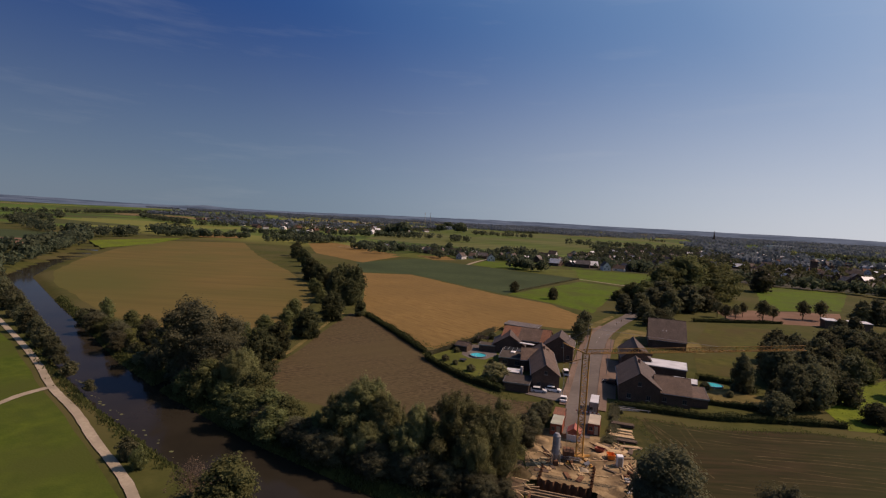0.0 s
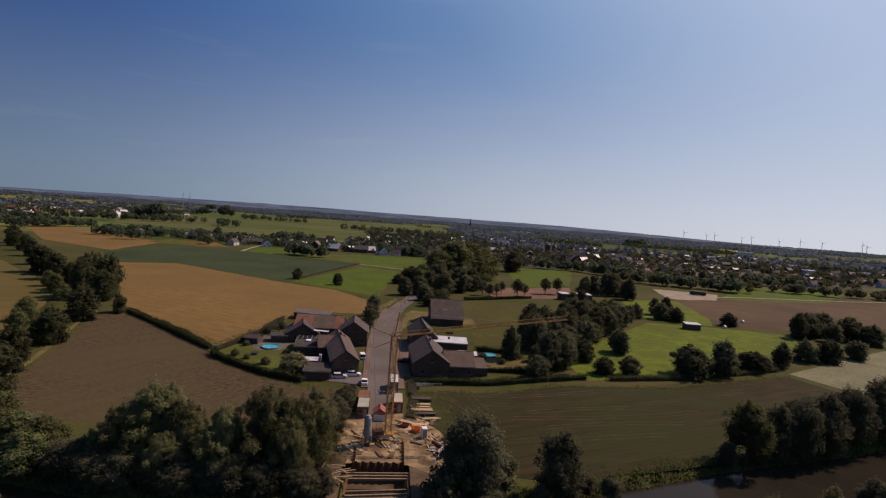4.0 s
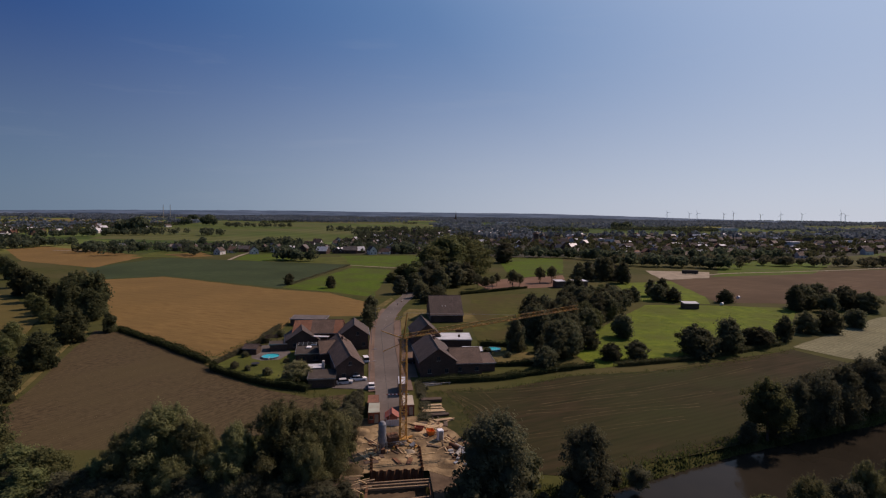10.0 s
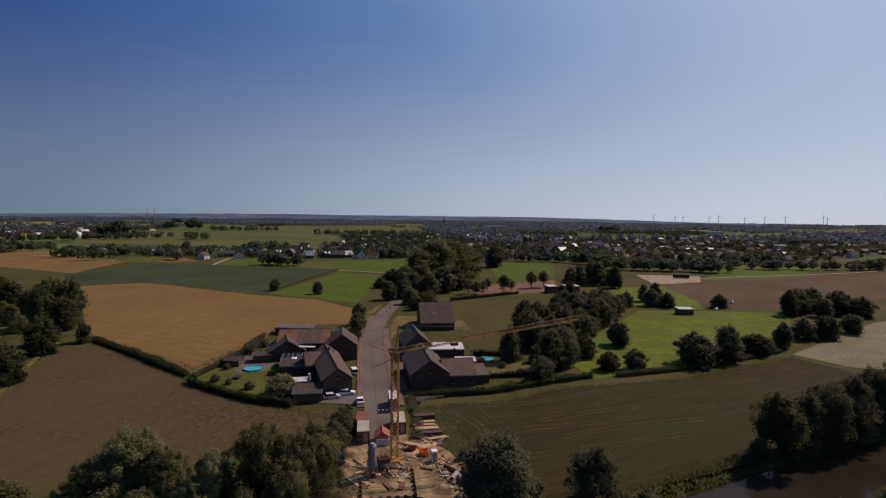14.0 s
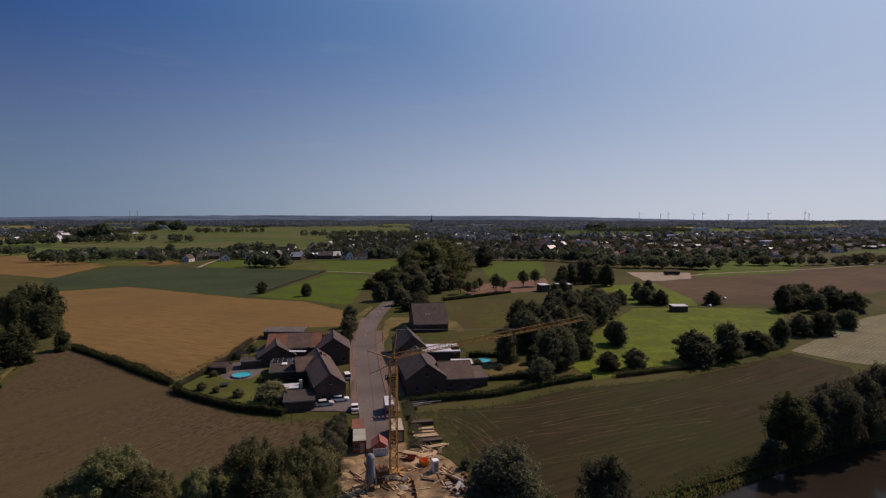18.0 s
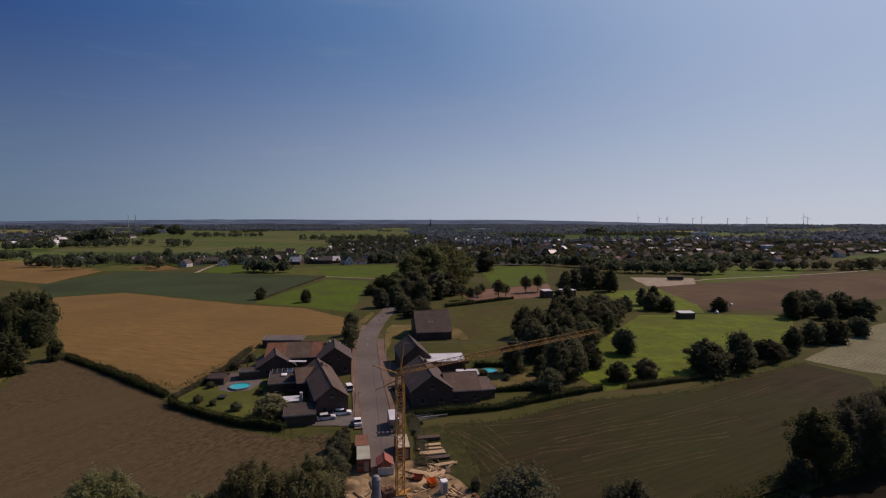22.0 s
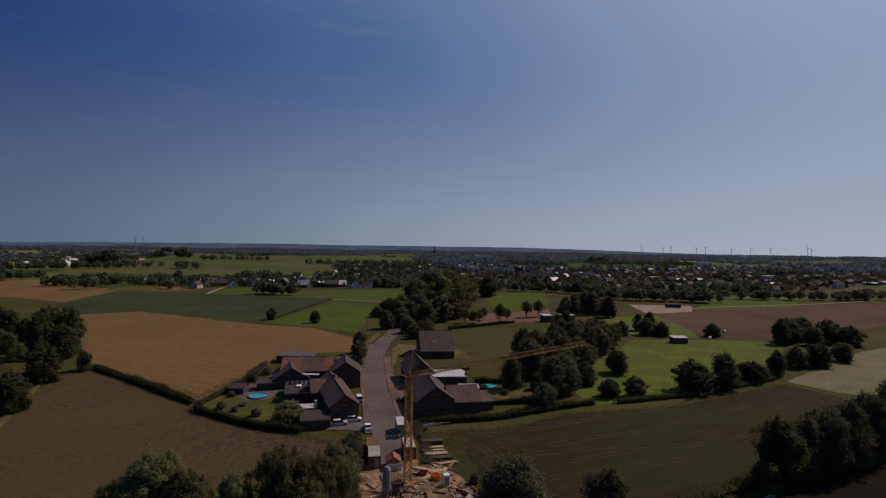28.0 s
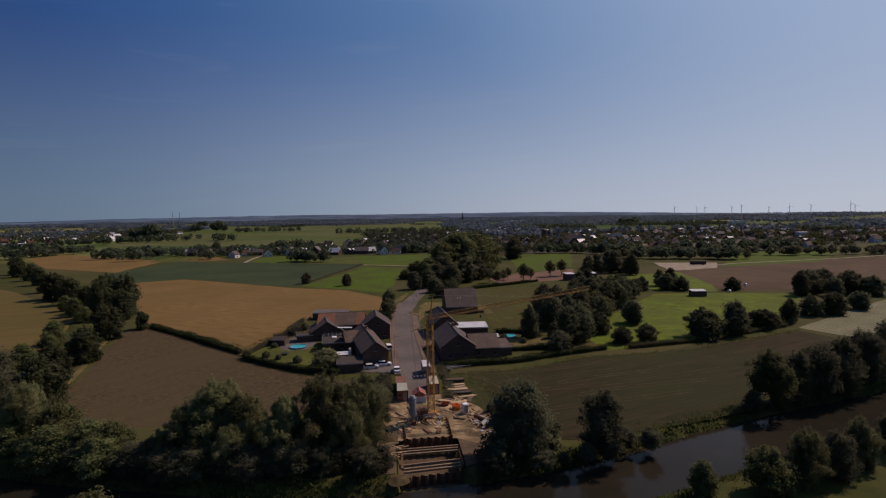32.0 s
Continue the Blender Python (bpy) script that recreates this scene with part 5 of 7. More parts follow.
def inside(x, y, poly):
    c = False
    for (x0, y0), (x1, y1) in zip(poly, poly[1:] + poly[:1]):
        if (y0 > y) != (y1 > y) and x < (x1 - x0) * (y - y0) / (y1 - y0) + x0:
            c = not c
    return c


def scatter(poly, gap, seed, most):
    rnd = random.Random(seed)
    xs, ys = [p[0] for p in poly], [p[1] for p in poly]
    out = []
    for _ in range(most * 12):
        x, y = rnd.uniform(min(xs), max(xs)), rnd.uniform(min(ys), max(ys))
        if inside(x, y, poly) and all(abs(x - a) + abs(y - b) > gap for a, b in out):
            out.append((x, y))
            if len(out) == most:
                break
    return out


TOWN = [(70, 590), (130, 560), (200, 555), (230, 510), (330, 545), (440, 520), (640, 620), (900, 760), (1050, 930), (700, 1050), (350, 940), (120, 860), (40, 700)]
VILLAGE = [(-323, 700), (-332, 739), (-306, 725), (-268, 710), (-255, 699), (-247, 707), (-244, 726), (-222, 713), (-211, 732), (-190, 648), (-188, 708), (-171, 686), (-153, 657), (-148, 692), (-144, 722), (-99, 695), (-99, 748), (-72, 663), (-69, 700), (-55, 669), (-39, 667), (-12, 654), (4, 661), (16, 709)]
VILLAGE = [(x * 0.9 - 3, y * 0.9 + 4) for x, y in VILLAGE] + [(-212, 622), (-203, 640), (-186, 628), (-168, 612), (-128, 628), (-118, 612), (-108, 640), (-66, 620), (-48, 606), (-30, 612), (-14, 600), (6, 606), (22, 618), (38, 610)]
TOWN_WEST = [(-62, 690), (110, 700), (200, 1000), (170, 1250), (20, 1180), (-35, 950)]
homes = scatter(TOWN, 23, 3, 250) + VILLAGE + scatter(TOWN_WEST, 34, 14, 90) + scatter([(-100, 720), (60, 700), (60, 800), (-90, 800)], 26, 4, 14)
rnd = random.Random(12)
for x, y in homes:
    src = rnd.choice(STYLES[:2] + STYLES[1:5]) if x < 60 else rnd.choice(STYLES[:4] + STYLES[3:5] + STYLES[:1] + STYLES[5:7]) if rnd.random() < 0.93 else STYLES[7]
    h = copy_thing(src, pose(x, y, 0, 0, 0, rnd.choice((0, 90, 20, 110, -15, 75)) + rnd.uniform(-6, 6)))
    h.scale = (rnd.uniform(0.85, 1.1), rnd.uniform(0.75, 1.2), rnd.uniform(0.8, 1.05))
    tagged(h, group="houses of the town" if x > 70 else "houses along the village road")
for src in STYLES:
    for o in (*src.children_recursive, src):
        bpy.data.objects.remove(o)

FAR_TOWN = [(300, 960), (760, 1080), (1150, 980), (1450, 1150), (1250, 1260), (760, 1140), (430, 1060), (200, 1400), (120, 960)]
WEST_TOWN = [(-1250, 1250), (-640, 900), (-520, 1000), (-560, 1500), (-1000, 1900)]


def far_roofs(name, places, mats, seed, label):
    """Many small gabled houses far off, in one mesh."""
    rnd = random.Random(seed)
    v, f, mi = [], [], []
    for x, y in places:
        w, l, e, r = rnd.uniform(8, 11), rnd.uniform(10, 17), rnd.uniform(3.5, 5.5), rnd.uniform(7.5, 9.5)
        a = rnd.uniform(0, 3.14)
        wm, rm = rnd.choice((0, 0, 1)), rnd.choice((2, 2, 3, 4, 6, 5, 6))
        k = len(v)
        for yy in (-l / 2, l / 2):
            for xx, z in ((-w / 2, 0), (w / 2, 0), (w / 2, e), (0, r), (-w / 2, e)):
                v.append((x + xx * math.cos(a) - yy * math.sin(a), y + xx * math.sin(a) + yy * math.cos(a), z))
        for q, m in (((0, 1, 2, 3, 4), wm), ((9, 8, 7, 6, 5), wm), ((1, 6, 7, 2), wm), ((5, 0, 4, 9), wm), ((2, 7, 8, 3), rm), ((3, 8, 9, 4), rm)):
            f.append(tuple(k + i for i in q))
            mi.append(m)
    ob = mesh_ob(name, v, f, mats)
    ob.data.polygons.foreach_set("material_index", mi)
    return tagged(ob, label, "houses", kind="stuff")


ROOFS = [M[k] for k in ("brick", "render", "roof_dark", "roof_brown", "roof_orange", "roof_grey", "sheet")]
far_roofs("distant_houses", scatter(FAR_TOWN, 34, 8, 330), ROOFS, 5, "distant town roofs in dark and red tiles")
far_roofs("distant_west_houses", scatter(WEST_TOWN, 45, 9, 130), ROOFS, 6, "distant western village roofs among trees")


def far_trees(name, places, label, seed, leaf, per=40, height=(8, 14)):
    """Small crowns far off, each a cloud of leaf sprays on a stem."""
    g = np.random.default_rng(seed)
    P = np.array(places)
    n = len(P)
    H = g.uniform(*height, n)
    R = H * g.uniform(0.34, 0.66, n)
    idx = np.repeat(np.arange(n), per)
    d = g.normal(size=(n * per, 3))
    d /= np.linalg.norm(d, axis=1)[:, None]
    rad = g.uniform(0.3, 1, n * per) ** 0.5
    c = np.stack([P[idx, 0] + d[:, 0] * R[idx] * rad, P[idx, 1] + d[:, 1] * R[idx] * rad, H[idx] * 0.55 + d[:, 2] * H[idx] * 0.43 * rad], 1)
    m = d + g.normal(size=d.shape) * 0.6
    m /= np.linalg.norm(m, axis=1)[:, None]
    a = np.cross(m, g.normal(size=d.shape))
    a /= np.linalg.norm(a, axis=1)[:, None]
    b = np.cross(m, a)
    s = (R[idx] * (0.52 if per < 20 else 0.38 if per < 40 else 0.25) * g.uniform(0.7, 1.3, n * per))[:, None]
    v = np.stack([c - a * s, c - b * s * 0.8, c + a * s, c + b * s * 0.8], 1).reshape(-1, 3)
    f = np.arange(n * per * 4).reshape(-1, 4)
    ob = mesh_ob(name, v.tolist(), f.tolist(), leaf)
    return tagged(ob, label, "trees", kind="stuff")


far_trees("town_trees", scatter(TOWN, 11, 21, 900), "garden trees between the town houses", 31, M["leaf_oak"], 70, (5, 10))
far_trees("town_west_trees", scatter(TOWN_WEST, 14, 27, 380), "dark garden trees behind the village houses", 47, M["leaf_far"], 60, (6, 13))
far_trees("village_garden_trees", scatter([(-320, 640), (-200, 600), (-90, 612), (60, 590), (60, 680), (-100, 700), (-310, 710)], 9, 22, 300), "garden trees between the village houses", 40, M["leaf_far"], 80, (4, 9.5))
far_trees("far_town_trees", scatter(FAR_TOWN, 26, 23, 420), "trees between distant houses, tinted with painted haze", 32, M["far_hazed"], 26, (9, 16))
far_trees("west_town_trees", scatter(WEST_TOWN, 30, 24, 220), "dark trees between the western houses", 39, M["leaf_far"], 40, (9, 16))
belts = []
rnd = random.Random(77)
for k in range(330):
    y0 = 950 + (k / 330) ** 0.9 * 3500
    x0 = rnd.uniform(-1.15, 1.15) * y0
    a = rnd.gauss(0, 0.22)
    n = rnd.randint(10, 38)
    if x0 < -0.3 * y0 and y0 < 2600 and rnd.random() < 0.6:
        continue
    rowsn = rnd.choice((1, 1, 2, 3)) if y0 < 2200 else rnd.choice((2, 3))
    for i in range(n):
        for j in range(rowsn):
            step = 11 if y0 < 2200 else 17
            x, y = x0 + math.cos(a) * i * step + rnd.uniform(-4, 4), y0 + math.sin(a) * i * step + j * 14 + rnd.uniform(-4, 4)
            if not (-620 < x < 160 and 830 < y < 2200) and not (380 < x < 1250 and 1060 < y < 1520):
                belts.append((x, y))
far_trees("distant_tree_belts", belts, "distant belts of trees across the plain, tinted with painted haze", 33, M["far_hazed"], 22, (9, 17))
rows_far = [(p[0], p[1]) for line, gap in ((((-593, 1393), (-574, 1621)), 16), (((-453, 1633), (-434, 1673)), 14), (((-418, 1910), (-330, 2095)), 12), (((-250, 2247), (-199, 2335)), 9), (((81, 1990), (130, 2011)), 10), (((520, 1192), (554, 1188)), 14), (((728, 1226), (796, 1259)), 9)) for p in along(list(line), gap)]
far_trees("far_field_trees", rows_far, "rounded single trees standing in far fields", 46, M["leaf_far"], 60, (9, 14))
random.seed(9)
mid_rows = [(p[0], p[1]) for line in (((-540, 900), (-470, 980), (-430, 1040)), ((-640, 760), (-520, 820)), ((-460, 610), (-420, 660), (-395, 720)),
            ((-560, 430), (-640, 470), (-720, 520)), ((-600, 560), (-520, 640)), ((-700, 640), (-560, 600)), ((95, 560), (190, 552), (235, 505)), ((215, 470), (262, 452), (300, 440)), ((300, 545), (420, 520)),
            ((-330, 660), (-290, 655)), ((-455, 300), (-500, 340), (-560, 385)), ((-375, 210), (-430, 250), (-470, 290)), ((-300, 165), (-345, 195))) for p in along(list(line), 7)]
mid_rows += [(x - math.sin(a) * o, y + math.cos(a) * o) for x, y, a in along([p for p in RIVER if -600 < p[0] < -240], 19) for o in (-14,)]
far_trees("field_tree_rows", [(x + random.uniform(-4, 4), y + random.uniform(-4, 4)) for x, y in mid_rows], "rows of dark trees between the fields", 34, M["leaf_far"], 110, (8, 14))
TALL = [(-479, 1088), (-492, 1090), (-469, 1087), (-499, 1091), (-485, 1096), (-775, 2270), (-760, 2275), (-700, 2263), (-690, 2270), (-505, 1100), (-564, 1593), (-552, 1597), (-522, 1640), (-509, 1645), (-498, 1650), (713, 1559), (732, 1558), (750, 1557)]
far_trees("tall_far_trees", TALL, "tall dark trees standing beyond the village", 36, M["leaf_far"], 150, (22, 33))
CLUMPS = [(-323, 600), (-314, 601), (-306, 602), (-318, 621), (-312, 626), (-325, 626), (-289, 610), (-278, 601), (-278, 644), (-253, 708), (-228, 704), (-184, 637), (-193, 639), (-159, 714), (-149, 712), (-119, 688), (-96, 526), (-86, 514), (-78, 507), (-71, 511), (-90, 520), (28, 606), (13, 600), (22, 612), (-48, 1054), (-32, 1052), (-40, 1060), (-468, 1109), (-453, 1108), (-554, 1098), (-534, 1096), (-516, 1093), (-444, 1106)]
far_trees("village_trees", CLUMPS, "dark trees among the village houses", 37, M["leaf_far"], 170, (9, 14))
woods = [(x + random.uniform(-7, 7), y + random.uniform(-16, 16)) for line in ([(671, 1463), (825, 1456), (971, 1446)], [(671, 1490), (825, 1486), (971, 1476)], [(703, 977), (770, 1007), (835, 1015)], [(765, 924), (798, 856)], [(-330, 1010), (-290, 990)], [(-120, 1250), (60, 1240), (160, 1300)], [(-420, 1500), (-250, 1520)], [(250, 1500), (420, 1480)], [(-1080, 648), (-1100, 720), (-1180, 830)], [(-825, 533), (-695, 488)], [(-640, 476), (-605, 489), (-612, 539)], [(-655, 490), (-625, 545)], [(-703, 623), (-694, 698)], [(-439, 278), (-464, 307), (-482, 338), (-536, 392)], [(-1315, 1149), (-917, 919)], [(-490, 654), (-463, 732)], [(-871, 889), (-829, 979)], [(-1513, 905), (-1553, 1158), (-1860, 1762)], [(-900, 560), (-960, 640)], [(-1400, 1500), (-900, 1400)], [(843, 1492), (1006, 1480)], [(843, 1520), (1006, 1505)], [(744, 1029), (852, 1017)], [(778, 923), (842, 893)], [(386, 1337), (516, 1285)], [(386, 1360), (516, 1310)], [(251, 1370), (381, 1359)], [(1738, 1623), (1457, 1220)], [(-430, 990), (-368, 1050)], [(-414, 628), (-425, 705)], [(-52, 1009), (-15, 1015)], [(-282, 572), (-262, 580)], [(-199, 577), (-175, 580)], [(-162, 690), (-110, 690)], [(-94, 515), (-62, 516)]) for x, y, a in along(line, 5.5)]
far_trees("far_woods", woods, "dark woods standing between far fields", 45, M["leaf_far"], 46, (9, 16))
far_trees("town_edge_trees", [(x + random.uniform(-3, 3), y + random.uniform(-6, 6)) for x, y, a in along([(235, 500), (330, 480), (430, 455), (560, 470), (660, 540), (800, 650)], 7)], "dark hedge trees along the edge of town", 38, M["leaf_dark"], 120, (7, 12))
far_trees("road_tree_row", [(x, y) for x, y, a in along([(215, 478), (262, 462), (315, 440)], 10)], "even row of young trees beside the car park", 35, M["leaf_mid"], 110, (9, 11))

# low rim of land that closes the horizon, air haze painted as blue
rim_v, rim_f = [], []
for i in range(721):
    az = radians(-180 + i * 0.5)
    deg = -180 + i * 0.5
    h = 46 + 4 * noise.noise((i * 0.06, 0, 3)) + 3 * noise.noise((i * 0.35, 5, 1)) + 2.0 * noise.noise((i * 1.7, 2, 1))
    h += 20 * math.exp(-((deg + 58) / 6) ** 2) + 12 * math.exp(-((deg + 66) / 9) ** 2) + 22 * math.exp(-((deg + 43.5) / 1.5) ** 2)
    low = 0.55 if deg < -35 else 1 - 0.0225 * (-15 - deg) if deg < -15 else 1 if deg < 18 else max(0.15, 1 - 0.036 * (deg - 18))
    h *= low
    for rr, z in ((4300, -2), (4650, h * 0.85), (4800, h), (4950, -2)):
        rim_v.append((math.sin(az) * rr, math.cos(az) * rr, z))
    if i:
        for j in range(3):
            k = (i - 1) * 4 + j
            rim_f.append((k, k + 4, k + 5, k + 1))
tagged(mesh_ob("backdrop", rim_v, rim_f, M["ridge"], smooth=True), "low wooded rim of hills on the horizon, painted haze-blue", "hills", kind="structure")


def turbine(x, y, s=1.0, turn=0.0):
    ob = empty("wind_turbine", x, y, 0, turn)
    bm = bmesh.new()
    beam(bm, (0, 0, 0), (0, 0, 92 * s), 3.6, 10, 2.2)
    part("tower", bm, M["white"], ob)
    bm = bmesh.new()
    box(bm, -1.8, 1.8, -4, 6, 90.5 * s, 94.5 * s, 0.6)
    part("nacelle", bm, M["white"], ob)
    hub = Vector((0, -5, 92.5 * s))
    bm = bmesh.new()
    beam(bm, hub + Vector((0, 1, 0)), hub + Vector((0, -1.5, 0)), 3, 8, 1)
    part("hub", bm, M["white"], ob)
    for k in range(3):
        a = radians(90 + 120 * k + x % 60)
        d = Vector((math.cos(a), 0, math.sin(a)))
        bm = bmesh.new()
        beam(bm, hub + d, hub + d * 36 * s, 1.6, 4, 0.4)
        part("blade", bm, M["white"], ob)
    return tagged(ob, "white wind turbine standing on the horizon", "wind turbine", "wind turbines on the horizon")


for az, s in ((29.6, 0.72), (31.6, 0.64), (32.3, 0.68), (34.6, 0.64), (35.4, 0.72), (37.6, 0.6), (39.2, 0.68), (40.8, 0.68), (43.6, 0.76), (43.9, 0.62)):
    turbine(math.sin(radians(az)) * 4200, math.cos(radians(az)) * 4200, s, -az + 20)

spire = empty("church", 394, 2800)
bm = bmesh.new()
box(bm, -3, 3, -3, 3, 0, 30)
part("tower", bm, M["brick_dark"], spire)
bm = bmesh.new()
beam(bm, (0, 0, 30), (0, 0, 54), 6.5, 8, 0.3)
part("spire", bm, M["roof_dark"], spire)
bm = bmesh.new()
wall_shell(bm, 16, 34, 12, 22)
bmesh.ops.translate(bm, verts=bm.verts[:], vec=(0, 21, 0))
part("nave", bm, M["brick_dark"], spire)
tagged(spire, "distant church with a slender pointed spire", "church")
for dx in (0, 38):
    st = empty("chimney_stack", -1240 + dx, 3200)
    bm = bmesh.new()
    beam(bm, (0, 0, 0), (0, 0, 70), 3.4, 10, 2.6)
    part("shaft", bm, M["concrete"], st)
    bm = bmesh.new()
    beam(bm, (0, 0, 70), (0, 0, 71.5), 3.0, 10)
    part("rim", bm, M["rust"], st)
    tagged(st, "tall slim industrial chimney on the horizon", "chimney", "industrial chimneys")
for x, y, w, l, h, m in ((-700, 2150, 120, 30, 9, "sheet"), (-560, 2400, 70, 30, 8, "sheet"), (-860, 1150, 60, 24, 7, "roof_grey"), (-610, 905, 46, 20, 6, "sheet"), (560, 2350, 90, 30, 8, "sheet"), (1100, 1600, 90, 26, 8, "sheet"), (1020, 2250, 120, 30, 9, "sheet"), (640, 760, 24, 14, 8, "sheet"), (330, 2900, 60, 30, 9, "sheet")):
    flat_house(x, y, w, l, h, (x * 7) % 15, "render", m, "long distant industrial hall with a pale roof", [], "industrial_hall", "hall")
# church and block at the near edge of town
tw = empty("church_tower", 232, 790)
bm = bmesh.new()
box(bm, -3.2, 3.2, -3.2, 3.2, 0, 17, 0.1)
part("tower", bm, M["brick_dark"], tw)
bm = bmesh.new()
beam(bm, (0, 0, 17), (0, 0, 20), 9.2, 4, 0.4)
part("roof", bm, M["roof_dark"], tw)
tagged(tw, "square dark brick church tower in the town", "church")
for x, y, w, l, h, wall in ((100, 690, 9, 13, 12, "render"), (20, 800, 24, 12, 7, "render"), (345, 790, 20, 14, 9, "render"), (58, 985, 4, 4, 15, "brick_dark")):
    flat_house(x, y, w, l, h, 12, wall, "bitumen", "pale flat-roofed town block", [(0, -l / 2, 1.5, 3, 1.6, -90), (0, -l / 2, 4.6, 3, 1.6, -90)], "town_block", "building")


# ---------------------------------------------------------------- building site
def lattice(bm, a, b, w, bays, t, tri=False):
    """A lattice girder from a to b, w wide: chords and zigzag bracing."""
    a, b = Vector(a), Vector(b)
    d = (b - a).normalized()
    u = d.cross(Vector((0, 0, 1)) if abs(d.z) < 0.9 else Vector((1, 0, 0))).normalized()
    v = u.cross(d).normalized()
    off = [u * w / 2, -u * w / 2, v * w * 0.9] if tri else [(u + v) * w / 2, (u - v) * w / 2, (-u - v) * w / 2, (v - u) * w / 2]
    for o in off:
        beam(bm, a + o, b + o, t)
    n = len(off)
    for i in range(bays):
        p, q = a + (b - a) * i / bays, a + (b - a) * (i + 1) / bays
        for k in range(n):
            o1, o2 = off[k], off[(k + 1) % n]
            if i % 2:
                o1, o2 = o2, o1
            beam(bm, p + o1, q + o2, t * 0.6)
            beam(bm, p + off[k], p + off[(k + 1) % n], t * 0.5)


def build_crane(x, y, top, jib_end, head):
    ob = empty("tower_crane", x, y, 0, head)
    bm = bmesh.new()
    lattice(bm, (0, 0, 1.3), (0, 0, top), 1.25, 18, 0.14)
    part("mast", bm, M["yellow"], ob)
    bm = bmesh.new()
    for sx, sy in ((1, 1), (1, -1), (-1, 1), (-1, -1)):
        beam(bm, (0.4 * sx, 0.4 * sy, 1.0), (2.3 * sx, 2.3 * sy, 0.45), 0.34)
        box(bm, 2.3 * sx - 0.4, 2.3 * sx + 0.4, 2.3 * sy - 0.4, 2.3 * sy + 0.4, 0.02, 0.3, 0.03)
    box(bm, -1.0, 1.0, -1.0, 1.0, 0.8, 1.35, 0.08)
    part("outrigger_base", bm, M["yellow"], ob)
    for k in range(3):
        bm = bmesh.new()
        box(bm, -3.2 + k * 0.75, -2.5 + k * 0.75, -1.3, 1.3, 0.5, 2.1, 0.04)
        part("ballast_block", bm, M["rust"], ob)
    bm = bmesh.new()
    lattice(bm, (-0.6, 0, top), jib_end, 0.9, 34, 0.105, True)
    part("jib", bm, M["yellow"], ob)
    bm = bmesh.new()
    beam(bm, (0, -0.4, top), (0.7, 0, top + 5.2), 0.16)
    beam(bm, (0, 0.4, top), (0.7, 0, top + 5.2), 0.16)
    part("tower_head", bm, M["yellow"], ob)
    bm = bmesh.new()
    beam(bm, (0, -0.35, top), (-4.6, 0, top + 1.8), 0.14)
    beam(bm, (0, 0.35, top), (-4.6, 0, top + 1.8), 0.14)
    beam(bm, (0, 0, top - 0.8), (-4.2, 0, top - 2.4), 0.12)
    part("rear_strut", bm, M["yellow"], ob)
    e = Vector(jib_end)
    for k, (p, q) in enumerate((((0.7, 0, top + 5.2), e * 0.62 + Vector((0, 0, top * 0.38 + 0.9))), ((0.7, 0, top + 5.2), (-4.6, 0, top + 1.8)), ((-4.6, 0, top + 1.8), (-2.4, 0, 2.1)))):
        bm = bmesh.new()
        beam(bm, p, q, 0.05, 5)
        part("tie_rope", bm, M["steel"], ob)
    bm = bmesh.new()
    tr = Vector((0, 0, top)).lerp(e, 0.3)
    box(bm, tr.x - 0.7, tr.x + 0.7, -0.5, 0.5, tr.z - 0.55, tr.z - 0.1, 0.05)
    trolley = part("trolley", bm, M["rust"], ob)
    bm = bmesh.new()
    beam(bm, (tr.x, 0, tr.z - 0.5), (tr.x, 0, tr.z - 1.2), 0.05, 5)
    box(bm, tr.x - 0.2, tr.x + 0.2, -0.15, 0.15, tr.z - 1.7, tr.z - 1.2, 0.04)
    part("hook_block", bm, M["rust"], ob)
    return tagged(ob, "yellow lattice tower crane standing over the building site", "crane")


build_crane(0.4, 109, 21.8, (38.6, 0, 26.6), 7.7)


def corrugated(bm, x0, x1, y0, y1, z0, z1, pitch=0.28, depth=0.06):
    """Four pressed walls with upright ribs."""
    pts = []
    for (ax, ay), (bx, by) in (((x0, y0), (x1, y0)), ((x1, y0), (x1, y1)), ((x1, y1), (x0, y1)), ((x0, y1), (x0, y0))):
        d = math.hypot(bx - ax, by - ay)
        n = max(2, int(d / pitch))
        nx, ny = (by - ay) / d, -(bx - ax) / d
        for i in range(n):
            k = depth if i % 2 else 0.0
            pts.append((ax + (bx - ax) * i / n - nx * k, ay + (by - ay) * i / n - ny * k))
    prism(bm, pts, z0, z1)


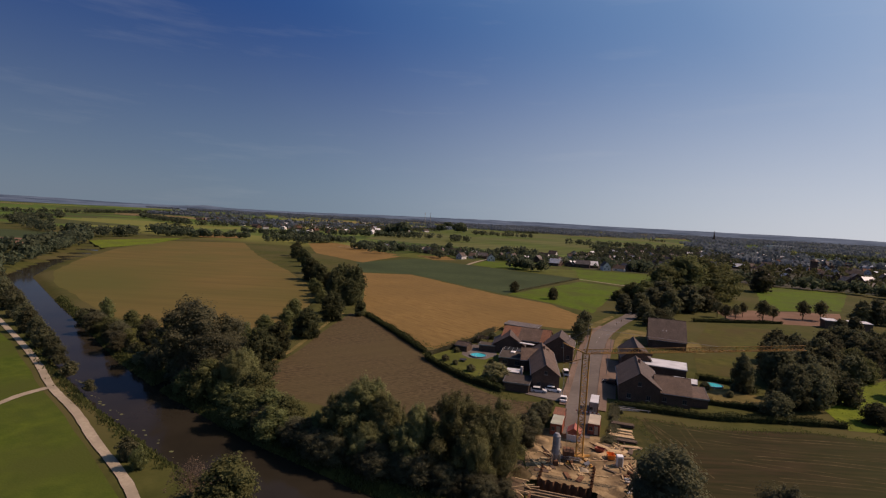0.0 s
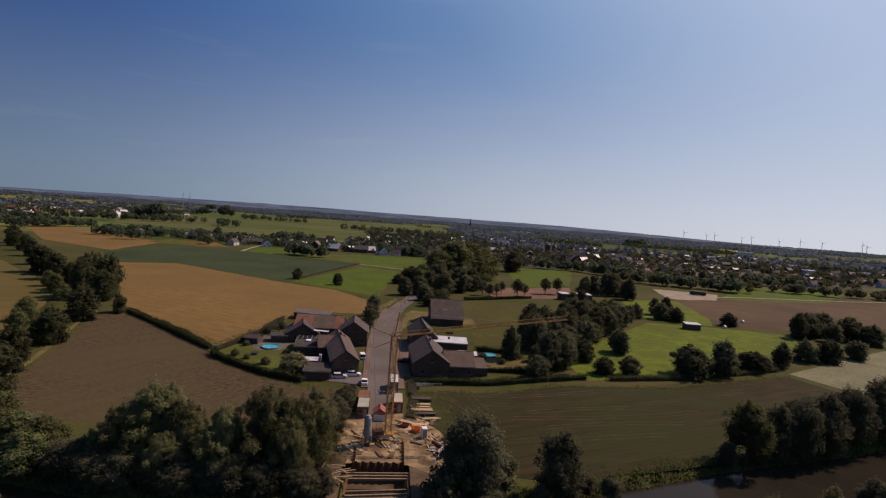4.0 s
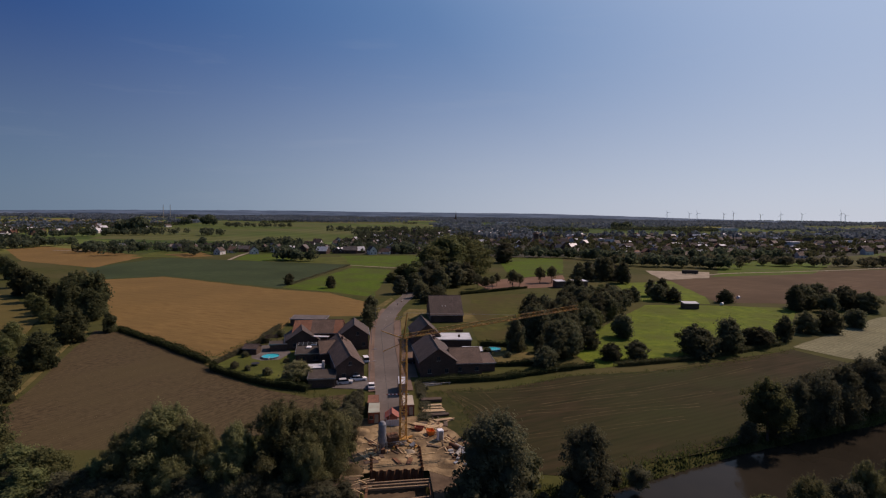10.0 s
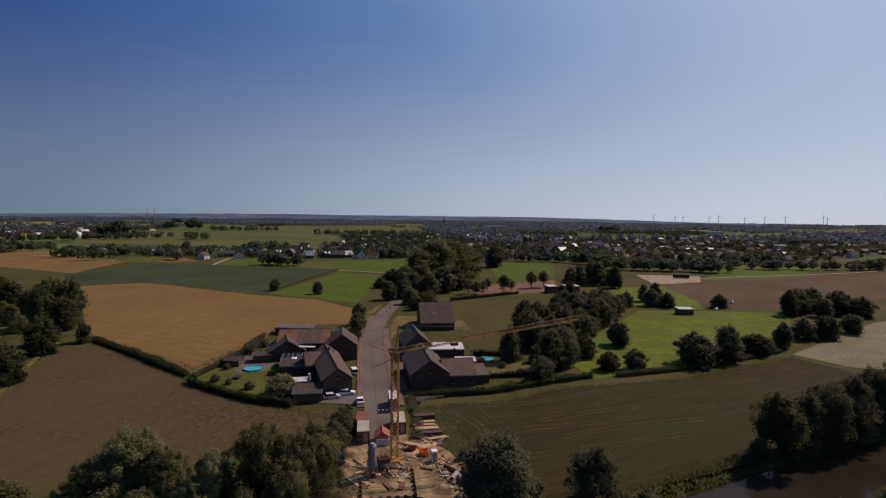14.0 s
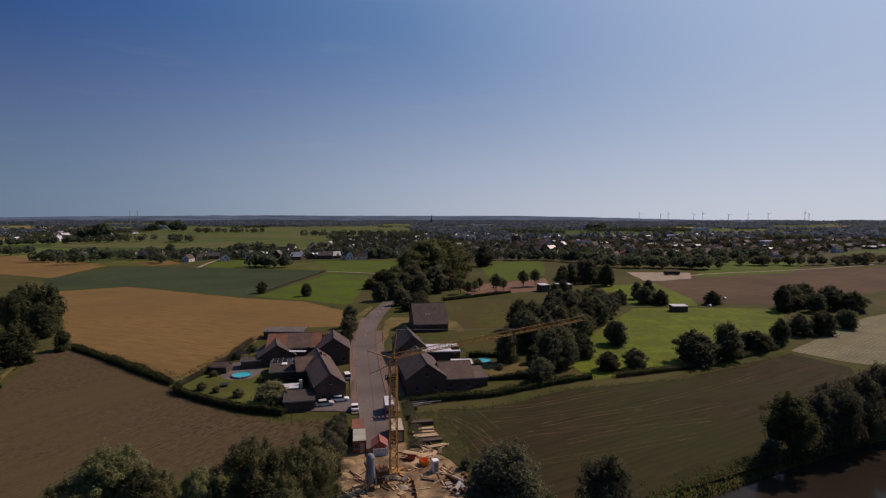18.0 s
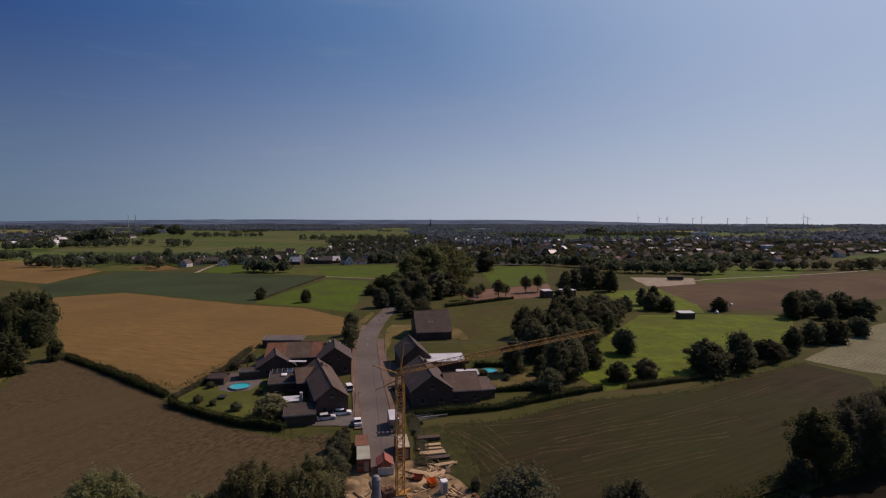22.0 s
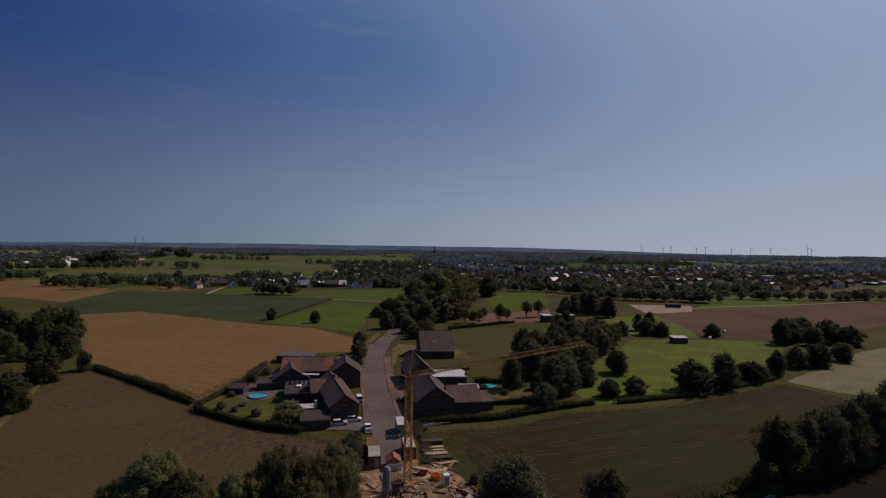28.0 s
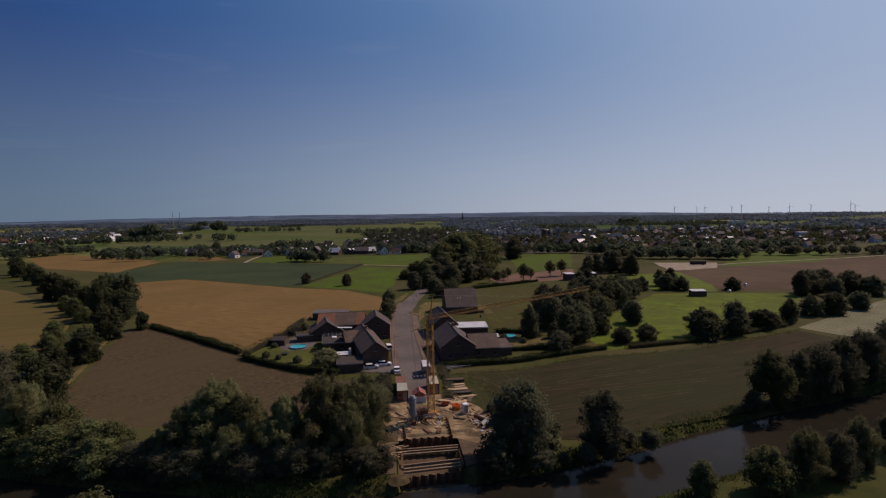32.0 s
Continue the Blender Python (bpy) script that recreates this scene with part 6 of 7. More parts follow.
def container(x, y, w, l, h, wall, roof, label, rot=0.0):
    ob = empty("site_container", x, y, 0.03, rot)
    bm = bmesh.new()
    corrugated(bm, -w / 2, w / 2, -l / 2, l / 2, 0.12, h - 0.06)
    part("body", bm, M[wall], ob)
    bm = bmesh.new()
    for sx in (-1, 1):
        for sy in (-1, 1):
            box(bm, sx * w / 2 - 0.09, sx * w / 2 + 0.09, sy * l / 2 - 0.09, sy * l / 2 + 0.09, 0, h)
        box(bm, sx * w / 2 - 0.07, sx * w / 2 + 0.07, -l / 2 + 0.1, l / 2 - 0.1, 0, 0.16)
        box(bm, -w / 2 + 0.1, w / 2 - 0.1, sx * l / 2 - 0.07, sx * l / 2 + 0.07, 0, 0.16)
    part("corner_frame", bm, M["rust"], ob)
    bm = bmesh.new()
    box(bm, -w / 2 - 0.03, w / 2 + 0.03, -l / 2 - 0.03, l / 2 + 0.03, h - 0.05, h + 0.03, 0.02)
    part("roof", bm, M[roof], ob)
    dr = new("door")
    dr.parent = ob
    bm = bmesh.new()
    box(bm, 0.1, 1.0, -l / 2 - 0.07, -l / 2 - 0.01, 0.2, 2.15, 0.01)
    part("door_leaf", bm, M["steel"], dr)
    bm = bmesh.new()
    beam(bm, (0.22, -l / 2 - 0.1, 0.5), (0.22, -l / 2 - 0.1, 1.9), 0.04, 6)
    part("lock_bar", bm, M["black"], dr)
    window(ob, -0.6, -l / 2 - 0.05, 1.1, 0.8, 0.8, -90)
    return tagged(ob, label, "container", "site containers")


container(-5.6, 122.7, 2.5, 6.0, 2.6, "red", "greenroof", "red site container with a weathered green roof")
container(-5.9, 128.8, 2.5, 5.2, 2.5, "red", "roof_orange", "red site container with an orange-brown roof")
container(2.3, 126.9, 2.5, 6.4, 2.6, "red", "cream", "red site container with a cream roof")
container(1.5, 140.4, 2.0, 6.4, 3.1, "steel", "sheet", "pale grey site cabin standing on the road")


def skip(x, y, w, l, h, m, rot, label):
    ob = empty("skip", x, y, 0.05, rot)
    bm = bmesh.new()
    o = [(-w / 2, -l / 2), (w / 2, -l / 2), (w / 2, l / 2), (-w / 2, l / 2)]
    lo = [bm.verts.new((a * 0.85, b * 0.7, 0.1)) for a, b in o]
    hi = [bm.verts.new((a, b, h)) for a, b in o]
    hi2 = [bm.verts.new((a * 0.93, b * 0.95, h)) for a, b in o]
    lo2 = [bm.verts.new((a * 0.78, b * 0.66, 0.2)) for a, b in o]
    for i in range(4):
        j = (i + 1) % 4
        bm.faces.new((lo[i], lo[j], hi[j], hi[i]))
        bm.faces.new((hi[i], hi[j], hi2[j], hi2[i]))
        bm.faces.new((hi2[i], hi2[j], lo2[j], lo2[i]))
    bm.faces.new(lo[::-1])
    bm.faces.new(lo2)
    part("trough", bm, M[m], ob)
    bm = bmesh.new()
    for sx in (-1, 1):
        box(bm, sx * w * 0.3 - 0.1, sx * w * 0.3 + 0.1, -l / 2 * 0.7, l / 2 * 0.7, 0, 0.1)
    part("runner", bm, M["rust"], ob)
    return tagged(ob, label, "skip")


skip(-5.8, 132.9, 2.4, 1.9, 1.3, "orange", 90, "orange steel skip beside the containers")
skip(6.4, 112.8, 1.4, 1.9, 1.1, "orange", 15, "orange steel skip full of offcuts")
skip(4.2, 115.2, 1.3, 2.0, 0.9, "red", 70, "rust-red steel skip beside stacked boards")
# red hut with a pitched roof and a pale front
hut = gable_house(-1.6, 120.4, 2.4, 3.0, 1.7, 2.5, 0, "red", "red", "small red wooden hut with a pitched red roof", name="site_hut")
fn = empty("hoarding", -1.5, 118.0)
for k in range(6):
    bm = bmesh.new()
    box(bm, -1.5 + k * 0.5, -1.02 + k * 0.5, -0.04, 0.04, 0.05, 1.5, 0.01)
    part("board", bm, M["sheet"], fn)
tagged(fn, "pale grey board hoarding before the red hut", "hoarding")


def build_silo(x, y):
    ob = empty("mortar_silo", x, y, 0.03, 20)
    bm = bmesh.new()
    prof = ((0.25, 1.1), (0.86, 2.3), (0.86, 6.0), (0.52, 6.5), (0.25, 6.6))
    rings = [[bm.verts.new((r * math.cos(a * math.pi / 9), r * math.sin(a * math.pi / 9), z)) for a in range(18)] for r, z in prof]
    for p, q in zip(rings, rings[1:]):
        for i in range(18):
            bm.faces.new((p[i], p[(i + 1) % 18], q[(i + 1) % 18], q[i]))
    bm.faces.new(rings[0][::-1])
    bm.faces.new(rings[-1])
    part("drum", bm, M["silo"], ob)
    for k in range(4):
        a = k * math.pi / 2 + 0.78
        bm = bmesh.new()
        beam(bm, (math.cos(a) * 1.25, math.sin(a) * 1.25, 0), (math.cos(a) * 0.98, math.sin(a) * 0.98, 3.4), 0.14)
        part("leg", bm, M["steel"], ob)
    bm = bmesh.new()
    box(bm, -0.5, 0.5, -0.9, 0.3, 0.1, 1.0, 0.05)
    part("mixer", bm, M["rust"], ob)
    bm = bmesh.new()
    for z in (2.3, 4.2, 5.9):
        beam(bm, (0, 0, z - 0.04), (0, 0, z + 0.04), 1.78, 18)
    part("hoop", bm, M["steel"], ob)
    return tagged(ob, "grey cylindrical mortar silo on steel legs", "silo")


build_silo(-3.8, 105.3).scale = (0.86, 0.86, 0.97)
toilet = empty("portable_toilet", 8.1, 109.9, 0.03, 12)
bm = bmesh.new()
box(bm, -0.58, 0.58, -0.58, 0.58, 0.12, 2.15, 0.04)
part("cabin", bm, M["white"], toilet)
bm = bmesh.new()
box(bm, -0.64, 0.64, -0.64, 0.64, 2.16, 2.34, 0.08)
part("roof", bm, M["white"], toilet)
bm = bmesh.new()
box(bm, -0.42, 0.42, -0.62, -0.585, 0.2, 2.0, 0.01)
part("door", bm, M["steel"], toilet)
bm = bmesh.new()
box(bm, -0.6, 0.6, -0.6, 0.6, 0, 0.11)
part("base", bm, M["black"], toilet)
tagged(toilet, "white portable toilet cabin on the sand", "toilet")


def lumber_stack(x, y, l, rows, cols, rot, m, label):
    """Boards laid flat in layers over bearers."""
    ob = empty("timber_stack", x, y, 0.05, rot)
    r2 = random.Random(int(x * 10 + y))
    for k in (-1, 0, 1):
        bm = bmesh.new()
        box(bm, k * l * 0.36 - 0.06, k * l * 0.36 + 0.06, -cols * 0.13, cols * 0.13, 0, 0.12)
        part("bearer", bm, M["darkwood"], ob)
    for j in range(rows):
        for c in range(cols):
            bm = bmesh.new()
            a = r2.uniform(-0.3, 0.3)
            box(bm, -l / 2 + a, l / 2 + a, (c - cols / 2) * 0.26, (c - cols / 2) * 0.26 + 0.24, 0.125 + j * 0.13, 0.245 + j * 0.13)
            part("board", bm, M[m], ob)
    return tagged(ob, label, "timber", "timber stacks")


lumber_stack(8.5, 132.5, 4.8, 5, 6, 2, "darkwood", "stack of dark weathered boards on the grass")
lumber_stack(8.4, 129.0, 4.6, 3, 4, 3, "timber", "stack of pale sawn boards on the grass")
lumber_stack(8.3, 127.2, 4.8, 3, 3, 1, "timber", "narrow stack of pale sawn boards")
lumber_stack(8.4, 125.0, 5.0, 4, 6, 3, "timber", "wide stack of pale sawn boards")
lumber_stack(8.8, 123.0, 5.4, 3, 5, 4, "darkwood", "low stack of grey weathered boards")
lumber_stack(10.2, 120.2, 4.2, 2, 4, 12, "timber", "loose pile of sawn boards")
lumber_stack(4.6, 117.6, 3.2, 2, 5, -30, "timber", "heap of formwork boards near the crane")
lumber_stack(7.2, 116.3, 2.6, 2, 6, 25, "timber", "heap of pale formwork boards")


def sheet_piles(line, z0, z1, label):
    """Interlocking trough-shaped steel piles, each one its own piece."""
    ob = empty("sheet_pile_wall", line[0][0], line[0][1])
    ox, oy = line[0]
    n = 0
    for (ax, ay), (bx, by) in zip(line, line[1:]):
        d = math.hypot(bx - ax, by - ay)
        k = max(1, round(d / 0.74))
        ux, uy = (bx - ax) / d, (by - ay) / d
        for i in range(k):
            w = d / k
            s = 1 if n % 2 else -1
            n += 1
            prof = [(0, 0), (w * 0.22, s * 0.24), (w * 0.78, s * 0.24), (w, 0)]
            front = [(ax - ox + ux * (i * w + u) - uy * v, ay - oy + uy * (i * w + u) + ux * v) for u, v in prof]
            back = [(px - uy * 0.05, py + ux * 0.05) for px, py in front]
            bm = bmesh.new()
            prism(bm, front + back[::-1], z0, z1)
            bmesh.ops.recalc_face_normals(bm, faces=bm.faces[:])
            part("pile", bm, M["rust"], ob)
    return tagged(ob, label, "retaining wall")


sheet_piles([(-5.9, 103.5), (-5.8, 97.1), (3.5, 97.2), (3.6, 107.2)], -2.95, 0.55, "rusty corrugated sheet pile wall round the pit")
sheet_piles([(-7.2, 84.6), (3.6, 85.6)], -2.95, -0.9, "low rusty sheet pile wall at the water")


def site_beam(name, a, b, t, m, label, group="beams of the excavation"):
    ob = empty(name, *a)
    bm = bmesh.new()
    beam(bm, (0, 0, 0), Vector(b) - Vector(a), t)
    part("beam", bm, M[m], ob)
    return tagged(ob, label, "beam", group)


for y, z in ((94.3, -0.35), (93.6, -0.5), (92.9, -0.7)):
    site_beam("timber_waler", (-8.6, y, z), (5.2, y + 0.6, z), 0.34, "old_timber", "long brown timber waler across the pit")
for y, z in ((88.2, -0.5), (87.2, -0.7), (86.3, -0.85)):
    site_beam("timber_waler", (-6.4, y, z), (4.6, y + 1.2, z), 0.34, "old_timber", "long brown timber waler across the pit")
for x in (-6.6, 4.4):
    site_beam("steel_brace", (x, 87.0, -0.55), (x + 0.1, 93.4, -0.45), 0.4, "rust", "rusty steel brace across the pit")
r3 = random.Random(5)
for k in range(9):
    x, y, a = r3.uniform(-10.6, -7.4), r3.uniform(90.5, 95.5), r3.uniform(-0.9, 0.5)
    z = 0.15 + 0.06 * k
    site_beam("formwork_beam", (x, y, z), (x + 2.6 * math.cos(a), y + 2.6 * math.sin(a), z + r3.uniform(-0.1, 0.25)), 0.17, "timber", "loose pale timber beam beside the pit", "loose timbers")
for k in range(118):
    cx, cy, cr = r3.choice(((-3.5, 108.5, 2.2), (6.6, 113.6, 2.0), (10.6, 108.6, 2.0), (5.8, 115.5, 2.2), (10.5, 103.5, 2.0), (-6.5, 103.0, 1.6), (1.5, 104.0, 2.4), (8.5, 118.5, 1.8), (3, 111, 6)))
    x, y = r3.gauss(cx, cr * 0.6), r3.gauss(cy, cr * 0.6)
    if -1.6 < x < 2.4 and 107 < y < 111:
        continue
    a, l = r3.uniform(0, 3.14), r3.uniform(1.2, 3.6)
    site_beam("plank", (x, y, 0.14), (x + l * math.cos(a), y + l * math.sin(a), 0.14 + r3.uniform(0, 0.12)), r3.uniform(0.12, 0.26), r3.choice(("timber", "timber", "darkwood", "rust")), "loose plank lying on the sand", "loose planks")


def heap(x, y, r, h, m, label, name="sand_heap", seed=1):
    """A rounded loose heap with a lumpy surface."""
    v, f = [], []
    nr, na = 9, 26
    for i in range(nr + 1):
        t = i / nr
        for k in range(na):
            a = 2 * math.pi * k / na
            rr = r * t * (1 + 0.16 * noise.noise((math.cos(a) * 1.3, math.sin(a) * 1.3, seed)))
            z = h * (math.cos(t * math.pi) * 0.5 + 0.5) + 0.45 * h * noise.noise((rr * math.cos(a) * 1.1, rr * math.sin(a) * 1.1, seed + 4)) * (1 - t) - (0.06 if t == 1 else 0)
            v.append((rr * math.cos(a), rr * math.sin(a), z))
    for i in range(nr):
        for k in range(na):
            f.append((i * na + k, i * na + (k + 1) % na, (i + 1) * na + (k + 1) % na, (i + 1) * na + k)[::-1])
    ob = empty(name, x, y, 0.03)
    mesh_ob("mound", v, f, M[m], ob, smooth=True)
    return tagged(ob, label, "heap", "heaps on the site")


for i, (x, y, r, h, m, lab) in enumerate(((3.2, 112.5, 2.6, 0.6, "sand", "pale sand heap beside the crane"), (-8.4, 115.5, 2.6, 0.8, "sand", "pale sand heap at the edge of the site"), (-9.0, 110.5, 2.2, 0.7, "sand", "pale sand heap at the edge of the site"),
                                       (8.4, 99.5, 2.8, 0.7, "sand", "flattened sand heap above the pit"), (1.6, 105.2, 1.5, 0.5, "gravel", "small gravel heap beside the silo"), (-9.2, 98.5, 2.4, 1.2, "brown", "dark earth heap beside the pit"),
                                       (-7.4, 82.2, 2.0, 0.5, "brown", "low gravel bank at the water"))):
    heap(x, y, r, h, m, lab, seed=i + 2)
for i, (x, y, l, a) in enumerate(((10.6, 106.2, 2.6, 125), (11.6, 105.4, 2.6, 125), (12.6, 104.4, 2.4, 120), (11.0, 103.2, 2.6, 60), (12.4, 102.0, 2.2, 30))):
    ob = empty("concrete_pipe", x, y, 0.45, a)
    bm = bmesh.new()
    ro, ri = 0.42, 0.32
    R0 = [[bm.verts.new((sx * l / 2, q * math.cos(k * math.pi / 8), q * math.sin(k * math.pi / 8))) for k in range(16)] for sx, q in ((-1, ri), (-1, ro), (1, ro), (1, ri))]
    for p, q in zip(R0, R0[1:] + R0[:1]):
        for k in range(16):
            bm.faces.new((p[k], p[(k + 1) % 16], q[(k + 1) % 16], q[k]))
    part("pipe", bm, M["concrete" if i % 2 else "rust"], ob)
    tagged(ob, "short drain pipe lying on the sand", "pipe", "drain pipes")
for i in range(16):
    x, y = r3.uniform(9.5, 13.8), r3.uniform(98.5, 108.5)
    ob = empty("concrete_block", x, y, 0.03, r3.uniform(0, 90))
    bm = bmesh.new()
    box(bm, -r3.uniform(0.3, 0.7), 0.4, -0.3, 0.3, 0, r3.uniform(0.3, 0.6), 0.04)
    part("block", bm, M[r3.choice(("concrete", "rust", "steel"))], ob)
    tagged(ob, "rough concrete block lying on the site", "block", "concrete blocks")


for x in (22.6, 23.9):
    ob = empty("roof_window", x, 231.2, 6.42)
    bm = bmesh.new()
    box(bm, -0.16, 0.16, -0.36, 0.36, -0.06, 0.06, 0.01)
    pw = part("pane", bm, M["steel"], ob)
    pw.matrix_local = pose(0, 0, 0, 34)
    tagged(ob, "small pale roof window on the barn", "roof window", "roof windows of the barn")
# ---------------------------------------------------------------- cars
def make_car(paint, label, l=4.4, w=1.76, h=1.46, van=False):
    ob = empty("car", 0, 0)
    bm = bmesh.new()
    side = [(-l / 2, 0.32), (-l / 2 + 0.05, 0.78), (-l / 2 + 0.3, 0.92), (l / 2 - 1.15, 0.92), (l / 2 - 0.25, 0.76), (l / 2, 0.6), (l / 2, 0.3), (l / 2 - 0.3, 0.2), (-l / 2 + 0.3, 0.2)]
    a = [bm.verts.new((-w / 2, y, z)) for y, z in side]
    b = [bm.verts.new((w / 2, y, z)) for y, z in side]
    for i in range(len(side)):
        j = (i + 1) % len(side)
        bm.faces.new((a[i], a[j], b[j], b[i]))
    bm.faces.new(a[::-1])
    bm.faces.new(b)
    bmesh.ops.bevel(bm, geom=bm.edges[:], offset=0.06, segments=2, affect="EDGES")
    bmesh.ops.recalc_face_normals(bm, faces=bm.faces[:])
    part("body", bm, M[paint], ob)
    back = -l / 2 + (0.12 if van else 0.35)
    bm = bmesh.new()
    c = [(back, 0.9), (back + (0.1 if van else 0.5), h - 0.06), (l / 2 - 1.95, h - 0.04), (l / 2 - 1.15, 0.9)]
    a = [bm.verts.new((-w / 2 * (0.94 if z < 1 else 0.87), y, z)) for y, z in c]
    b = [bm.verts.new((w / 2 * (0.94 if z < 1 else 0.87), y, z)) for y, z in c]
    for i in range(4):
        j = (i + 1) % 4
        bm.faces.new((a[i], a[j], b[j], b[i]))
    bm.faces.new(a[::-1])
    bm.faces.new(b)
    bmesh.ops.recalc_face_normals(bm, faces=bm.faces[:])
    part("window_glass", bm, M["glass"], ob)
    bm = bmesh.new()
    box(bm, -w / 2 * 0.88, w / 2 * 0.88, c[1][0] - 0.1, c[2][0] + 0.1, h - 0.07, h, 0.03)
    part("roof", bm, M[paint], ob)
    for sx in (-1, 1):
        for k, sy in enumerate((-1, 1)):
            wh = new("wheel")
            wh.parent = ob
            wh.matrix_local = pose(sx * (w / 2 - 0.1), sy * l * 0.3, 0.32)
            bm = bmesh.new()
            beam(bm, (-0.11, 0, 0), (0.11, 0, 0), 0.64, 16)
            part("tyre", bm, M["black"], wh)
            bm = bmesh.new()
            beam(bm, (-0.125, 0, 0), (0.125, 0, 0), 0.4, 10)
            part("rim", bm, M["steel"], wh)
        bm = bmesh.new()
        box(bm, sx * w * 0.36 - 0.16, sx * w * 0.36 + 0.16, l / 2 - 0.1, l / 2 + 0.02, 0.55, 0.7, 0.02)
        part("headlight", bm, M["white"], ob)
        bm = bmesh.new()
        box(bm, sx * w * 0.4 - 0.1, sx * w * 0.4 + 0.1, -l / 2 - 0.02, -l / 2 + 0.08, 0.6, 0.8, 0.02)
        part("tail_light", bm, M["red"], ob)
    return tagged(ob, label, "car")


def put_car(paint, label, x, y, rz, **k):
    c = make_car(paint, label, **k)
    c.matrix_world = pose(x, y, 0.07, 0, 0, rz)
    tagged(c, group="parked cars")


put_car("white", "white saloon car parked beside the farmhouse", -10.3, 150.6, -84, l=4.6)
put_car("silver", "silver estate car parked on the forecourt", -13.9, 148.0, -80, l=4.5)
put_car("white", "white hatchback parked at the roadside", -6.6, 144.0, 4, l=4.1, h=1.5)
put_car("white", "white van parked against the farmhouse", -8.9, 169.6, 12, l=4.8, h=1.8, van=True)
put_car("silver", "grey car parked behind the barn house", -12.4, 222, -70)
put_car("white", "white car parked behind the barn house", -15.2, 224.5, -70)
put_car("black", "dark car parked before the brick house", 4.6, 166.5, 80)


# ---------------------------------------------------------------- gardens
def build_pool(x, y, d, h, label):
    ob = empty("garden_pool", x, y, 0.05)
    bm = bmesh.new()
    n = 28
    for r0, r1, z0, z1 in ((d / 2, d / 2 + 0.12, 0, h),):
        ro = [[bm.verts.new((q * math.cos(2 * math.pi * k / n), q * math.sin(2 * math.pi * k / n), z)) for k in range(n)] for q, z in ((r0, z0), (r0, z1), (r1 + 0.08, z1), (r1 + 0.08, z1 - 0.08), (r1, z1 - 0.08), (r1, z0))]
        for p, q in zip(ro, ro[1:]):
            for k in range(n):
                bm.faces.new((p[k], p[(k + 1) % n], q[(k + 1) % n], q[k]))
    bmesh.ops.recalc_face_normals(bm, faces=bm.faces[:])
    part("pool_wall", bm, M["steel"], ob)
    bm = bmesh.new()
    bm.faces.new([bm.verts.new((d / 2 * math.cos(2 * math.pi * k / n), d / 2 * math.sin(2 * math.pi * k / n), h - 0.15)) for k in range(n)])
    part("pool_water", bm, M["pool"], ob)
    bm = bmesh.new()
    for s in (-0.22, 0.22):
        beam(bm, (s, -d / 2 - 0.5, 0), (s, -d / 2 - 0.05, h + 0.6), 0.05, 6)
    for z in (0.3, 0.6):
        beam(bm, (-0.22, -d / 2 - 0.4, z), (0.22, -d / 2 - 0.4, z), 0.04, 6)
    part("ladder", bm, M["white"], ob)
    return tagged(ob, label, "swimming pool")


build_pool(-39.2, 176.2, 5.4, 0.6, "round turquoise above-ground pool on a paved terrace")
build_pool(34.6, 180.2, 4.8, 0.55, "small round turquoise pool beside a hedge")
flat("garden_lawn", [(-54, 168.6), (-46, 161.6), (-33, 151.5), (-27, 148), (-27, 170), (-34, 186), (-46, 188), (-50.5, 180)], M["lawn"], "mown garden lawn", "lawn", z=0.015)
flat("terrace", [(-45, 175.5), (-41.5, 172.6), (-36, 173.2), (-33.5, 181), (-38, 192), (-45, 192), (-47, 184)], M["slabs"], "grey paved pool terrace", "terrace", z=0.04)
flat("forecourt", [(-17, 144.5), (-6.5, 142.5), (-6.3, 153.5), (-16.5, 151.5)], M["slabs"], "grey paved forecourt beside the farmhouse", "forecourt", z=0.035)
flat("forecourt_east", [(2.5, 152), (6.5, 152), (7, 196), (3.2, 196)], M["paving"], "paved yard before the brick houses", "forecourt", z=0.035)
flat("garden_dry", [(30, 161), (49, 162), (46, 176), (31, 181)], M["dry_grass"], "dry yellow garden grass", "lawn", z=0.015)
flat("verge_grass_west", [(-6.3, 236), (-5.2, 250), (-2.2, 266), (3.2, 288), (1.4, 293), (-3.4, 276), (-7.4, 262), (-9.5, 246)], M["dry_grass"], "dry yellowish grass bank inside the road bend", "verge", z=0.02)
flat("verge_grass", [(3.8, 210), (6.5, 222), (8, 236), (14, 229.5), (18, 227), (34, 227.5), (34.5, 223), (38, 226), (38, 246), (35, 250), (34.4, 244.5), (16.5, 246), (18.9, 258), (9.7, 259), (6.6, 250), (4.6, 232)], M["dry_grass"], "dry yellowish grass verge", "verge", z=0.02)
hedge([(30.5, 161), (44, 161.5), (49, 163)], 1.0, 1.7, M["leaf_hedge"], "clipped dark hedge round a small garden", 11)
hedge([(31, 186), (40, 185), (46, 180)], 1.0, 1.7, M["leaf_hedge"], "clipped dark hedge behind a pool", 12)


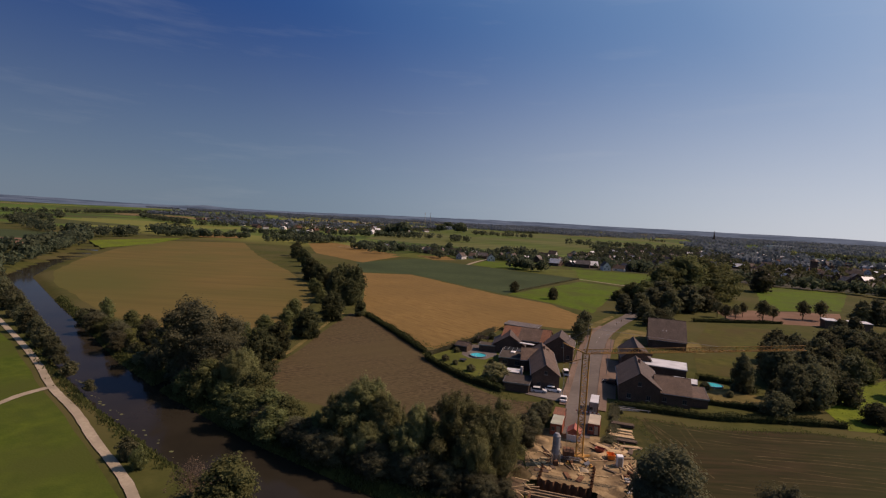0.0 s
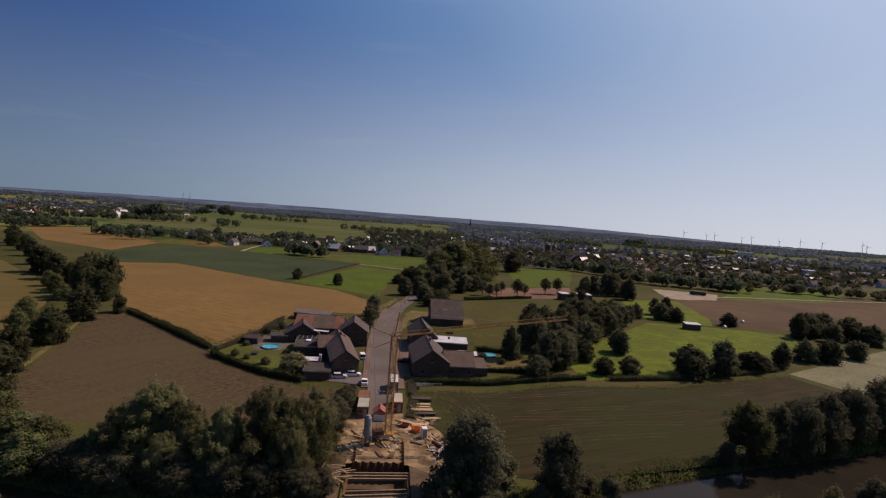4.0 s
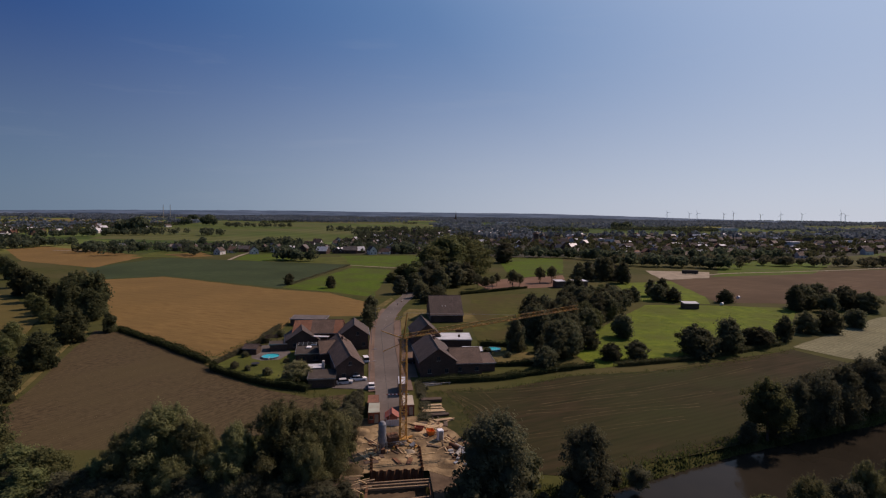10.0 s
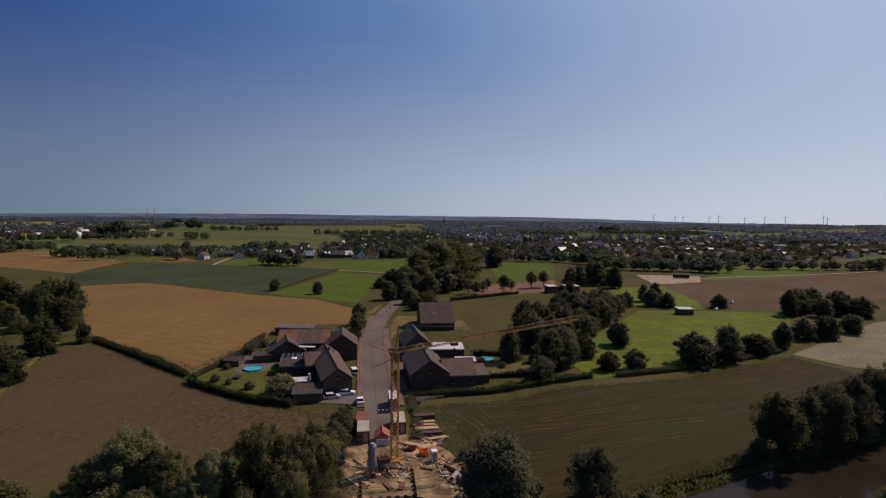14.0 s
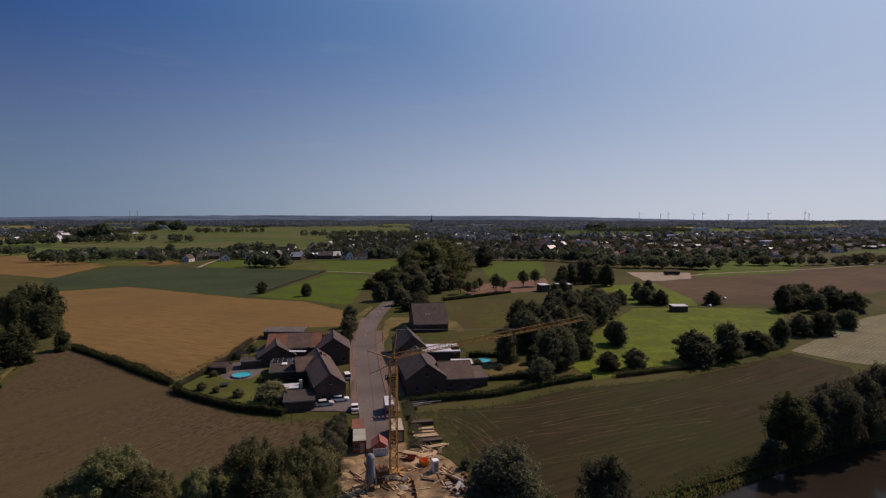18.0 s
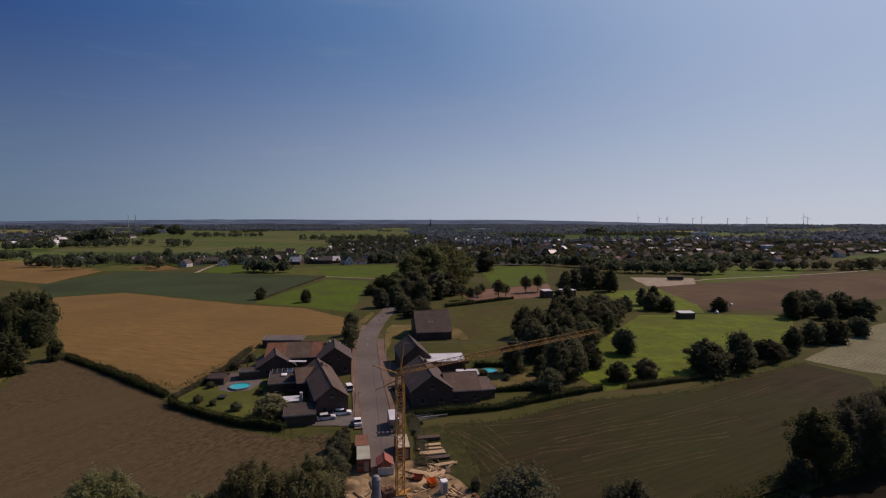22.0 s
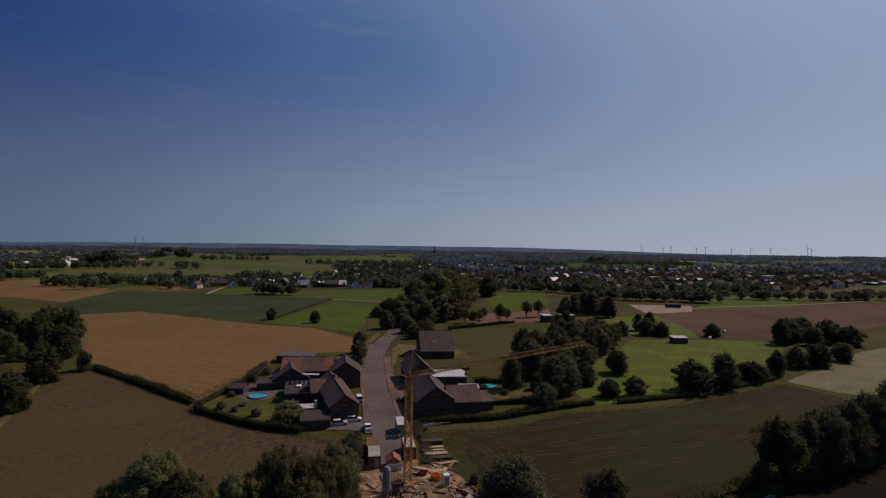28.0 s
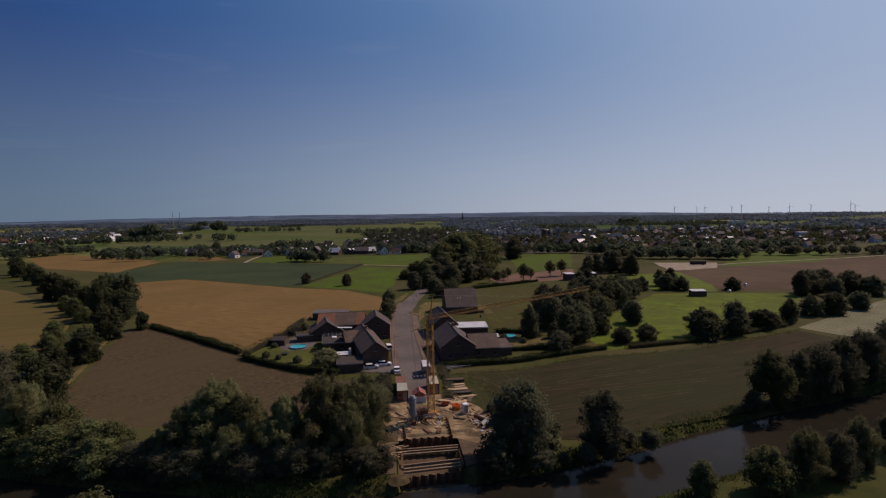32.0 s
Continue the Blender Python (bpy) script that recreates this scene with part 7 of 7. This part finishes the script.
def pergola(x, y, w, l, h, rot, label):
    ob = empty("pergola", x, y, 0.04, rot)
    for sx in (-1, 1):
        for sy in (-1, 1):
            bm = bmesh.new()
            box(bm, sx * w / 2 - 0.07, sx * w / 2 + 0.07, sy * l / 2 - 0.07, sy * l / 2 + 0.07, 0, h)
            part("post", bm, M["darkwood"], ob)
        bm = bmesh.new()
        box(bm, sx * w / 2 - 0.05, sx * w / 2 + 0.05, -l / 2 - 0.3, l / 2 + 0.3, h + 0.003, h + 0.16)
        part("plate", bm, M["darkwood"], ob)
    for i in range(7):
        yy = -l / 2 + i * l / 6
        bm = bmesh.new()
        box(bm, -w / 2 - 0.3, w / 2 + 0.3, yy - 0.04, yy + 0.04, h + 0.165, h + 0.3)
        part("rafter", bm, M["darkwood"], ob)
    return tagged(ob, label, "pergola")


pergola(-42.5, 194.5, 3.6, 5, 2.4, 10, "dark wooden pergola at the end of the terrace")


def sunroom(x, y, w, l, h, rot):
    """A glazed lean-to: frame bars and panes."""
    ob = empty("conservatory", x, y, 0, rot)
    bm = bmesh.new()
    box(bm, -w / 2, w / 2, -l / 2, l / 2, 0, h - 0.05)
    part("wall", bm, M["brick_dark"], ob)
    for i in range(5):
        x0 = -w / 2 + i * w / 5
        bm = bmesh.new()
        box(bm, x0 + 0.05, x0 + w / 5 - 0.05, -l / 2, l / 2, h, h + 0.04)
        part("pane", bm, M["glass"], ob)
    for i in range(6):
        x0 = -w / 2 + i * w / 5
        bm = bmesh.new()
        box(bm, x0 - 0.04, x0 + 0.04, -l / 2 - 0.1, l / 2 + 0.1, h - 0.02, h + 0.09)
        part("glazing_bar", bm, M["silo"], ob)
    return tagged(ob, "glazed conservatory roof on the annex", "conservatory")


sunroom(-27.5, 181.0, 7.2, 4.6, 3.1, 4)
aw = empty("awning", -26, 187.2, 3.2, -10)
bm = bmesh.new()
vs = box(bm, -4.2, 4.2, -0.9, 0.9, 0.9, 1.02)
part("cloth", bm, M["sheet"], aw)
for sx in (-1, 1):
    bm = bmesh.new()
    beam(bm, (sx * 4, -0.8, -3.2), (sx * 4, -0.8, 0.9), 0.1, 6)
    part("post", bm, M["steel"], aw)
tagged(aw, "long white awning over a terrace", "awning")
sk = empty("skylight", -27.2, 176.2, 3.0)
bm = bmesh.new()
box(bm, -0.8, 0.8, -1.0, 1.0, 0, 0.45, 0.15)
part("dome", bm, M["white"], sk)
tagged(sk, "white domed skylight on a flat roof", "skylight")
flat_house(-23.0, 156.6, 3.6, 4.0, 2.5, 4, "brick_dark", "sheet", "small annex with a pale sheet roof", [], "annex", "annex")
pl = empty("pillar", -20.6, 157.3, 0, 4)
bm = bmesh.new()
box(bm, -0.35, 0.35, -0.35, 0.35, 0, 4.0, 0.04)
part("shaft", bm, M["render"], pl)
tagged(pl, "pale rendered chimney pillar on the garage", "chimney")


def street_lamp(x, y, face):
    ob = empty("street_lamp", x, y, 0.1, face)
    bm = bmesh.new()
    beam(bm, (0, 0, 0), (0, 0, 6.2), 0.16, 8, 0.09)
    part("pole", bm, M["silo"], ob)
    bm = bmesh.new()
    beam(bm, (0, 0, 6.2), (1.1, 0, 6.5), 0.08, 6)
    part("arm", bm, M["silo"], ob)
    bm = bmesh.new()
    box(bm, 0.9, 1.7, -0.14, 0.14, 6.42, 6.56, 0.04)
    part("lamp_head", bm, M["silo"], ob)
    return tagged(ob, "grey steel street lamp beside the road", "street lamp", "street lamps")


for x, y, f in ((-7.0, 159.5, 0), (-7.4, 190.7, 0), (-6.2, 226, 0), (3.4, 208, 180), (3.2, 176, 180), (-7.2, 146.8, 0)):
    street_lamp(x, y, f)
for x, y in ((4.4, 269.3), (6.6, 278.2)):
    ob = empty("bollard", x, y, 0.07)
    bm = bmesh.new()
    beam(bm, (0, 0, 0), (0, 0, 1.3), 0.28, 8, 0.2)
    part("post", bm, M["rust"], ob)
    bm = bmesh.new()
    beam(bm, (0, 0, 1.0), (0, 0, 1.15), 0.27, 8)
    part("band", bm, M["white"], ob)
    tagged(ob, "dark roadside marker post with a white band", "post", "marker posts")
br = empty("site_barrier", 0.2, 136.0, 0.07)
for sx in (-2.5, 0, 2.5):
    bm = bmesh.new()
    box(bm, sx - 0.05, sx + 0.05, -0.3, 0.3, 0, 0.08)
    box(bm, sx - 0.04, sx + 0.04, -0.04, 0.04, 0.08, 1.0)
    part("stand", bm, M["black"], br)
for k in range(12):
    bm = bmesh.new()
    box(bm, -2.9 + k * 0.48, -2.9 + k * 0.48 + 0.46, -0.09, -0.05, 0.75, 1.0)
    part("stripe", bm, M["white" if k % 2 else "red"], br)
tagged(br, "red and white striped road barrier", "barrier")
# field gate east of the road, and long pipes beside the hedge
lad = empty("ladder", 9.2, 144.4, 0.16, 15.5)
for sy in (-0.45, 0.45):
    bm = bmesh.new()
    box(bm, -3.0, 3.0, sy - 0.06, sy + 0.06, 0.05, 0.17, 0.01)
    part("rail", bm, M["silo"], lad)
for k in range(15):
    bm = bmesh.new()
    box(bm, -2.8 + k * 0.4 - 0.03, -2.8 + k * 0.4 + 0.03, -0.39, 0.39, 0.08, 0.13)
    part("rung", bm, M["silo"], lad)
tagged(lad, "grey steel ladder lying on the grass verge", "ladder")


# field shelters and white-roofed sheds among the trees
for x, y, w, l, h, rot, roof, lab in ((152, 253.5, 7.4, 4.4, 2.7, -8, "sheet", "small field shelter with a white sheet roof"), (123, 331, 10, 6, 4, 10, "sheet", "white-roofed garden shed among trees"), (166, 362, 12, 8, 4, -10, "sheet", "white-roofed shed at the edge of town"), (110, 331, 6, 6, 4, 5, "sheet", "small white-roofed shed among trees")):
    flat_house(x, y, w, l, h, rot, "darkwood", roof, lab, [], "shed", "shed", 0.4)
gable_house(172, 395, 9, 12, 4, 9.5, 20, "brick_dark", "roof_grey", "steep grey-roofed house among trees")
gable_house(152, 385, 9, 12, 4, 9, 100, "render", "roof_dark", "white house with a dark roof among trees")
for x, y in ((175.4, 262), (200, 283)):
    ob = empty("hay_bale", x, y, 0.75, 30)
    bm = bmesh.new()
    beam(bm, (-0.7, 0, 0), (0.7, 0, 0), 1.5, 16)
    part("bale", bm, M["white"], ob)
    tagged(ob, "white wrapped round hay bale in the field", "hay bale", "hay bales")
fence = empty("pasture_fence", 68, 158.5)
for x, y, a in along([(68, 158.5), (100, 164.5), (140, 180)], 4.0):
    bm = bmesh.new()
    beam(bm, (x - 68, y - 158.5, 0), (x - 68, y - 158.5, 1.25), 0.14, 6)
    part("post", bm, M["darkwood"], fence)
for z in (0.5, 0.85, 1.15):
    bm = bmesh.new()
    pts = along([(68, 158.5), (100, 164.5), (140, 180)], 8.0)
    rings = [[bm.verts.new((p[0] - 68, p[1] - 158.5 + 0.015 * c, z + 0.015 * s)) for c, s in ((1, 0), (-0.5, 0.87), (-0.5, -0.87))] for p in pts]
    for p, q in zip(rings, rings[1:]):
        for k in range(3):
            bm.faces.new((p[k], q[k], q[(k + 1) % 3], p[(k + 1) % 3]))
    part("wire", bm, M["steel"], fence)
tagged(fence, "wooden post and wire pasture fence", "fence")
bus = empty("bus", 244, 402, 0.05, 75)
bm = bmesh.new()
box(bm, -1.25, 1.25, -6, 6, 0.4, 3.1, 0.12)
part("body", bm, M["black"], bus)
bm = bmesh.new()
box(bm, -1.27, 1.27, -5.6, 5.6, 1.5, 2.5, 0.02)
part("window_glass", bm, M["glass"], bus)
for sx in (-1, 1):
    for sy in (-3.8, 3.6):
        bm = bmesh.new()
        beam(bm, (sx * 1.0, sy, 0.48), (sx * 1.24, sy, 0.48), 0.95, 14)
        part("wheel", bm, M["black"], bus)
tagged(bus, "dark coach standing on the gravel car park", "bus")

# rough growth on the banks and field edges
def tufts(name, places, label, seed, leaf, hmin=0.4, hmax=1.3, per=5):
    g = np.random.default_rng(seed)
    P = np.repeat(np.array(places), per, 0)
    n = len(P)
    P = P + g.normal(size=(n, 2)) * 0.8
    z0 = ground_height(P[:, 0], P[:, 1])
    keep = z0 > -1.7
    P, z0 = P[keep], z0[keep]
    n = len(P)
    h = g.uniform(hmin, hmax, n)
    a = g.uniform(0, 6.28, n)
    w = h * g.uniform(0.10, 0.32, n)
    dx, dy = np.cos(a) * w, np.sin(a) * w
    lx, ly = g.normal(size=n) * 0.35 * h, g.normal(size=n) * 0.35 * h
    v = np.stack([np.stack([P[:, 0] - dx, P[:, 1] - dy, z0 - 0.1], 1), np.stack([P[:, 0] + dx, P[:, 1] + dy, z0 - 0.1], 1),
                  np.stack([P[:, 0] + dx * 0.9 + lx, P[:, 1] + dy * 0.9 + ly, z0 + h * g.uniform(0.6, 1, n)], 1), np.stack([P[:, 0] - dx * 0.7 + lx, P[:, 1] - dy * 0.7 + ly, z0 + h], 1)], 1).reshape(-1, 3)
    ob = mesh_ob(name, v.tolist(), np.arange(n * 4).reshape(-1, 4).tolist(), leaf)
    return tagged(ob, label, "grass", kind="stuff")


g0 = np.random.default_rng(4)
bank = []
for x, y, a in along([p for p in RIVER if -260 < p[0] < 160], 1.1):
    for s in (-1, 1):
        for _ in range(2):
            o = s * g0.uniform(6.6, 10.5)
            q = (x - math.sin(a) * o, y + math.cos(a) * o)
            if not (-8.5 < q[0] < 6 and q[1] > 74 and q[1] < 98):
                bank.append(q)
tufts("bank_growth", bank, "rough reeds and weeds along the river bank", 41, M["verge_blade"], 0.2, 0.75, 24)
edge = []
for line in ([(-57, 170), (-34, 148), (-12, 134)], [(8.5, 139), (30, 141), (51, 150), (88, 153), (141, 173)], [(-116, 219), (-99, 133), (-82, 112)], [(-104, 221), (-57, 178)], [(14, 100), (15.6, 114), (16.2, 121), (15.4, 128), (13, 136), (12.6, 139)], [(-9, 97), (-11, 112), (-10, 123), (-9.5, 140)], [(30, 95), (53, 100), (88, 111), (119, 122)], [(-57, 178), (-47.6, 209), (-39, 243)]):
    for x, y, a in along(line, 0.9):
        edge.append((x + g0.normal() * 0.9, y + g0.normal() * 0.9))
tufts("field_margin", edge, "tall rough grass along the field edges", 42, M["verge_blade"], 0.12, 0.4, 16)

PASTURE = [(61.4, 158), (60.2, 205), (89, 214), (133, 263), (176, 259), (208, 250), (170, 208), (143, 182)]
rough = [q for q in zip(g0.uniform(61, 208, 3200).tolist(), g0.uniform(158, 263, 3200).tolist()) if inside(*q, PASTURE)]
tufts("pasture_clumps", rough, "tufts of rough grass across the pasture", 43, M["clump"], 0.08, 0.28, 9)
pads_v, pads_f = [], []
for x, y, a in along([(-150, 117), (-138, 111), (-103, 96), (-68, 83.5)], 1.4):
    if g0.random() < 0.55:
        o = -g0.uniform(4.6, 7.0)
        px, py, r = x - math.sin(a) * o * -1 * -1, y + math.cos(a) * o, g0.uniform(0.15, 0.5)
        k = len(pads_v)
        pads_v += [(px + r * math.cos(q * 0.785), py + r * math.sin(q * 0.785) * 0.8, -1.485) for q in range(8)]
        pads_f.append(tuple(range(k, k + 8)))
tagged(mesh_ob("lily_pads", pads_v, pads_f, M["lily"]), "pale floating lily pads along the bank", "plants", kind="stuff")

clods = [q for q in zip(g0.uniform(-105, -15, 2600).tolist(), g0.uniform(112, 210, 2600).tolist()) if inside(*q, [(-106, 176), (-56, 163), (-34, 145), (-16, 133), (-21, 121), (-47, 113), (-80, 114), (-97, 133)])]
tufts("field_weeds", clods, "sparse dry weeds on the tilled field", 44, M["weed"], 0.06, 0.2, 3)
tr = empty("trampoline", -42.0, 167.6, 0.08, 20)
bm = bmesh.new()
beam(bm, (0, 0, 0.62), (0, 0, 0.68), 2.6, 20)
part("mat", bm, M["black"], tr)
for k in range(4):
    bm = bmesh.new()
    a = k * math.pi / 2 + 0.4
    beam(bm, (math.cos(a) * 1.15, math.sin(a) * 1.15, 0), (math.cos(a) * 1.1, math.sin(a) * 1.1, 0.62), 0.07, 6)
    part("leg", bm, M["steel"], tr)
tagged(tr, "dark round trampoline on the garden lawn", "trampoline")

ribbon("field_path", [(-93.5, 130), (-96, 147), (-103, 171), (-110.5, 195), (-116, 218)], 1.6, M["dry_grass"], "dry grass strip along the brown field", "track", z=0.16)
for k, line in enumerate(([(13.5, 139), (22.6, 138), (36, 138.5), (51, 143), (70.4, 148.5), (91.5, 156), (133, 168)], [(34.6, 126.5), (48.7, 130.5), (63, 133)], [(11.6, 141.5), (15.5, 134.2), (19, 127.8), (20.6, 119)], [(20.2, 142.6), (21.6, 135), (23.3, 126.8)], [(37, 117.2), (53.5, 121.3), (74.5, 123.5)], [(63.5, 134.8), (83.5, 141.5), (111, 153)], [(11.4, 140), (14.9, 125), (16.2, 116)], [(12, 140), (18.2, 125.4), (23.5, 113)], [(24, 131), (40, 132.4), (62, 138)], [(30, 122.5), (46, 124), (66, 127.5), (84, 132)], [(26, 109), (45, 112), (66, 116)])):
    for off in (0, 1.9):
        ribbon("wheel_track", [(x + off * 0.4, y + off) if k not in (2, 3, 6, 7) else (x + off, y) for x, y in line], (0.42, 0.36, 0.4, 0.36, 0.32, 0.32, 0.36, 0.36, 0.28, 0.28, 0.25)[k], M["track_dry"], "faint dry wheel track across the hay meadow", "track", z=near_field.data.vertices[0].co.z + 0.004 + 0.002 * k, smooth_n=10)

culvert = empty("culvert_rail", 7.4, 144.4, 0, 8)
for y in (0.0, 1.3):
    bm = bmesh.new()
    box(bm, 0, 7.8, y - 0.12, y + 0.12, 0.42, 0.6, 0.03)
    part("rail", bm, M["concrete"], culvert)
    for k in range(4):
        bm = bmesh.new()
        box(bm, 0.3 + k * 2.3, 0.55 + k * 2.3, y - 0.1, y + 0.1, -0.1, 0.42, 0.02)
        part("post", bm, M["concrete"], culvert)
tagged(culvert, "pair of pale concrete rails over a ditch culvert", "railing")


def pallet(x, y, z, rot):
    ob = empty("pallet", x, y, z, rot)
    for k in range(5):
        bm = bmesh.new()
        box(bm, -0.6, 0.6, -0.4 + k * 0.18, -0.4 + k * 0.18 + 0.12, 0.1, 0.13)
        part("slat", bm, M["timber"], ob)
    for k in (-0.5, 0, 0.5):
        bm = bmesh.new()
        box(bm, k - 0.06, k + 0.06, -0.4, 0.4, 0, 0.1)
        part("bearer", bm, M["timber"], ob)
    return tagged(ob, "wooden pallet lying on the site", "pallet", "pallets")


for k in range(14):
    pallet(r3.uniform(-8, 12), r3.uniform(100, 119), 0.16, r3.uniform(0, 180))


def formwork_panel(x, y, rot, lean, m, label):
    ob = empty("formwork_panel", x, y, 0.16, rot)
    bm = bmesh.new()
    box(bm, -1.3, 1.3, -0.04, 0.04, 0, 0.9, 0.01)
    part("sheet", bm, M[m], ob)
    for k in (-1, -0.33, 0.33, 1):
        bm = bmesh.new()
        box(bm, k * 1.2 - 0.05, k * 1.2 + 0.05, 0.041, 0.14, 0, 0.9)
        part("rib", bm, M["timber"], ob)
    ob.matrix_world = pose(x, y, 0.16, lean, 0, rot)
    return tagged(ob, label, "formwork", "formwork panels")


for k in range(12):
    formwork_panel(r3.uniform(-7, 12), r3.uniform(99.5, 119), r3.uniform(0, 180), -80, r3.choice(("darkwood", "timber", "rust")), "flat formwork panel lying on the sand")
mix = empty("concrete_mixer", 1.8, 106.2, 0.15, 30)
bm = bmesh.new()
beam(bm, (0, 0, 0.5), (0.9, 0, 1.1), 1.0, 12, 0.6)
part("drum", bm, M["silo"], mix)
for sy in (-0.5, 0.5):
    for x0 in (-0.5, 0.7):
        bm = bmesh.new()
        beam(bm, (x0, sy, 0), (0.1, sy, 0.8), 0.08)
        part("leg", bm, M["rust"], mix)
tagged(mix, "small grey concrete mixer on the sand", "mixer")
conv = empty("conveyor", -1.2, 107.0, 0.15, -25)
bm = bmesh.new()
lattice(bm, (-2.2, 0, 0.5), (2.4, 0, 1.5), 0.5, 8, 0.07)
part("boom", bm, M["steel"], conv)
bm = bmesh.new()
box(bm, -0.6, 0.5, -0.45, 0.45, 0, 0.6, 0.05)
part("base", bm, M["rust"], conv)
tagged(conv, "grey belt conveyor beside the silo", "conveyor")
